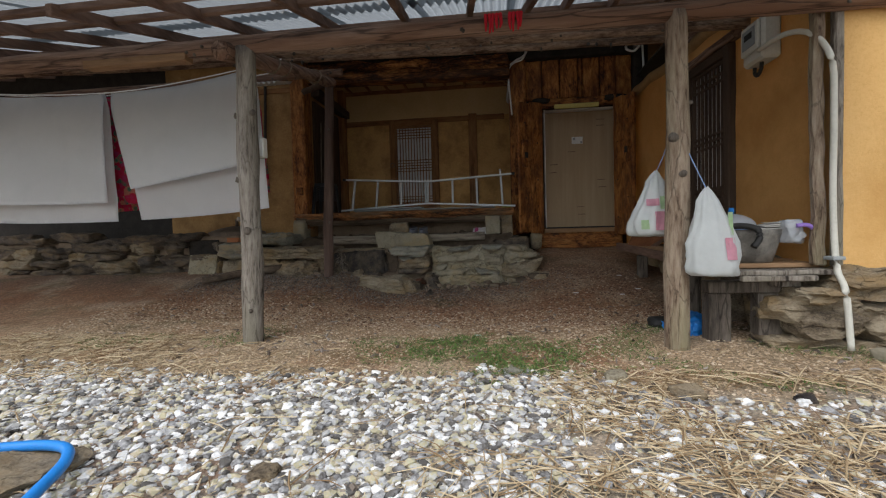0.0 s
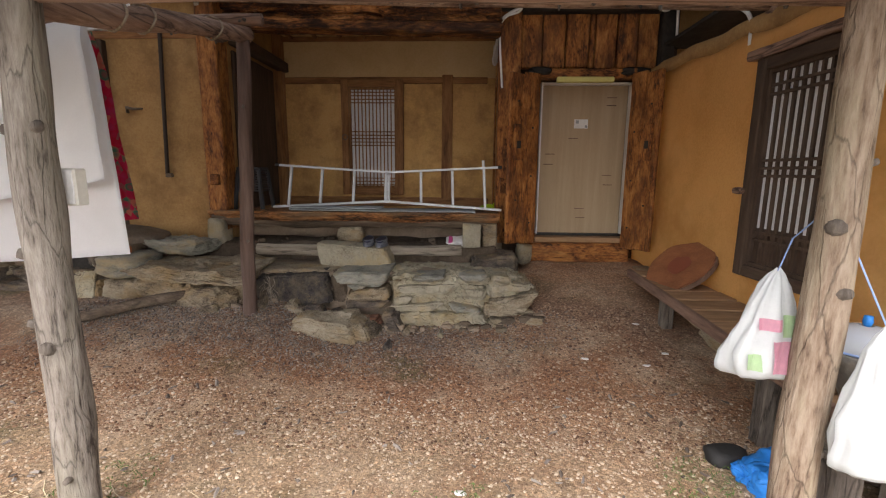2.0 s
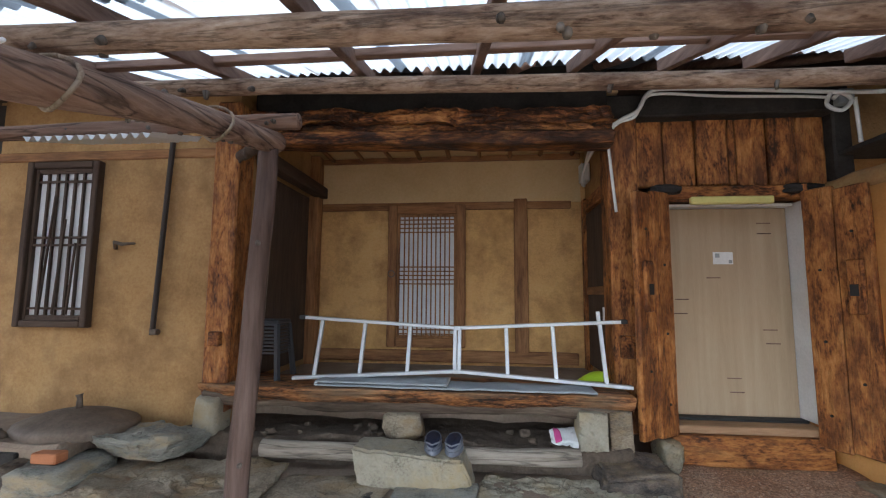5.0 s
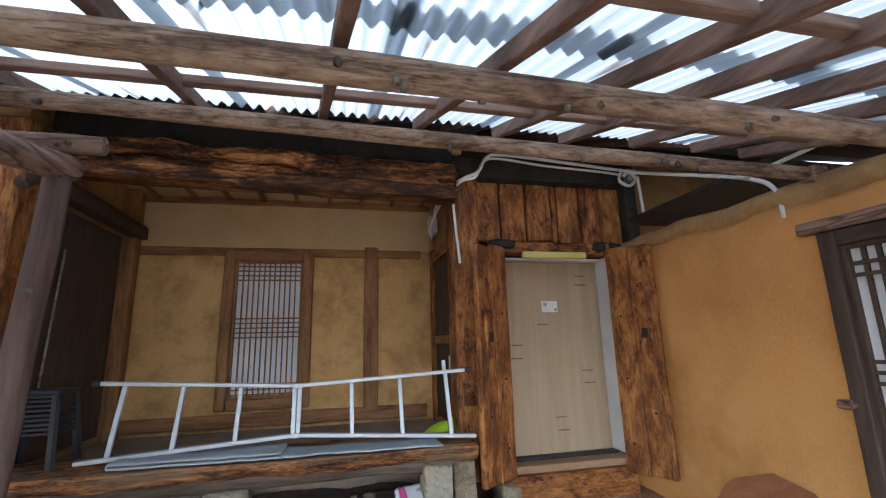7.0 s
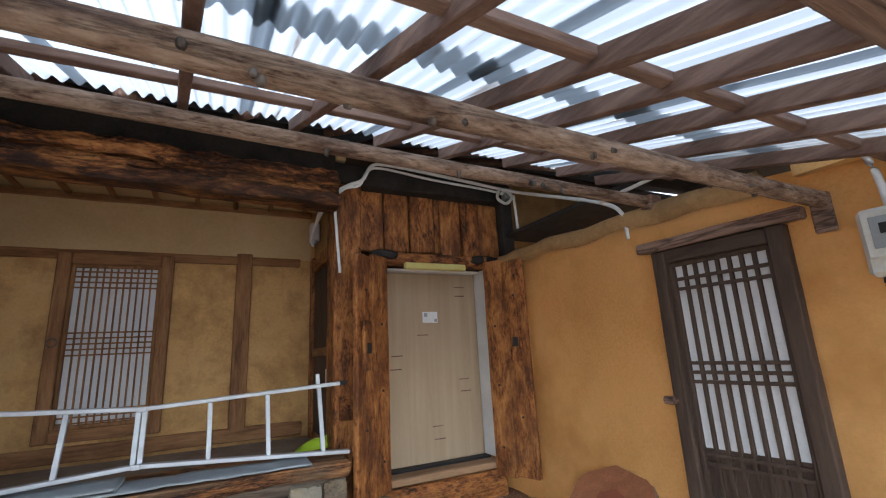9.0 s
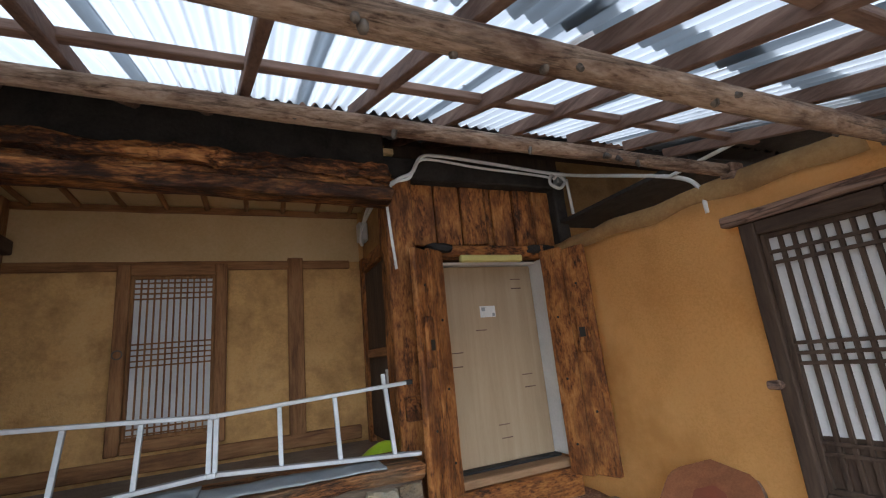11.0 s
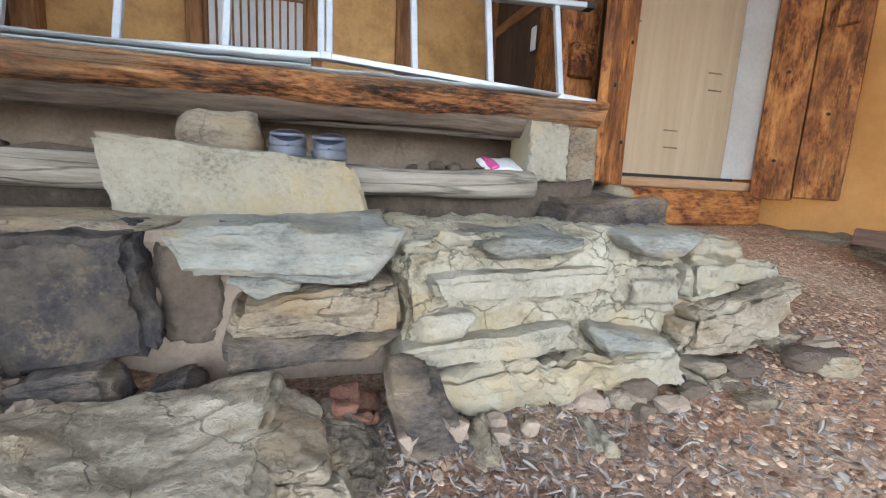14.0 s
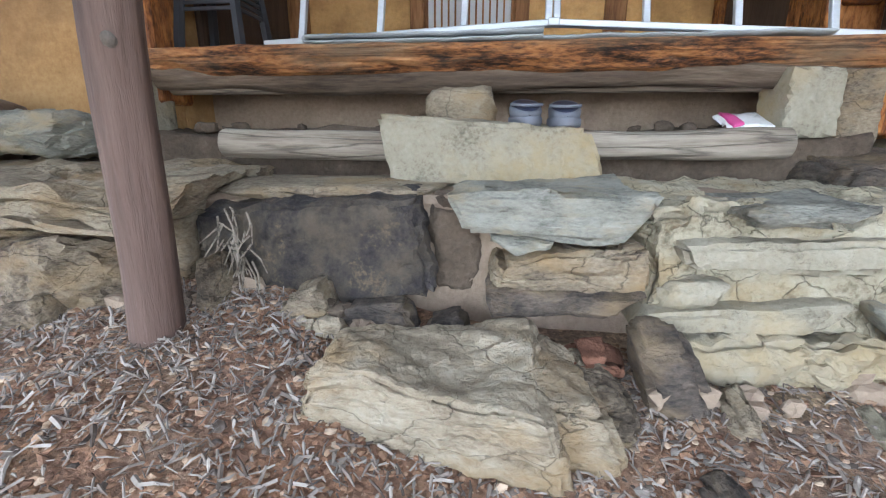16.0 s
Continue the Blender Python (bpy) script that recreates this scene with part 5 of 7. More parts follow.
solid("earth_bank", hewn(-1.80, -1.34, 6.50, 6.98, 0.30, 0.66, 62.0, top=(0.25, -0.05), foot=(-0.05, 0.05), front=(0.20, 0.0), cell=0.02, rough=0.05, soft=0.45), M["mud"], "bank of grey-brown earth against the dark block", "earth", "structure", True)
for i_, (x, y, w, h, mt) in enumerate(((-1.66, 6.82, 0.10, 0.06, "stone"), (-1.42, 6.84, 0.15, 0.07, "stone_soot"), (-1.18, 6.88, 0.10, 0.06, "stone_soot"), (-1.98, 6.76, 0.05, 0.15, "stone"), (-2.52, 6.60, 0.13, 0.06, "stone"), (-0.28, 6.62, 0.06, 0.06, "stone"), (0.10, 6.60, 0.05, 0.05, "stone_pale"), (-0.44, 6.30, 0.06, 0.05, "stone_soot"))):
    z = ground_z(x, y) + (0.02 if -1.8 < x < -1.1 else 0.0)
    solid("bank_stone", hewn(x - w, x + w, y - 0.09, y + 0.09, z - 0.05, z + h, 63.0 + i_, top=(0.03, -0.04), crown=(-0.02, 0.02), rough=0.02, soft=0.2), M[mt], "broken stone lying at the terrace foot", "stone", "", True, "stones at the terrace foot")

tuft = thing("dry_weed_tuft", (-1.94, 6.84, 0.70), "tuft of dry grey weeds caught beside the slim post", "weeds")
trng = random.Random(12)
for k in range(34):
    x, z = -1.98 + trng.uniform(-0.03, 0.10), trng.uniform(0.82, 1.04)
    way = Vector((trng.uniform(-0.05, 0.10), trng.uniform(-0.10, -0.02), trng.uniform(-0.16, -0.03)))
    p = Vector((x, 6.86, z))
    part("stalk", tube([p, p + way * 0.5 + Vector((0.015, -0.01, 0.01)), p + way], [0.004, 0.0035, 0.002], 4), M["log_pale"], tuft)

hearth = thing("hearth_wall", (-7.4, 7.0, 0.5), "dry-laid stone wall of the outdoor hearth", "stone wall", kind="structure")
z = 0.60
row = 0
while z < 1.34:
    x = -10.9 + 0.2 * (row % 2)
    while x < -4.1:
        w = rng.uniform(0.22, 0.85)
        h = rng.uniform(0.09, 0.24)
        if not (-4.75 < x + w / 2 < -4.15 and 0.9 < z < 1.3):
            zz = z + rng.uniform(-0.04, 0.04)
            part("stone", rock(x, min(x + w * 1.04, -4.05), 6.93 + rng.uniform(-0.10, 0.08), 7.3, zz, min(zz + h, 1.42 if x > -5.6 else 1.55), x * 3 + row, 4, 4, 0.055, 0.05, rng.uniform(-0.3, 0.3)), M[rng.choice(["stone", "stone_soot", "stone_soot"])], hearth, "", True)
        x += w
    z += 0.135
    row += 1
# Flat black plate stands for the dark opening of the hearth.
structure("hearth_mouth", box(-4.75, -4.2, 7.06, 7.12, 0.92, 1.3, 0.01), M["soot"], "black plate filling the mouth of the outdoor hearth", "hearth")

wing_base = thing("wing_footing", (4.8, 3.95, 0.3), "rough layered stone footing under the orange wall", "stone wall", kind="structure")
z = 0.26
row = 0
while z < 0.92:
    x = (2.75 if z < 0.7 else 3.2) + 0.15 * (row % 2)
    while x < 6.6:
        w = rng.uniform(0.22, 0.75)
        h = rng.uniform(0.10, 0.24)
        zz = z + rng.uniform(-0.04, 0.03)
        part("stone", rock(x, x + w * 1.04, 3.84 + rng.uniform(-0.06, 0.09), 4.3, zz, min(zz + h, 0.98), x * 5 + row, 4, 4, 0.055, 0.05, rng.uniform(-0.3, 0.3)), M["stone"], wing_base, "", True)
        x += w
    z += 0.14
    row += 1
for i in range(9):
    y = 4.4 + i * 0.42
    part("stone", rock(2.88 - 0.02 * i + 0.06, 3.4, y, y + 0.42, ground_z(2.8, y) - 0.08, 1.0, i * 2.2, 3, 4, 0.04, 0.06), M["stone"], wing_base, "", True)


# ---- wooden platform ----
maru = thing("wooden_platform", (-1.2, 8.1, 1.3), "thick live-edged plank platform on stone blocks", "platform")
b = box(-3.22, 0.82, 7.74, 8.46, 1.60, 1.73, 0.012)
bmesh.ops.subdivide_edges(b, edges=[e for e in b.edges if e.calc_length() > 1], cuts=70, use_grid_fill=True)
bmesh.ops.subdivide_edges(b, edges=[e for e in b.edges if 0.05 < e.calc_length() < 0.2 and abs(e.verts[0].co.z - e.verts[1].co.z) > 0.05], cuts=4, use_grid_fill=True)
for v in b.verts:
    low = (1.73 - v.co.z) / 0.13
    if v.co.y < 8.0:
        v.co.y += 0.10 * low * low + 0.05 * noise.noise(Vector((v.co.x * 1.2, 0, 0))) + 0.04 * low * noise.noise(Vector((v.co.x * 6, v.co.z * 30, 1))) + 0.3 * max(0, -2.9 - v.co.x)
    v.co.z += -0.015 * low * (0.5 + noise.noise(Vector((v.co.x * 1.6, 4, 0)))) + 0.006 * noise.noise(Vector((v.co.x * 4, v.co.y * 4, 2)))
part("plank", b, M["live_x"], maru)
part("bark_edge", log_between((-3.15, 7.89, 1.595), (0.80, 7.91, 1.59), 0.075, 0.068, 12, 14, 90, 0, 0.55, 0.05), M["bark_x"], maru, "grey-brown bark underside", True)
part("bearer", log_between((-3.0, 7.98, 1.55), (0.72, 7.98, 1.55), 0.05, 0.05, 3, 10, 12), M["log_pale"], maru, "grey log bearer", True)
part("block", rock(0.33, 0.58, 7.72, 8.0, 1.28, 1.60, 3, 4, 9, 0.008), M["stone_pale"], maru, "squared pale block", True)
part("block", rock(0.60, 0.80, 7.78, 8.1, 1.25, 1.60, 7, 4, 9, 0.008), M["stone"], maru, "squared block", True)
part("block", rock(-1.38, -1.02, 7.72, 8.05, 1.28, 1.53, 5, 3, 4, 0.03), M["stone"], maru, "rough stone block", True)
part("block", rock(-3.18, -2.94, 7.72, 8.0, 1.26, 1.62, 9, 3, 7, 0.02), M["stone_pale"], maru, "pale stone block", True)

for i in range(22):
    x, y, r = rng.uniform(-2.9, 0.3), rng.uniform(7.76, 8.1), rng.uniform(0.012, 0.05)
    solid("clod", rock(x - r, x + r, y - r * 0.7, y + r * 0.7, 1.285, 1.30 + r, 200.0 + i, 2, 3.5, 0.03), M["earth_dark"], "clod of earth lying under the platform", "clod", "", True, "clods under the platform")
solid("edge_log", log_between((-2.42, 7.62, 1.235), (0.32, 7.66, 1.25), 0.075, 0.068, 6.1, 14, 20), M["log_pale"], "pale grey log lying along the terrace step", "log", "", True)
solid("step_block", hewn(-1.53, -0.57, 7.28, 7.64, 1.05, 1.36, 31.0, top=(0.0, -0.06), foot=(0.055, 0.03), crown=(0.015, -0.04), front=(0.03, 0.0), rough=0.016, soft=0.09), M["stone_pale"], "large squared pale stepping block below the platform", "stone", "", True)


def ladder():
    l = thing("folding_ladder", (-0.73, 8.05, 1.73), "aluminium folding ladder lying on its edge", "ladder")
    tl, tm, tr = Vector((-2.28, 8.08, 2.355)), Vector((-0.73, 8.12, 2.265)), Vector((0.83, 8.10, 2.345))
    bl, bm_, br = Vector((-2.33, 7.99, 1.775)), Vector((-0.73, 8.05, 1.865)), Vector((0.86, 7.99, 1.765))

    def bar(a, c, w, h, name, mat="aluminium", label="", par=None):
        q = bmesh.new()
        d = (c - a).normalized()
        s = d.cross(Vector((0, 1, 0)))
        s = s.normalized() if s.length > 0.01 else Vector((1, 0, 0))
        o = Vector((0, 1, 0))
        vs = []
        for p in (a, c):
            for i, j in ((-1, -1), (1, -1), (1, 1), (-1, 1)):
                vs.append(q.verts.new(p + s * i * w / 2 + o * j * h / 2))
        q.faces.new(vs[0:4][::-1])
        q.faces.new(vs[4:8])
        for k in range(4):
            q.faces.new((vs[k], vs[(k + 1) % 4], vs[4 + (k + 1) % 4], vs[4 + k]))
        bmesh.ops.bevel(q, geom=q.edges[:], offset=0.004, segments=1, affect="EDGES")
        return part(name, q, M[mat], par or l, label)
    for a, c in ((tl, tm), (tm, tr), (bl, bm_), (bm_, br)):
        bar(a, c, 0.032, 0.066, "side_rail")
    for f in (0.13, 0.41, 0.70, 0.985):
        bar(tl.lerp(tm, f), bl.lerp(bm_, f), 0.036, 0.034, "rung")
    for f in (0.012, 0.30, 0.58, 0.86):
        bar(tm.lerp(tr, f), bm_.lerp(br, f), 0.036, 0.034, "rung")
    bar(tl + Vector((-0.03, 0, 0)), tl + Vector((0.03, 0, -0.002)), 0.04, 0.072, "foot_cap", "black", "black rubber foot")
    bar(tr + Vector((-0.03, 0, 0)), tr + Vector((0.03, 0, 0.002)), 0.04, 0.072, "foot_cap", "black", "black rubber foot")
    bar(Vector((0.61, 8.11, 2.30)), Vector((0.60, 8.11, 2.44)), 0.036, 0.03, "lock_bar")
    bar(tm + Vector((0, -0.04, -0.02)), tm + Vector((0, -0.04, 0.02)), 0.06, 0.012, "hinge", "aluminium", "round hinge plate")
    bar(bm_ + Vector((0, -0.04, -0.02)), bm_ + Vector((0, -0.04, 0.02)), 0.06, 0.012, "hinge", "aluminium", "round hinge plate")


ladder()


def folded_mat(x0, x1, y0, y1, z, layers, label, skew, seed):
    """A quilted mat folded on itself: one padded sheet that turns round at each end."""
    e = thing("folded_mat", ((x0 + x1) / 2, (y0 + y1) / 2, z), label, "mat", "grey mats")
    t = 0.026
    line = []
    for k in range(layers):
        zz = z + t * (k + 0.5) * 1.15
        run = [(x0 + (x1 - x0) * i / 30, zz) for i in range(31)]
        line += run if k % 2 else run[::-1]
        if k < layers - 1:
            end = line[-1][0]
            way = -1 if k % 2 == 0 else 1
            line += [(end + way * t * 0.55 * math.sin(a), zz + t * 0.575 * (1 - math.cos(a))) for a in (0.6, 1.2, 1.9, 2.5)]
    b = bmesh.new()
    rings = []
    for i, (x, zz) in enumerate(line):
        p, q = line[max(0, i - 1)], line[min(len(line) - 1, i + 1)]
        d = Vector((q[0] - p[0], 0, q[1] - p[1])).normalized()
        n_ = Vector((-d.z, 0, d.x)) * t * 0.48
        ring = []
        for side in (1, -1):
            for j in range(13):
                f = j / 12 if side == 1 else 1 - j / 12
                y = y0 + (y1 - y0) * f + skew * (x - x0) + 0.012 * noise.noise(Vector((x * 4, seed, zz * 20)))
                pinch = 1 - 0.75 * (abs(2 * f - 1) ** 10)
                c = Vector((x, y, zz + 0.010 * noise.noise(Vector((x * 5, y * 5, seed)))))
                ring.append(b.verts.new(c + n_ * side * pinch * (1 + 0.25 * math.sin(x * 70) * math.sin(y * 70))))
        rings.append(ring)
    for r0, r1 in zip(rings, rings[1:]):
        for k in range(26):
            b.faces.new((r0[k], r0[(k + 1) % 26], r1[(k + 1) % 26], r1[k]))
    b.faces.new(rings[0][::-1])
    b.faces.new(rings[-1])
    bmesh.ops.recalc_face_normals(b, faces=b.faces[:])
    part("padding", b, M["mat"], e, "", True)


folded_mat(-2.02, -0.80, 7.79, 8.2, 1.735, 2, "grey quilted mat folded once on the platform", -0.03, 1.0)
folded_mat(-0.84, 0.50, 7.77, 8.15, 1.735, 1, "grey quilted mat spread under the ladder", -0.02, 2.0)


def stool():
    s = thing("plastic_stool", (-2.72, 8.25, 1.73), "black plastic stool with a woven-pattern side", "stool")
    b = bmesh.new()
    x0, x1, y0, y1, z0, z1 = -2.92, -2.52, 8.05, 8.42, 1.73, 2.32
    part("seat", box(x0 + 0.03, x1 - 0.03, y0 + 0.03, y1 - 0.03, z1 - 0.04, z1, 0.012), M["stool"], s)
    for sx in (0, 1):
        for sy in (0, 1):
            q = tube([((x0, x1)[sx], (y0, y1)[sy], z0), ((x0 + 0.05, x1 - 0.05)[sx], (y0 + 0.05, y1 - 0.05)[sy], z1 - 0.04)], [0.034, 0.03], 6)
            part("leg", q, M["stool"], s)
    for k in range(9):
        z = 1.98 + 0.035 * k
        f = (z - z0) / (z1 - z0) * 0.05
        part("weave_strip", box(x0 + f, x1 - f, y0 + f - 0.006, y0 + f + 0.006, z, z + 0.022, 0.003), M["stool"], s)
        part("weave_strip", box(x1 - f - 0.006, x1 - f + 0.006, y0 + f, y1 - f, z, z + 0.022, 0.003), M["stool"], s)


stool()


def clog(x, y, z, turn):
    c = thing("clog", (x, y, z), "grey-blue foam clog with a navy lining on the step block", "shoe", "pair of clogs")
    m = Matrix.Translation((x, y, z)) @ Matrix.Rotation(turn, 4, "Z")

    def outline(k, w, s):
        out = []
        for i in range(24):
            a = 2 * math.pi * i / 24
            px = 1.32 * math.cos(a) * w * (1 + 0.14 * math.sin(a))
            py = 1.0 * math.sin(a) * s
            out.append((px, py))
        return out

    def loft(levels, cap):
        q = bmesh.new()
        rings = [[q.verts.new(m @ Vector((px, py + sh, zz + (0.26 * py if zz > 0.045 else 0)))) for px, py in outline(0, w, s)] for w, s, zz, sh in levels]
        for a, c2 in zip(rings, rings[1:]):
            for i in range(24):
                q.faces.new((a[i], a[(i + 1) % 24], c2[(i + 1) % 24], c2[i]))
        q.faces.new(rings[0][::-1])
        if cap:
            q.faces.new(rings[-1])
        return q
    part("sole", loft([(0.052, 0.142, 0.0, 0), (0.056, 0.148, 0.01, 0), (0.056, 0.148, 0.034, 0), (0.052, 0.142, 0.04, 0)], True), M["clog_grey"], c, "grey foam sole", True)
    part("upper", loft([(0.050, 0.138, 0.038, 0), (0.054, 0.140, 0.07, 0), (0.050, 0.130, 0.085, 0), (0.046, 0.122, 0.090, -0.006), (0.042, 0.110, 0.084, -0.014)], False), M["clog_grey"], c, "grey-blue foam upper", True)
    part("lining", loft([(0.042, 0.112, 0.046, -0.014), (0.043, 0.114, 0.055, -0.014), (0.044, 0.116, 0.088, -0.012)], True), M["clog_navy"], c, "dark navy lining", True)
    strap = tube([m @ Vector(p) for p in ((-0.062, 0.02, 0.095), (-0.060, -0.07, 0.088), (0, -0.135, 0.082), (0.060, -0.07, 0.088), (0.062, 0.02, 0.095))], 0.007, 6)
    part("strap", strap, M["clog_grey"], c, "grey heel strap", True)


M["clog_grey"] = plain("grey_foam", (0.13, 0.14, 0.165), 0.7)
M["clog_navy"] = plain("navy_foam", (0.025, 0.03, 0.06), 0.6)
clog(-0.885, 7.48, 1.325, 0.05)
clog(-0.715, 7.48, 1.32, -0.08)

pk = thing("parcel_bag", (0.17, 7.70, 1.31), "white plastic parcel bag with a pink print", "bag")
b = rock(0.12, 0.47, 7.78, 8.0, 1.29, 1.335, 77, 4, 4, 0.03)
for v in b.verts:
    v.co.z += 0.35 * (v.co.y - 7.78)
part("bag", b, M["white"], pk, "", True)
q = rock(0.14, 0.20, 7.79, 7.96, 1.312, 1.339, 78, 3, 4, 0.006)
for v in q.verts:
    v.co.z += 0.35 * (v.co.y - 7.78)
part("print_bar", q, plain("magenta_print", (0.55, 0.08, 0.25)), pk, "pink printed patch", True)

lime = thing("lime_dustpan", (0.66, 8.62, 1.62), "lime green plastic dustpan lying on the floor", "dustpan")
b = bmesh.new()
bmesh.ops.create_icosphere(b, subdivisions=3, radius=1)
for v in b.verts:
    v.co = Vector((0.65 + 0.21 * v.co.x, 8.62 + 0.13 * v.co.y, 1.625 + max(0.0, v.co.z) * (0.17 + 0.07 * v.co.x)))
part("pan", b, M["lime"], lime, "", True)
part("handle", tube([(0.78, 8.62, 1.76), (0.84, 8.62, 1.85), (0.86, 8.62, 1.90)], [0.03, 0.022, 0.018], 8), M["lime"], lime, "", True)

cd = thing("cauldron_lid", (-4.15, 7.52, 1.36), "rusty cast-iron cauldron lid set in the hearth", "cauldron")
b = bmesh.new()
prof = [(0.50, 1.34), (0.52, 1.40), (0.50, 1.43), (0.44, 1.455), (0.30, 1.50), (0.12, 1.535), (0.02, 1.54)]
rings = [[b.verts.new((-4.15 + rr * math.cos(2 * math.pi * k / 36), 7.55 + 0.8 * rr * math.sin(2 * math.pi * k / 36), zz)) for k in range(36)] for rr, zz in prof]
for r0, r1 in zip(rings, rings[1:]):
    for k in range(36):
        b.faces.new((r0[k], r0[(k + 1) % 36], r1[(k + 1) % 36], r1[k]))
b.faces.new(rings[-1])
part("lid", b, M["iron"], cd, "", True)
part("handle", tube([(-4.15, 7.55, 1.53), (-4.15, 7.55, 1.62), (-4.16, 7.55, 1.66)], [0.03, 0.022, 0.032], 8), M["iron"], cd, "", True)

solid("leaning_board", (lambda q: (bmesh.ops.rotate(q, verts=q.verts, cent=(-4.3, 6.85, 0.72), matrix=Matrix.Rotation(-0.25, 3, "X")), q)[1])(box(-4.62, -4.12, 6.83, 6.86, 0.70, 1.06, 0.006)), M["mortar"], "pale flat tile leaning on the hearth wall", "tile")
solid("loose_brick", box(-4.0, -3.78, 7.0, 7.12, 1.25, 1.33, 0.01), plain("orange_brick", (0.42, 0.17, 0.08), 0.9), "orange brick lying on the hearth stones", "brick")
solid("root_branch", log_between((-3.85, 6.15, 0.70), (-2.9, 6.72, 0.80), 0.05, 0.065, 4.4, 10, 12, 0, 0.3, 0.06), M["bark_x"], "gnarled grey branch lying on the earth", "branch", "", True)

bar_ = thing("iron_bar", (-3.75, 7.9, 2.15), "long rusty iron bar standing against the wing wall", "bar")
part("rod", tube([(-3.77, 7.90, 2.17), (-3.69, 7.90, 4.18)], 0.026, 8), plain("dark_iron", (0.05, 0.04, 0.035), 0.6, 0.3), bar_)
part("foot", tube([(-3.77, 7.89, 2.2), (-3.69, 7.88, 2.2)], 0.03, 8), M["iron"], bar_)
solid("wall_hook", tube([(-4.26, 7.92, 3.04), (-4.24, 7.88, 3.1), (-4.15, 7.87, 3.08), (-4.03, 7.9, 3.09)], [0.02, 0.022, 0.018, 0.012], 7, 0.3), M["iron"], "rusty iron hook in the wing wall", "hook", "", True)


# ---- bench by the orange wall ----
def bench():
    e = thing("wall_bench", (2.75, 5.8, 0.5), "worn wooden plank bench along the orange wall", "bench")
    n = 11
    for i in range(n):
        y0 = 4.12 + i * 0.30
        zt = 0.985 + 0.03 * i * 0.3
        part("plank", box(2.46, WX(y0 + 0.15) - 0.02, y0 + 0.004, y0 + 0.296, zt - 0.04, zt + 0.004 * math.sin(i * 2), 0.006), M["bench"], e)
    b = box(2.42, 2.47, 4.12, 7.44, 0, 0.10, 0.008)
    for v in b.verts:
        v.co.z += 0.89 + 0.03 * (v.co.y - 4.12)
    part("edge_rail", b, M["beam_y"], e)
    for y in (4.95, 6.6):
        part("leg", box(2.5, 2.62, y - 0.06, y + 0.06, ground_z(2.55, y) - 0.03, 0.93, 0.01), M["grey_timber"], e)
    # front: two grey boards carried by stub legs
    part("front_board", box(2.06, 3.22, 3.90, 4.10, 0.905, 0.945, 0.008, None, 0.006, 5), M["post_grey"], e, "grey weathered board")
    part("front_board", box(2.50, 3.05, 3.86, 3.93, 0.86, 0.905, 0.008, None, 0.004, 4), M["post_grey"], e, "grey weathered board")
    part("cross_piece", box(2.34, 2.98, 4.08, 4.24, 0.74, 0.84, 0.01), M["grey_timber"], e)
    part("square_block", box(2.80, 3.0, 3.98, 4.2, 0.80, 0.90, 0.01), M["post_grey"], e)
    for x in (2.44, 2.84):
        part("leg", box(x - 0.09, x + 0.09, 4.10, 4.26, ground_z(x, 4.2) - 0.03, 0.74, 0.015, None, 0.006, 3), M["grey_timber"], e)


bench()


def wood_round():
    e = thing("wood_round", (2.86, 6.8, 1.07), "reddish round wooden slice leaning on the orange wall", "wood slice")
    c = Vector((2.80, 6.88, 1.245))
    rot = Vector((-0.62, -0.22, 0.75)).to_track_quat("Z", "Y").to_matrix()

    def disc(r, t0, t1, wob):
        q = bmesh.new()
        rings = []
        for rr, t in ((r, t0), (r * 1.0, t1), (r * 0.5, t1), (0.02, t1)):
            ring = []
            for k in range(40):
                a = 2 * math.pi * k / 40
                rad = rr * (1 + wob * noise.noise(Vector((math.cos(a) * 1.5, math.sin(a) * 1.5, 3))))
                ring.append(q.verts.new(c + rot @ Vector((rad * math.cos(a), rad * math.sin(a), t))))
            rings.append(ring)
        for a, b2 in zip(rings, rings[1:]):
            for k in range(40):
                q.faces.new((a[k], a[(k + 1) % 40], b2[(k + 1) % 40], b2[k]))
        q.faces.new(rings[-1])
        q.faces.new(rings[0][::-1])
        bmesh.ops.recalc_face_normals(q, faces=q.faces[:])
        return q
    part("slice", disc(0.37, -0.03, 0.03, 0.12), M["round"], e)
    part("bark", disc(0.385, -0.035, 0.012, 0.12), M["beam_z"], e, "dark bark edge")
    part("heartwood", disc(0.13, 0.02, 0.034, 0.2), M["round_mid"], e, "darker red heartwood")


wood_round()


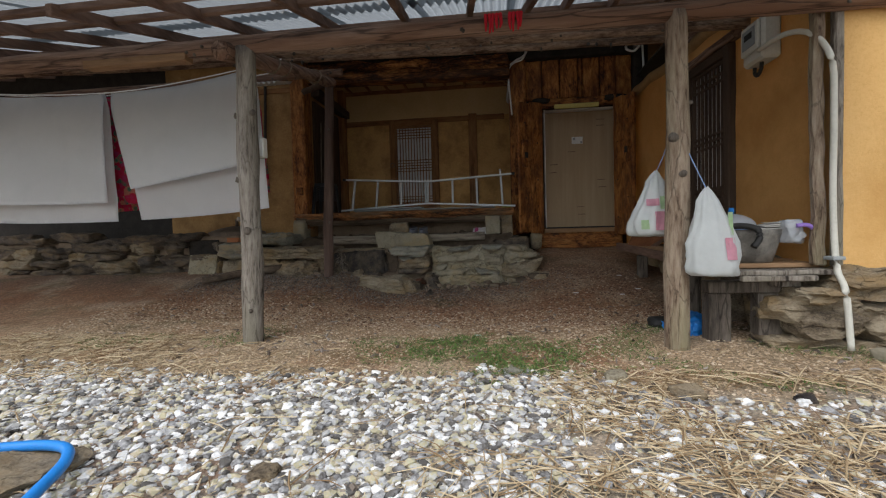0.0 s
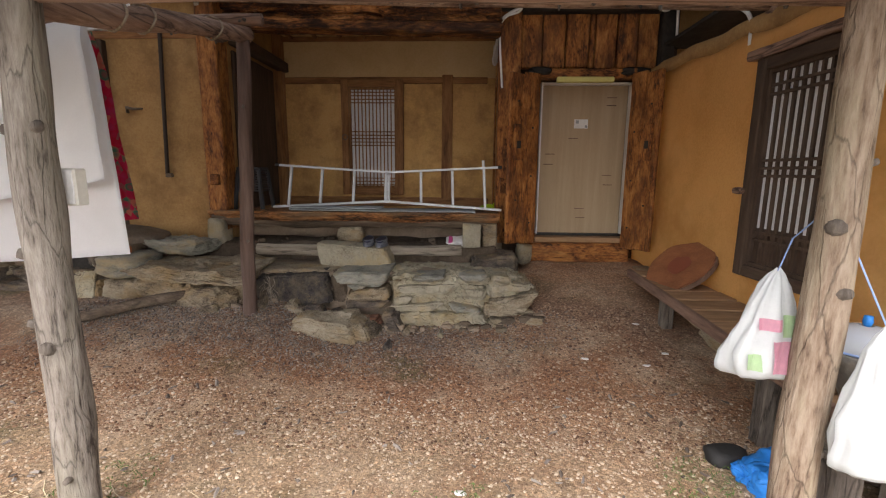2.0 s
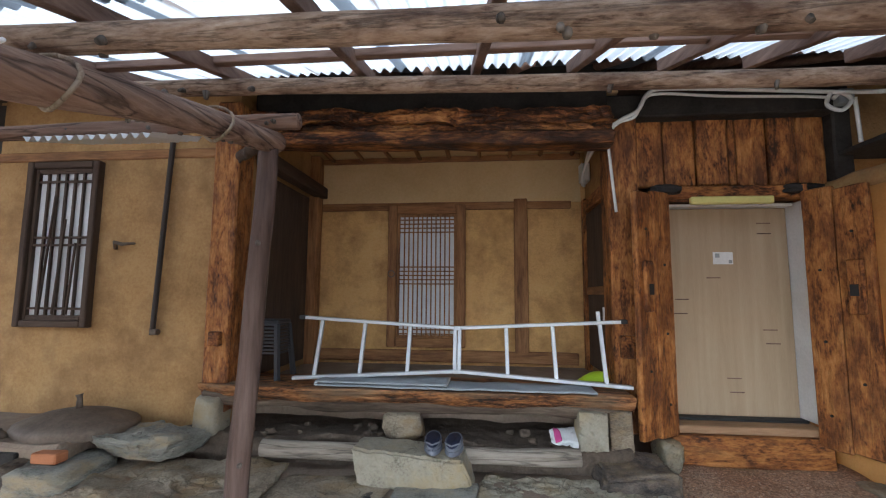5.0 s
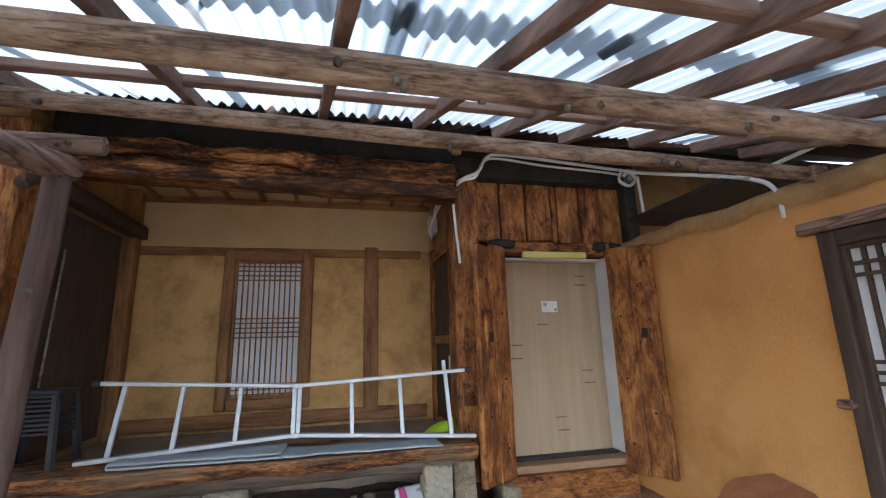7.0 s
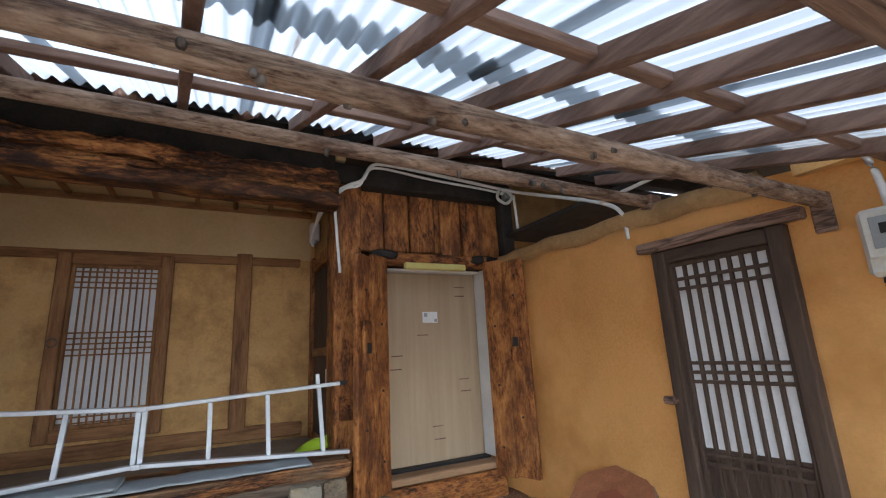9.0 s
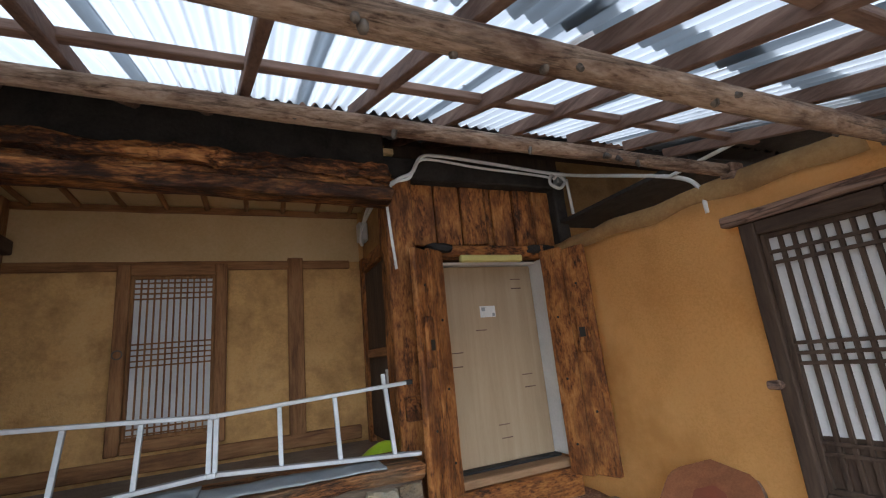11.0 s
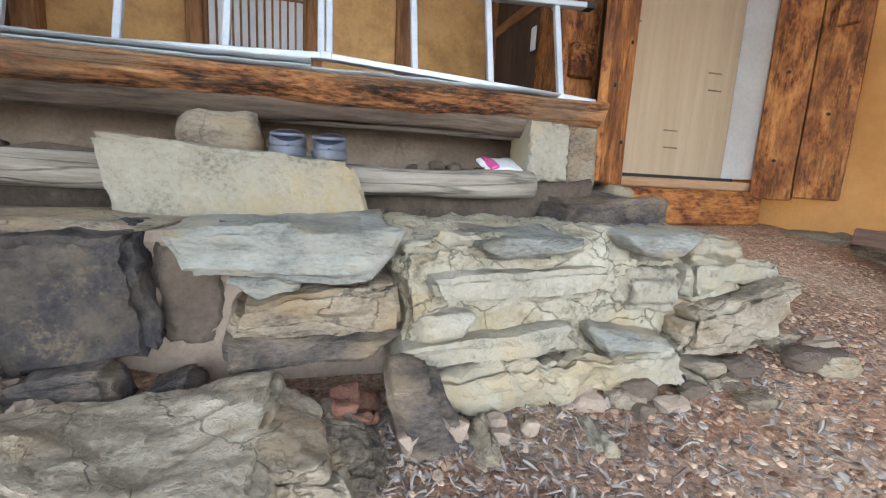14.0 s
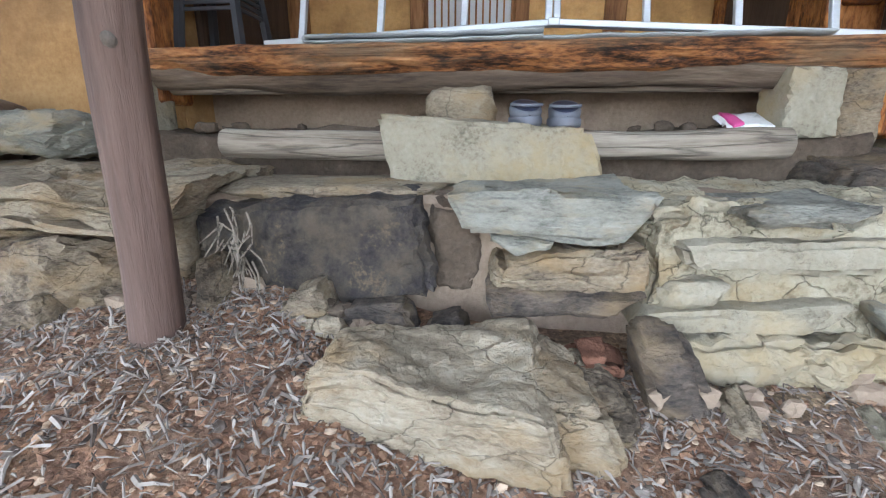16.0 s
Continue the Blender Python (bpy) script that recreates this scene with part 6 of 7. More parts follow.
def tub():
    e = thing("clay_tub", (2.76, 4.32, 0.985), "grey-brown clay tub full of odds and ends", "tub")
    prof = [(0.20, 0.99), (0.235, 1.10), (0.265, 1.22), (0.275, 1.27), (0.255, 1.275), (0.24, 1.2), (0.2, 1.12)]
    b = bmesh.new()
    rings = [[b.verts.new((2.76 + r * math.cos(2 * math.pi * k / 32), 4.34 + r * 0.9 * math.sin(2 * math.pi * k / 32), z)) for k in range(32)] for r, z in prof]
    for a, c in zip(rings, rings[1:]):
        for k in range(32):
            b.faces.new((a[k], a[(k + 1) % 32], c[(k + 1) % 32], c[k]))
    b.faces.new(rings[0][::-1])
    b.faces.new(rings[-1])
    part("tub", b, M["tile_grey"], e, "", True)
    d = thing("plastic_dome", (2.66, 4.4, 1.26), "clear plastic food cover with a blue knob", "food cover")
    b = bmesh.new()
    rings = [[b.verts.new((2.68 + 0.2 * math.cos(t) * math.cos(2 * math.pi * k / 28), 4.42 + 0.2 * math.cos(t) * math.sin(2 * math.pi * k / 28), 1.28 + 0.14 * math.sin(t))) for k in range(28)] for t in [i * 0.155 * 1.0 for i in range(10)]]
    for a, c in zip(rings, rings[1:]):
        for k in range(28):
            b.faces.new((a[k], a[(k + 1) % 28], c[(k + 1) % 28], c[k]))
    part("dome", b, M["clear"], d, "", True)
    part("rim", tube([(2.68 + 0.2 * math.cos(a), 4.42 + 0.2 * math.sin(a), 1.28) for a in [i * 2 * math.pi / 28 for i in range(29)]], 0.008, 6), M["blue_pale"], d, "pale blue rim", True)
    part("knob", tube([(2.68, 4.42, 1.41), (2.68, 4.42, 1.44), (2.68, 4.42, 1.475)], [0.016, 0.026, 0.02], 8), M["blue"], d, "bright blue knob", True)
    h = thing("rubber_handle", (2.62, 4.08, 1.2), "dark curved rubber strap hung over the tub", "strap")
    part("strap", tube(smooth_path([(2.50, 4.2, 1.285), (2.60, 4.12, 1.31), (2.70, 4.05, 1.28), (2.71, 4.03, 1.20), (2.66, 4.02, 1.13)]), 0.026, 8), M["black"], h, "", True)
    for i in range(4):
        q = rock(2.78 + 0.05 * i, 3.02 + 0.03 * i, 4.2, 4.42, 1.27 + 0.016 * i, 1.287 + 0.016 * i, i + 3, 3, 4, 0.012)
        solid("newspaper", q, M["newsprint"], "crumpled grey newspaper lying on the tub", "newspaper", "", True, "newspapers on the tub")
    v = thing("purple_bag", (3.06, 4.18, 1.18), "crumpled clear bag with a purple handle", "bag")
    part("film", rock(2.96, 3.14, 4.1, 4.3, 1.16, 1.34, 31, 4, 2.5, 0.05), M["clear"], v, "", True)
    part("handle", tube(smooth_path([(3.02, 4.08, 1.30), (3.10, 4.06, 1.30), (3.15, 4.07, 1.24), (3.13, 4.07, 1.17)]), 0.018, 7), M["purple"], v, "purple loop handle", True)


def glassy(name, c, mixv):
    m = bpy.data.materials.new(name)
    m.use_nodes = True
    n, l = m.node_tree.nodes, m.node_tree.links
    b = n["Principled BSDF"]
    b.inputs["Base Color"].default_value = (*c, 1)
    b.inputs["Roughness"].default_value = 0.25
    t = n.new("ShaderNodeBsdfTransparent")
    x = n.new("ShaderNodeMixShader")
    x.inputs[0].default_value = mixv
    l.new(b.outputs[0], x.inputs[1])
    l.new(t.outputs[0], x.inputs[2])
    l.new(x.outputs[0], n["Material Output"].inputs[0])
    return m


M["clear"] = glassy("clear_plastic_film", (0.62, 0.68, 0.74), 0.45)
M["blue_pale"] = plain("pale_blue_plastic", (0.25, 0.38, 0.66), 0.4)
M["newsprint"] = plain("grey_newsprint", (0.46, 0.45, 0.42), 0.9)
M["purple"] = plain("purple_plastic", (0.32, 0.20, 0.62), 0.4)
M["pink"] = plain("pink_print", (0.76, 0.40, 0.50), 0.5)
M["green_print"] = plain("green_print", (0.50, 0.68, 0.42), 0.5)
tub()


def bag_film():
    m = surface("white_thin_bag", [(0.2, (0.56, 0.60, 0.61)), (0.8, (0.70, 0.74, 0.75))], 6, 40, rough=0.35, bump=0.25)
    n, l = m.node_tree.nodes, m.node_tree.links
    t = n.new("ShaderNodeBsdfTranslucent")
    t.inputs[0].default_value = (0.8, 0.84, 0.84, 1)
    x = n.new("ShaderNodeMixShader")
    x.inputs[0].default_value = 0.35
    l.new(n["Principled BSDF"].outputs[0], x.inputs[1])
    l.new(t.outputs[0], x.inputs[2])
    l.new(x.outputs[0], n["Material Output"].inputs[0])
    return m


M["bag"] = bag_film()


def hanging_bag(cx, cy, top, bottom, half, depth, label, prints, seed, lean):
    e = thing("plastic_bag", (cx, cy, bottom), label, "bag", "bags on the post")
    b = bmesh.new()
    prof = [(0.05, 0.0), (0.19, 0.06), (0.35, 0.16), (0.50, 0.30), (0.66, 0.46), (0.80, 0.62), (0.93, 0.78), (1.0, 0.90), (0.97, 0.965), (0.84, 1.0), (0.30, 1.005)]
    rings = []
    for w, f in prof:
        z = top + (bottom - top) * f
        ring = []
        for k in range(40):
            a = 2 * math.pi * k / 40
            fold = 1 + 0.16 * (1 - f * 0.75) * math.sin(a * 9 + seed + 3 * f) + 0.30 * noise.noise(Vector((math.cos(a) * 2.3 + seed, math.sin(a) * 2.3, f * 4)))
            ring.append(b.verts.new((cx + lean * f + half * w * fold * math.cos(a), cy + depth * w * fold * math.sin(a), z + 0.02 * noise.noise(Vector((a, f * 4, seed))))))
        rings.append(ring)
    for a, c in zip(rings, rings[1:]):
        for k in range(40):
            b.faces.new((a[k], a[(k + 1) % 40], c[(k + 1) % 40], c[k]))
    b.faces.new(rings[-1])
    body = part("film", b, M["bag"], e, "", True)
    part("tie", tube([(cx, cy, top - 0.01), (cx + (2.1 - cx) * 0.5, cy + 0.05, top + 0.15), (2.1 if cx > 2 else 1.99, 3.92, top + 0.34)], 0.004, 5), M["blue_pale"], e, "thin blue cord")
    for dx, z0, z1, w, mt in prints:
        q = bmesh.new()
        n = 6
        cols = []
        for i in range(n + 1):
            x = cx + lean * 0.7 + dx - w / 2 + w * i / n
            col = []
            for zz in (z0, (z0 + z1) / 2, z1):
                f = (top - zz) / (top - bottom)
                ww = half * lerp_table(f, [(p[1], p[0]) for p in prof])
                u = max(-0.95, min(0.95, (x - cx - lean * f) / ww))
                a = -math.acos(u)
                fold = 1 + 0.16 * (1 - f * 0.75) * math.sin((a + 2 * math.pi) * 9 + seed + 3 * f) + 0.30 * noise.noise(Vector((math.cos(a) * 2.3 + seed, math.sin(a) * 2.3, f * 4)))
                col.append(q.verts.new((x, cy + depth * (ww / half) * fold * math.sin(a) - 0.012, zz)))
            cols.append(col)
        for c0, c1 in zip(cols, cols[1:]):
            for j in range(2):
                q.faces.new((c0[j], c1[j], c1[j + 1], c0[j + 1]))
        bmesh.ops.solidify(q, geom=q.faces[:], thickness=0.003)
        part("print", q, M[mt], body, "faded coloured print")


hanging_bag(2.20, 3.80, 1.62, 0.925, 0.215, 0.11, "bulging white plastic bag tied to the post", ((0.10, 1.05, 1.22, 0.08, "pink"), (0.12, 1.24, 1.42, 0.035, "green_print")), 1.0, 0.06)
hanging_bag(1.93, 4.12, 1.80, 1.24, 0.20, 0.10, "white plastic bag with pink flowers tied behind the post", ((-0.03, 1.50, 1.56, 0.10, "pink"), (0.06, 1.47, 1.58, 0.06, "green_print"), (0.03, 1.29, 1.45, 0.10, "pink"), (-0.10, 1.30, 1.38, 0.06, "green_print")), 2.5, -0.03)

solid("blue_tarp", rock(2.16, 2.52, 4.32, 4.62, ground_z(2.4, 4.5) - 0.02, 0.47, 66, 5, 4, 0.10), M["blue"], "crumpled bright blue tarpaulin under the bench", "tarpaulin", "", True)
solid("old_shoe", rock(2.05, 2.30, 4.62, 4.80, ground_z(2.1, 4.7) - 0.01, ground_z(2.1, 4.7) + 0.09, 67, 3, 2.6, 0.02), M["black"], "old black shoe lying under the bench", "shoe", "", True)


# ---- meter, pipe and cables ----
def meter():
    y0, y1, x1 = 4.58, 4.93, WX(4.8) - 0.002
    e = thing("electric_meter", (x1, 4.8, 2.86), "cream electric meter box on the orange wall", "meter")
    part("case", box(x1 - 0.17, x1, y0, y1, 2.87, 3.26, 0.025), M["cream"], e)
    part("cover", box(x1 - 0.20, x1 - 0.172, y0 + 0.03, y1 - 0.03, 2.97, 3.24, 0.012), M["cream"], e)
    part("dial_window", box(x1 - 0.207, x1 - 0.201, y0 + 0.07, y1 - 0.07, 3.02, 3.2, 0.003), M["mat"], e, "grey glazed dial window")
    part("dial_plate", box(x1 - 0.2095, x1 - 0.2075, y0 + 0.11, y1 - 0.11, 3.1, 3.16, 0.0005), M["black"], e, "dark counter strip")
    part("cable_loop", tube(smooth_path([(x1 - 0.1, 4.72, 2.88), (x1 - 0.11, 4.72, 2.80), (x1 - 0.1, 4.8, 2.77), (x1 - 0.08, 4.88, 2.82), (x1 - 0.08, 4.88, 2.88)]), 0.018, 7), M["black"], e, "black cable loop", True)
    part("feed_pipe", tube(smooth_path([(x1 - 0.06, 4.8, 3.26), (x1 - 0.05, 4.82, 3.5), (x1 - 0.04, 4.9, 3.8)]), 0.02, 8), M["white"], e, "grey feed pipe", True)


meter()
pipe = thing("conduit_pipe", (3.3, 3.98, 0.3), "cream plastic conduit bent down the wall corner", "pipe")
part("pipe", tube(smooth_path([(3.02, 4.62, 2.95), (3.05, 4.3, 2.95), (3.12, 4.08, 2.86), (3.20, 3.97, 2.62), (3.21, 3.95, 2.2), (3.205, 3.95, 1.5), (3.20, 3.90, 0.98), (3.19, 3.79, 0.78), (3.21, 3.76, 0.34)], 8), 0.023, 10), M["cream"], pipe, "", True)
part("clip", box(3.16, 3.25, 3.87, 3.99, 1.02, 1.05, 0.006), M["mat"], pipe, "grey pipe clip")
cp = thing("wall_corner_post", (3.2, 4.1, 0.9), "weathered split timber at the orange wall's corner", "post", kind="structure")
part("plank", box(3.12, 3.205, 4.02, 4.10, 0.96, 4.2, 0.015, None, 0.03, 16), M["post_tan"], cp)
part("plank", box(3.245, 3.315, 3.99, 4.06, 0.96, 4.2, 0.012, None, 0.008, 12), M["post_grey"], cp)


def cable(name, pts, r, label, mat="white"):
    return solid(name, tube(smooth_path(pts, 6), r, 8), M[mat], label, "cable", "", True, "white cables")


cable("power_cable", [(0.84, 8.24, 3.42), (0.80, 8.24, 3.9), (0.79, 8.24, 4.2), (0.88, 8.20, 4.32), (1.04, 8.2, 4.38), (1.13, 8.2, 4.55), (1.3, 8.2, 4.61), (1.9, 8.22, 4.57), (2.6, 8.22, 4.54), (2.85, 8.22, 4.52)], 0.015, "white power cable clipped along the soot-black lintel")
cable("power_cable", [(0.86, 9.62, 4.33), (0.84, 9.3, 4.40), (0.82, 8.7, 4.38), (0.80, 8.3, 4.30), (0.92, 8.19, 4.36), (1.07, 8.19, 4.44), (1.18, 8.19, 4.62), (1.4, 8.19, 4.655), (2.1, 8.2, 4.62), (2.8, 8.2, 4.57), (2.98, 7.9, 4.42), (3.02, 7.2, 4.12), (3.04, 6.72, 3.90), (3.06, 6.55, 3.74), (3.07, 6.53, 3.50)], 0.02, "long white power cable from the lintel to the orange wall")
cable("power_cable", [(0.84, 9.62, 4.12), (0.82, 9.58, 4.02), (0.78, 9.5, 4.06), (0.80, 9.4, 4.22), (0.82, 8.9, 4.32), (0.80, 8.45, 4.28), (0.79, 8.24, 4.2)], 0.018, "short white cable from the junction box")
cable("power_cable", [(2.86, 8.18, 4.56), (2.80, 8.16, 4.42), (2.92, 8.15, 4.36), (3.02, 8.16, 4.46), (2.94, 8.17, 4.54), (2.86, 8.16, 4.48)], 0.02, "coiled loop of white cable beside the junction box")
cable("power_cable", [(3.08, 8.2, 4.5), (3.09, 8.2, 4.3), (3.10, 8.2, 4.06)], 0.018, "white cable end hanging down the soot-black post")
cable("power_cable", [(3.0, 6.75, 3.92), (3.1, 6.2, 3.98), (3.15, 5.6, 4.02), (3.2, 4.9, 4.1)], 0.018, "white cable under the plastic roof")
jb = thing("junction_box", (3.02, 8.25, 4.42), "small grey junction box on the lintel's end", "junction box")
part("case", box(2.95, 3.09, 8.20, 8.30, 4.45, 4.60, 0.012), M["mat"], jb)
jb = thing("junction_box", (0.85, 9.68, 4.08), "small cream junction box at the recess corner", "junction box")
part("case", box(0.79, 0.91, 9.60, 9.76, 4.09, 4.34, 0.012), M["cream"], jb)
part("lid", box(0.805, 0.895, 9.59, 9.598, 4.11, 4.32, 0.002), M["white"], jb)


# ---- washing line ----
def drape(x0, x1, y, top_l, top_r, front_l, front_r, back_l, back_r, thick, mat, name, label, seed, corner=0.0, left_in=0.0, swing=0.0):
    """A thick cover folded over a line, its front half shorter than its back half."""
    e = thing(name, ((x0 + x1) / 2, y, min(back_l, back_r)), label, "quilt", "quilts on the line")
    n, m = 40, 26

    def half(sign, zl, zr, nm):
        b = bmesh.new()
        g = []
        for j in range(m + 1):
            f = j / m
            row = []
            for i in range(n + 1):
                u = i / n
                x = x0 + (x1 - x0) * u + corner * f * (u - 0.2) + left_in * f * (1 - u)
                zt = top_l + (top_r - top_l) * u - 0.05 * math.sin(math.pi * u)
                zb = zl + (zr - zl) * u - 0.02 * math.sin(math.pi * u)
                z = zt + (zb - zt) * f
                bow = 0.05 * math.sin(min(1, f * 5) * math.pi / 2)
                yy = y + swing * f + sign * (bow + 0.025 * f) + 0.022 * noise.noise(Vector((x * 1.3, z * 0.9, seed + sign))) + 0.012 * math.sin(x * 5 + seed) * f
                row.append(b.verts.new((x + 0.012 * noise.noise(Vector((z * 3, seed, 0))), yy, z)))
            g.append(row)
        for r0, r1 in zip(g, g[1:]):
            for i in range(n):
                b.faces.new((r0[i], r0[i + 1], r1[i + 1], r1[i]))
        bmesh.ops.solidify(b, geom=b.faces[:], thickness=thick * sign)
        bmesh.ops.recalc_face_normals(b, faces=b.faces[:])
        part(nm, b, mat, e, "", True)
    half(-1, front_l, front_r, "front_fold")
    half(1, back_l, back_r, "back_fold")
    return e


drape(-3.98, -2.16, 4.85, 3.08, 3.25, 1.93, 2.20, 1.57, 1.66, 0.03, M["cloth"], "white_quilt", "white quilt cover folded over the washing line", 1.0, 0.10, 0.26)
drape(-6.2, -4.05, 4.85, 3.22, 3.08, 1.83, 1.78, 1.61, 1.56, 0.03, M["cloth"], "white_quilt", "white quilt cover hung beside another on the line", 4.0)


def floral():
    m = bpy.data.materials.new("red_floral_fleece")
    m.use_nodes = True
    n, l = m.node_tree.nodes, m.node_tree.links
    tc = n.new("ShaderNodeTexCoord")
    v = n.new("ShaderNodeTexVoronoi")
    v.inputs["Scale"].default_value = 17
    l.new(tc.outputs["Object"], v.inputs["Vector"])
    r = ramp_colours(n, [(0.0, (0.55, 0.06, 0.22)), (0.35, (0.62, 0.02, 0.06)), (0.62, (0.66, 0.03, 0.12)), (0.84, (0.06, 0.24, 0.16)), (0.95, (0.62, 0.22, 0.16))])
    sep = n.new("ShaderNodeSeparateColor")
    l.new(v.outputs["Color"], sep.inputs[0])
    ad = n.new("ShaderNodeMath")
    ad.operation = "MULTIPLY_ADD"
    ad.inputs[1].default_value = 0.9
    l.new(sep.outputs[0], ad.inputs[0])
    mu = n.new("ShaderNodeMath")
    mu.operation = "MULTIPLY"
    mu.inputs[1].default_value = 0.3
    l.new(v.outputs["Distance"], mu.inputs[0])
    l.new(mu.outputs[0], ad.inputs[2])
    l.new(ad.outputs[0], r.inputs[0])
    l.new(r.outputs[0], n["Principled BSDF"].inputs["Base Color"])
    n["Principled BSDF"].inputs["Roughness"].default_value = 0.95
    return m


M["floral"] = floral()
drape(-4.6, -2.24, 5.01, 3.10, 3.21, 1.75, 1.93, 1.68, 1.88, 0.02, M["floral"], "floral_blanket", "bright red floral blanket hung behind the white quilts", 7.0, swing=0.17)
cable("clothes_line", [(-8.0, 4.85, 3.55), (-6.2, 4.85, 3.24), (-4.0, 4.85, 3.09), (-2.16, 4.85, 3.26), (-1.80, 4.8, 3.3)], 0.007, "thin pale rope of the washing line", "cloth")
cable("clothes_line", [(-7.0, 5.01, 3.4), (-4.6, 5.01, 3.12), (-2.24, 5.01, 3.22), (-1.88, 5.01, 3.3)], 0.007, "thin pale rope behind the quilts", "cloth")
for y in (4.75, 5.02, 5.9):
    z = 3.0 + (y - 3.8) * 0.234
    solid("rope_tie", tube([(-1.88 + 0.095 * math.cos(a), y + 0.02 * math.sin(2 * a), z + 0.095 * math.sin(a)) for a in [i * math.pi / 8 for i in range(17)]], 0.009, 6), M["post_tan"], "turn of old rope round the sloping log", "rope", "", True, "rope ties")
ob_ = thing("outlet_box", (-1.67, 4.09, 2.06), "small cream outlet box fixed to the grey post", "outlet box")
part("case", box(-1.72, -1.635, 4.05, 4.13, 2.08, 2.27, 0.008), M["cream"], ob_)
part("lid", box(-1.715, -1.64, 4.04, 4.048, 2.09, 2.26, 0.003), M["white"], ob_)
RED = plain("red_string", (0.55, 0.015, 0.03), 0.8)
rb = thing("red_ribbon", (0.62, 3.86, 2.9), "red string tassels hung from the outer log", "ribbon")
for i in range(9):
    x = 0.50 + 0.03 * i + (0.05 if i > 4 else 0)
    part("strand", tube([(x, 3.85, 3.13), (x + 0.01 * math.sin(i * 2.0), 3.84, 3.05), (x + 0.02 * math.sin(i * 3.1), 3.84, 2.99 + 0.02 * math.sin(i * 5))], [0.016, 0.012, 0.007], 6), RED, rb)
solid("pale_board", box(-3.35, -2.28, 3.88, 4.0, 2.98, 3.05, 0.006), M["bench"], "pale sawn board tied under the outer log", "board")
solid("white_gutter", corrugated(-3.72, -2.72, 6.46, 6.98, -0.455, 3.0), M["white"], "end of a white corrugated sheet under the eave", "sheet", "", True)

# ---- hose and plank in the yard ----
cable_pts = [(-3.2, 1.55, 0.27), (-2.4, 1.80, 0.29), (-1.9, 1.93, 0.30), (-1.66, 1.97, 0.30), (-1.50, 1.90, 0.30), (-1.38, 1.70, 0.29), (-1.3, 1.35, 0.26), (-1.5, 0.9, 0.24)]
solid("garden_hose", tube(smooth_path(cable_pts, 8), 0.026, 10), M["blue"], "bright blue garden hose lying on gravel", "hose", "", True)
solid("yard_stone", rock(-2.3, -1.52, 1.55, 2.02, 0.14, 0.285, 91, 4, 4, 0.04, 0.05), M["stone"], "flat grey-brown stone lying in the gravel", "stone", "", True)


# ---- loose ground cover ----
def scatter(name, count, area, size, mat, label, category, seed, flat=0.6, keep=None):
    """Thousands of small angular stones in one mesh."""
    r = np.random.default_rng(seed)
    ico = bmesh.new()
    bmesh.ops.create_icosphere(ico, subdivisions=1, radius=1)
    base = np.array([v.co[:] for v in ico.verts])
    tri = np.array([[v.index for v in f.verts] for f in ico.faces])
    ico.free()
    V, F = [], []
    k = 0
    for i in range(count):
        x, y = r.uniform(area[0], area[1]), r.uniform(area[2], area[3])
        if keep and not keep(x, y, r.random()):
            continue
        s = size[0] + (size[1] - size[0]) * r.random() ** 2.2
        p = base * (1 + r.uniform(-0.28, 0.28, (len(base), 1)))
        p = p * np.array([s, s * r.uniform(0.6, 1.0), s * flat * r.uniform(0.5, 1.0)])
        a = r.uniform(0, 6.28)
        t = r.uniform(-0.35, 0.35)
        c, d = math.cos(a), math.sin(a)
        q = np.stack([p[:, 0] * c - p[:, 1] * d, p[:, 0] * d + p[:, 1] * c, p[:, 2] + p[:, 0] * t], 1)
        V.append(q + np.array([x, y, ground_z(x, y) + s * flat * 0.25]))
        F.append(tri + k)
        k += len(base)
    me = bpy.data.meshes.new(name)
    me.from_pydata(np.concatenate(V).tolist(), [], np.concatenate(F).tolist())
    me.materials.append(mat)
    return tagged(new(name, me), label, category, kind="stuff")


M["gravel"] = surface("crushed_gravel", [(0.05, (0.10, 0.095, 0.09)), (0.25, (0.27, 0.275, 0.285)), (0.42, (0.44, 0.45, 0.46)), (0.55, (0.42, 0.40, 0.27)), (0.68, (0.50, 0.43, 0.31)), (0.8, (0.58, 0.61, 0.64)), (0.97, (0.78, 0.78, 0.78))], 12, 90, rough=0.85, bump=0.3, vary=1.0, island=True)
M["grit"] = surface("tan_grit", [(0.10, (0.24, 0.17, 0.105)), (0.5, (0.46, 0.355, 0.25)), (0.95, (0.56, 0.47, 0.36))], 12, 90, rough=0.9, bump=0.2, vary=1.0, island=True)
M["red_grit"] = surface("reddish_grit", [(0.08, (0.10, 0.055, 0.035)), (0.45, (0.24, 0.14, 0.085)), (0.75, (0.32, 0.215, 0.14)), (0.97, (0.40, 0.31, 0.225))], 12, 90, rough=0.9, bump=0.2, vary=1.0, island=True)
M["path_grit"] = surface("trodden_path_grit", [(0.10, (0.20, 0.115, 0.07)), (0.5, (0.32, 0.20, 0.125)), (0.95, (0.40, 0.28, 0.19))], 12, 90, rough=0.9, bump=0.2, vary=1.0, island=True)
M["straw"] = surface("dry_straw", [(0.10, (0.20, 0.13, 0.07)), (0.5, (0.38, 0.29, 0.175)), (0.95, (0.56, 0.47, 0.32))], 12, 90, rough=0.9, bump=0, vary=1.0, island=True)
M["leaf"] = surface("dead_leaves", [(0.10, (0.085, 0.066, 0.054)), (0.5, (0.18, 0.15, 0.127)), (0.95, (0.27, 0.24, 0.21))], 12, 90, rough=0.9, bump=0, vary=1.0, island=True)
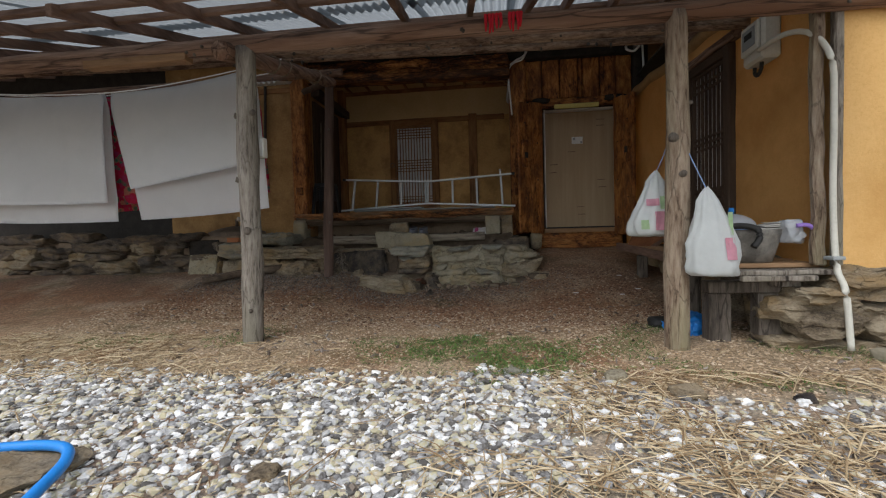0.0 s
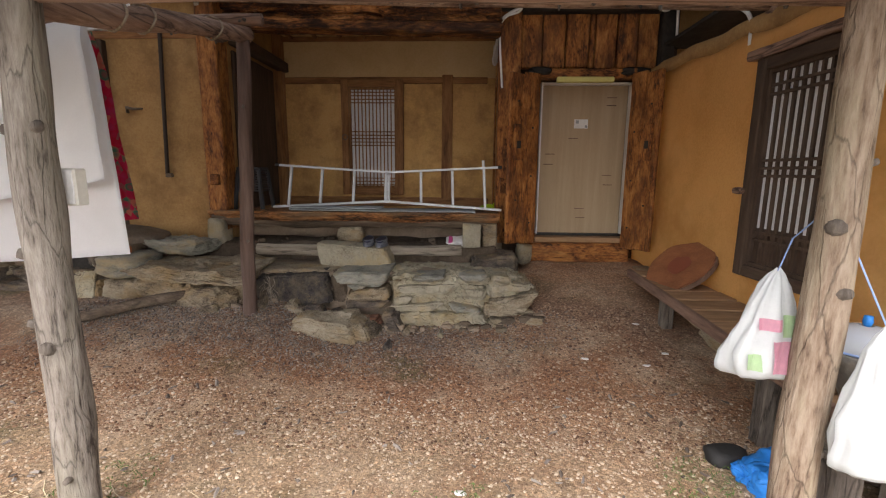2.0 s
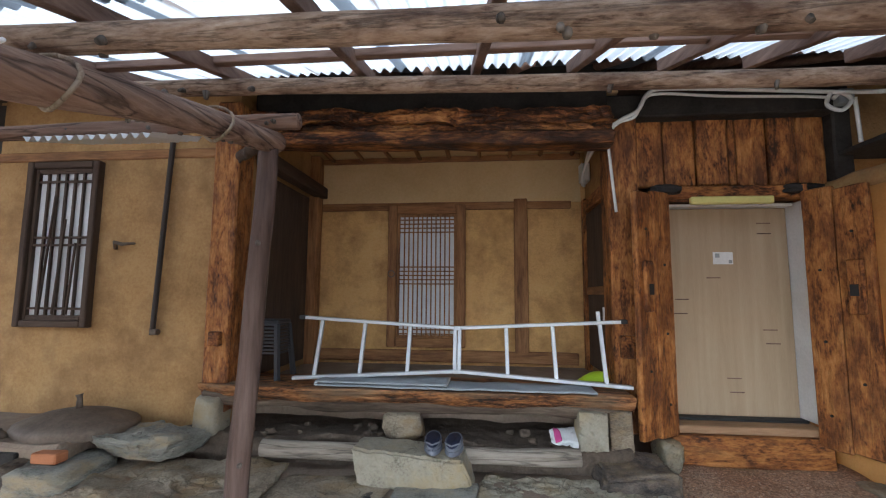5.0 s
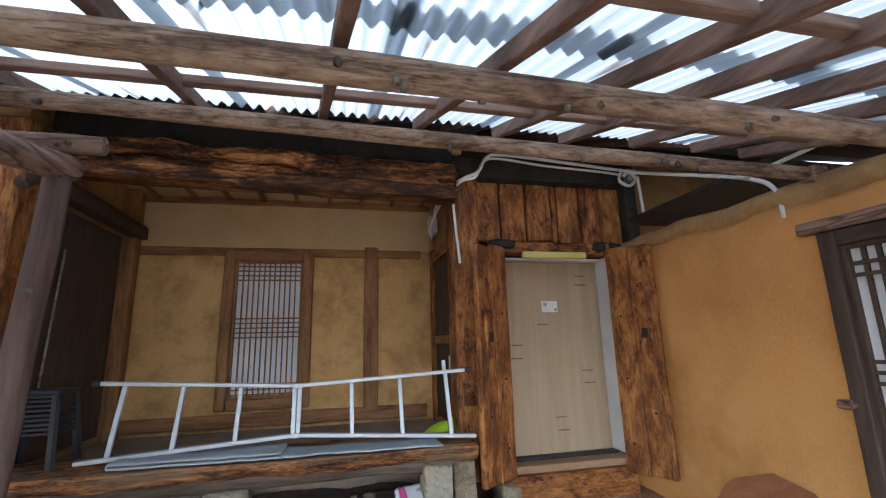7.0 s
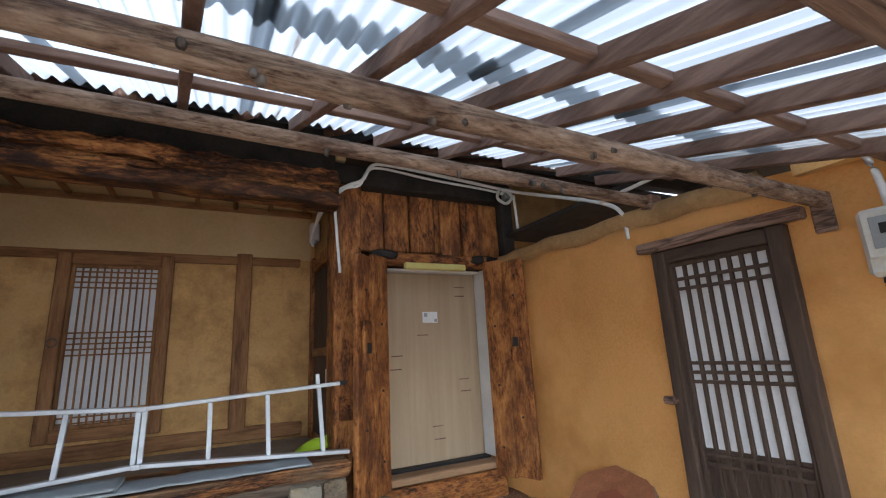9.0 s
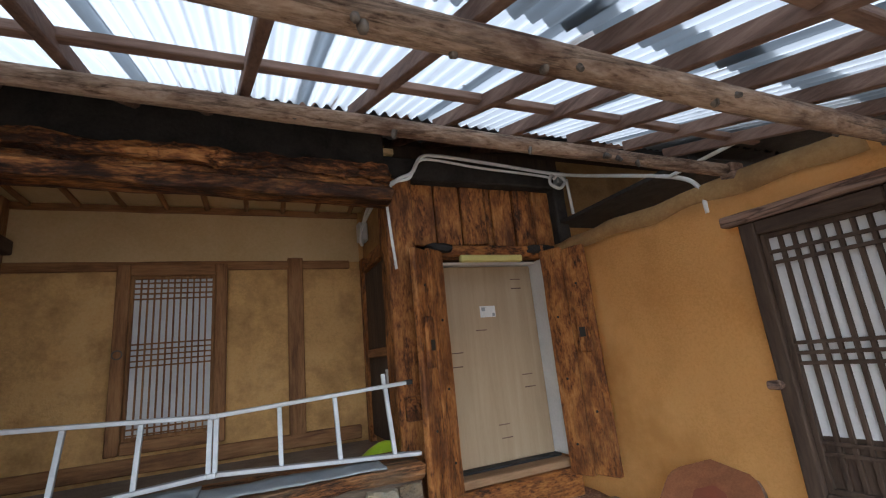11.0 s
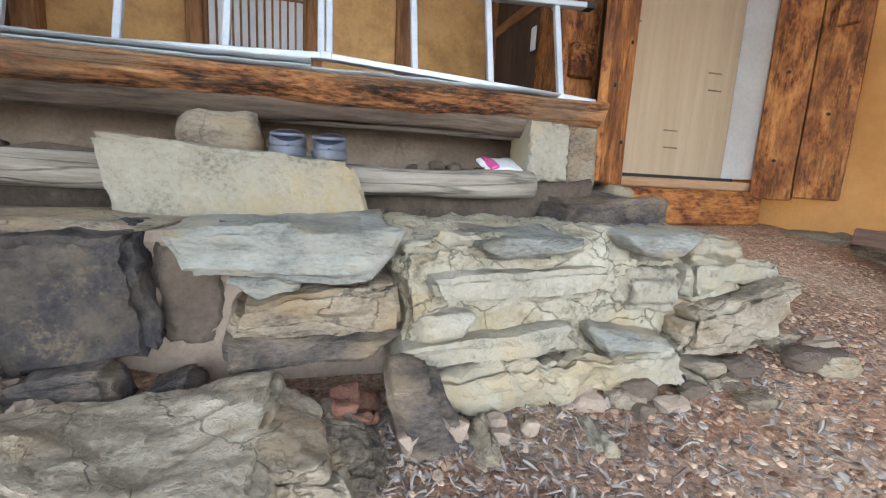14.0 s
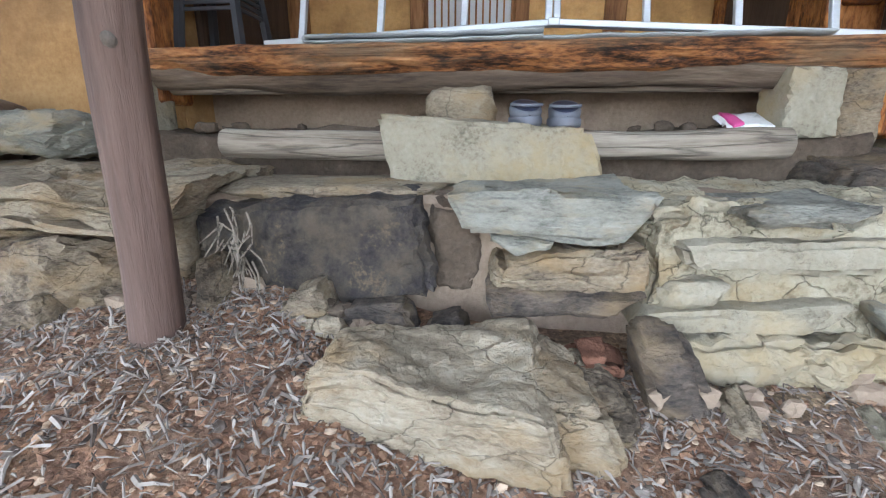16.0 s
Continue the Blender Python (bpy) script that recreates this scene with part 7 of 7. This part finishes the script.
M["weed"] = surface("green_weeds", [(0.10, (0.045, 0.075, 0.02)), (0.95, (0.13, 0.20, 0.055))], 12, 90, rough=0.8, bump=0, vary=1.0, island=True)
edge = lambda x, y: 3.15 + 0.35 * noise.noise(Vector((x * 0.8, 1, 0))) - 0.12 * x * (x > 1.5)
scatter("gravel", 36000, (-4.2, 4.6, 0.9, 3.6), (0.008, 0.042), M["gravel"], "loose white, grey and yellowish crushed gravel", "gravel", 1, 0.65, lambda x, y, q: y < edge(x, y) + 0.3 * (q - 0.5) and not (x > 0.9 and q < 0.55))
scatter("grit", 22000, (-4.5, 4.6, 2.9, 5.4), (0.004, 0.017), M["grit"], "tan grit scattered between the posts", "grit", 2, 0.6, lambda x, y, q: y > edge(x, y) - 0.2)
scatter("earth_grit", 26000, (-4.0, 2.5, 4.7, 6.95), (0.003, 0.020), M["red_grit"], "small stones in the reddish earth", "grit", 3, 0.6)
scatter("path_grit", 5000, (0.9, 2.6, 6.6, 8.3), (0.003, 0.013), M["path_grit"], "small stones on the trodden path to the door", "grit", 4, 0.6)


def blades(name, count, area, length, width, mat, label, category, seed, keep=None, lift=0.3, height=None):
    """Strewn strips: straw, leaf shreds or weeds, in one mesh."""
    r = np.random.default_rng(seed)
    V, F = [], []
    k = 0
    for i in range(count):
        x, y = r.uniform(area[0], area[1]), r.uniform(area[2], area[3])
        if keep and not keep(x, y, r.random()):
            continue
        n = length[0] + (length[1] - length[0]) * r.random() ** 1.5
        w = r.uniform(*width)
        a = r.uniform(0, 6.28)
        d, s = np.array([math.cos(a), math.sin(a), 0]), np.array([-math.sin(a), math.cos(a), 0])
        up = np.array([0, 0, 1.0])
        bend = r.uniform(-0.25, 0.25)
        h0, h1, h2 = 0.006 + 0.02 * r.random(), 0.01 + lift * n * r.random(), 0.004 + lift * n * r.random() * 0.8
        p = np.array([x, y, 0])
        pts = [p - d * n / 2, p + s * n * bend * 0.3, p + d * n / 2]
        for q, h, ww in zip(pts, (h0, h1, h2), (w, w, w * 0.4)):
            q[2] = (height or ground_z)(q[0], q[1]) + h
            V += [q - s * ww, q + s * ww, q + up * ww * 0.8]
        for j in (0, 3):
            for m_ in range(3):
                F.append((k + j + m_, k + j + (m_ + 1) % 3, k + j + 3 + (m_ + 1) % 3, k + j + 3 + m_))
        k += 9
    me = bpy.data.meshes.new(name)
    me.from_pydata([list(map(float, v)) for v in V], [], F)
    me.materials.append(mat)
    return tagged(new(name, me), label, category, kind="stuff")


blades("straw", 20000, (-4.6, 4.4, 0.9, 4.2), (0.08, 0.40), (0.002, 0.005), M["straw"], "dry straw strewn over the gravel", "straw", 11, lambda x, y, q: (x > 0.9 and y < 3.3 and noise.noise(Vector((x * 1.1, y * 1.6, 2))) > -0.15) or (x > 0.2 and y < 2.2 and q < 0.5) or (x < -2.2 and 2.95 < y < 4.1 and q < 0.7) or (x < -1.0 and 2.95 < y < 3.6 and q < 0.3) or q < 0.05, 0.12)
blades("leaf_litter", 19000, (-4.2, 1.6, 5.5, 6.85), (0.01, 0.055), (0.001, 0.004), M["leaf"], "grey shredded leaf litter before the terrace", "leaf litter", 12, lambda x, y, q: q < 0.9 * ease(1.4, -1.8, x) * ease(5.5, 6.4, y) + 0.25 * noise.noise(Vector((x * 2, y * 2, 8))), 0.04)
scatter("litter_chips", 5000, (-4.0, 1.6, 5.9, 6.85), (0.004, 0.022), M["leaf"], "grey stone chips before the terrace", "grit", 6, 0.35, lambda x, y, q: q < ease(5.8, 6.5, y))
blades("leaf_shreds", 4200, (-4.0, 1.2, 5.5, 6.85), (0.018, 0.07), (0.003, 0.007), M["leaf"], "grey curled leaf shreds before the terrace", "leaf litter", 16, lambda x, y, q: q < 0.9 * ease(1.6, -1.2, x) * ease(5.4, 6.3, y), 0.10)
blades("yard_litter", 500, (-4.0, 4.0, 1.2, 5.5), (0.03, 0.10), (0.006, 0.016), M["leaf"], "dead leaves strewn over the yard", "leaf litter", 13, None, 0.2)
blades("weeds", 11000, (-3.5, 3.4, 3.0, 4.7), (0.015, 0.05), (0.002, 0.004), M["weed"], "low green weeds in the grit", "weeds", 14, lambda x, y, q: noise.noise(Vector((x * 1.4, y * 1.4, 5))) > 0.22 or (0.0 < x < 1.6 and 3.2 < y < 4.1 and q < 0.45), 0.6)

blades("weed_patch", 7000, (-0.3, 1.5, 3.2, 4.3), (0.02, 0.06), (0.002, 0.005), M["weed"], "patch of low green weeds in the grit", "weeds", 17, lambda x, y, q: q < (0.45 + 1.3 * noise.noise(Vector((x * 2.6, y * 3.4, 1))) + 0.5 * noise.noise(Vector((x * 9, y * 9, 4)))) * ease(1.0, 0.3, math.hypot((x - 0.5) / 1.05, (y - 3.7) / 0.75)), 0.7)

# loose stones and scraps that stand out in the yard
for i, (x, y, r, mt) in enumerate(((-0.52, 1.95, 0.07, "stone"), (1.72, 2.95, 0.09, "stone"), (1.35, 3.2, 0.08, "stone_pale"), (2.4, 2.2, 0.07, "stone_dark"), (2.35, 2.9, 0.05, "stone_dark"), (3.4, 3.6, 0.12, "stone_pale"), (0.65, 3.3, 0.05, "stone_slate"), (3.2, 2.0, 0.08, "stone_slate"))):
    z = ground_z(x, y)
    solid("loose_stone", rock(x - r, x + r, y - r * 0.8, y + r * 0.8, z - 0.02, z + r * 0.75, 120 + i, 3, 3.5, 0.03), M[mt], "loose stone lying on the gravel", "stone", "", True, "loose yard stones")
for i, (x, y) in enumerate(((0.35, 4.3), (2.35, 6.1), (2.25, 6.6), (2.1, 5.9), (1.55, 6.0))):
    z = ground_z(x, y)
    solid("paper_scrap", rock(x - 0.035, x + 0.035, y - 0.02, y + 0.02, z + 0.002, z + 0.012, 140 + i, 2, 3, 0.008), M["white"], "small white scrap lying on the earth", "scrap", "", True, "paper scraps")
blades("roof_litter", 160, (-4.5, 3.1, 3.2, 6.5), (0.03, 0.10), (0.006, 0.014), M["leaf"], "dead leaves caught on the plastic roof", "leaf litter", 15, lambda x, y, q: x > 0.8 or q < 0.35, 0.1, lambda x, y: roof_z(y) + 0.165)


# broken stone keeps its hard edges
for ob in scene.objects:
    if ob.type == "MESH" and ob.data.materials and ob.data.materials[0] in [M[k] for k in ("stone", "stone_pale", "stone_slate", "stone_dark", "mortar", "mud")] and len(ob.data.polygons) > 1000:
        ob.data.set_sharp_from_angle(angle=radians(26))

# bring the plan to its true size
for ob in list(scene.objects):
    if ob.parent is None and ob.type in ("MESH", "EMPTY"):
        ob.location = ob.location * SIZE
        ob.scale = ob.scale * SIZE
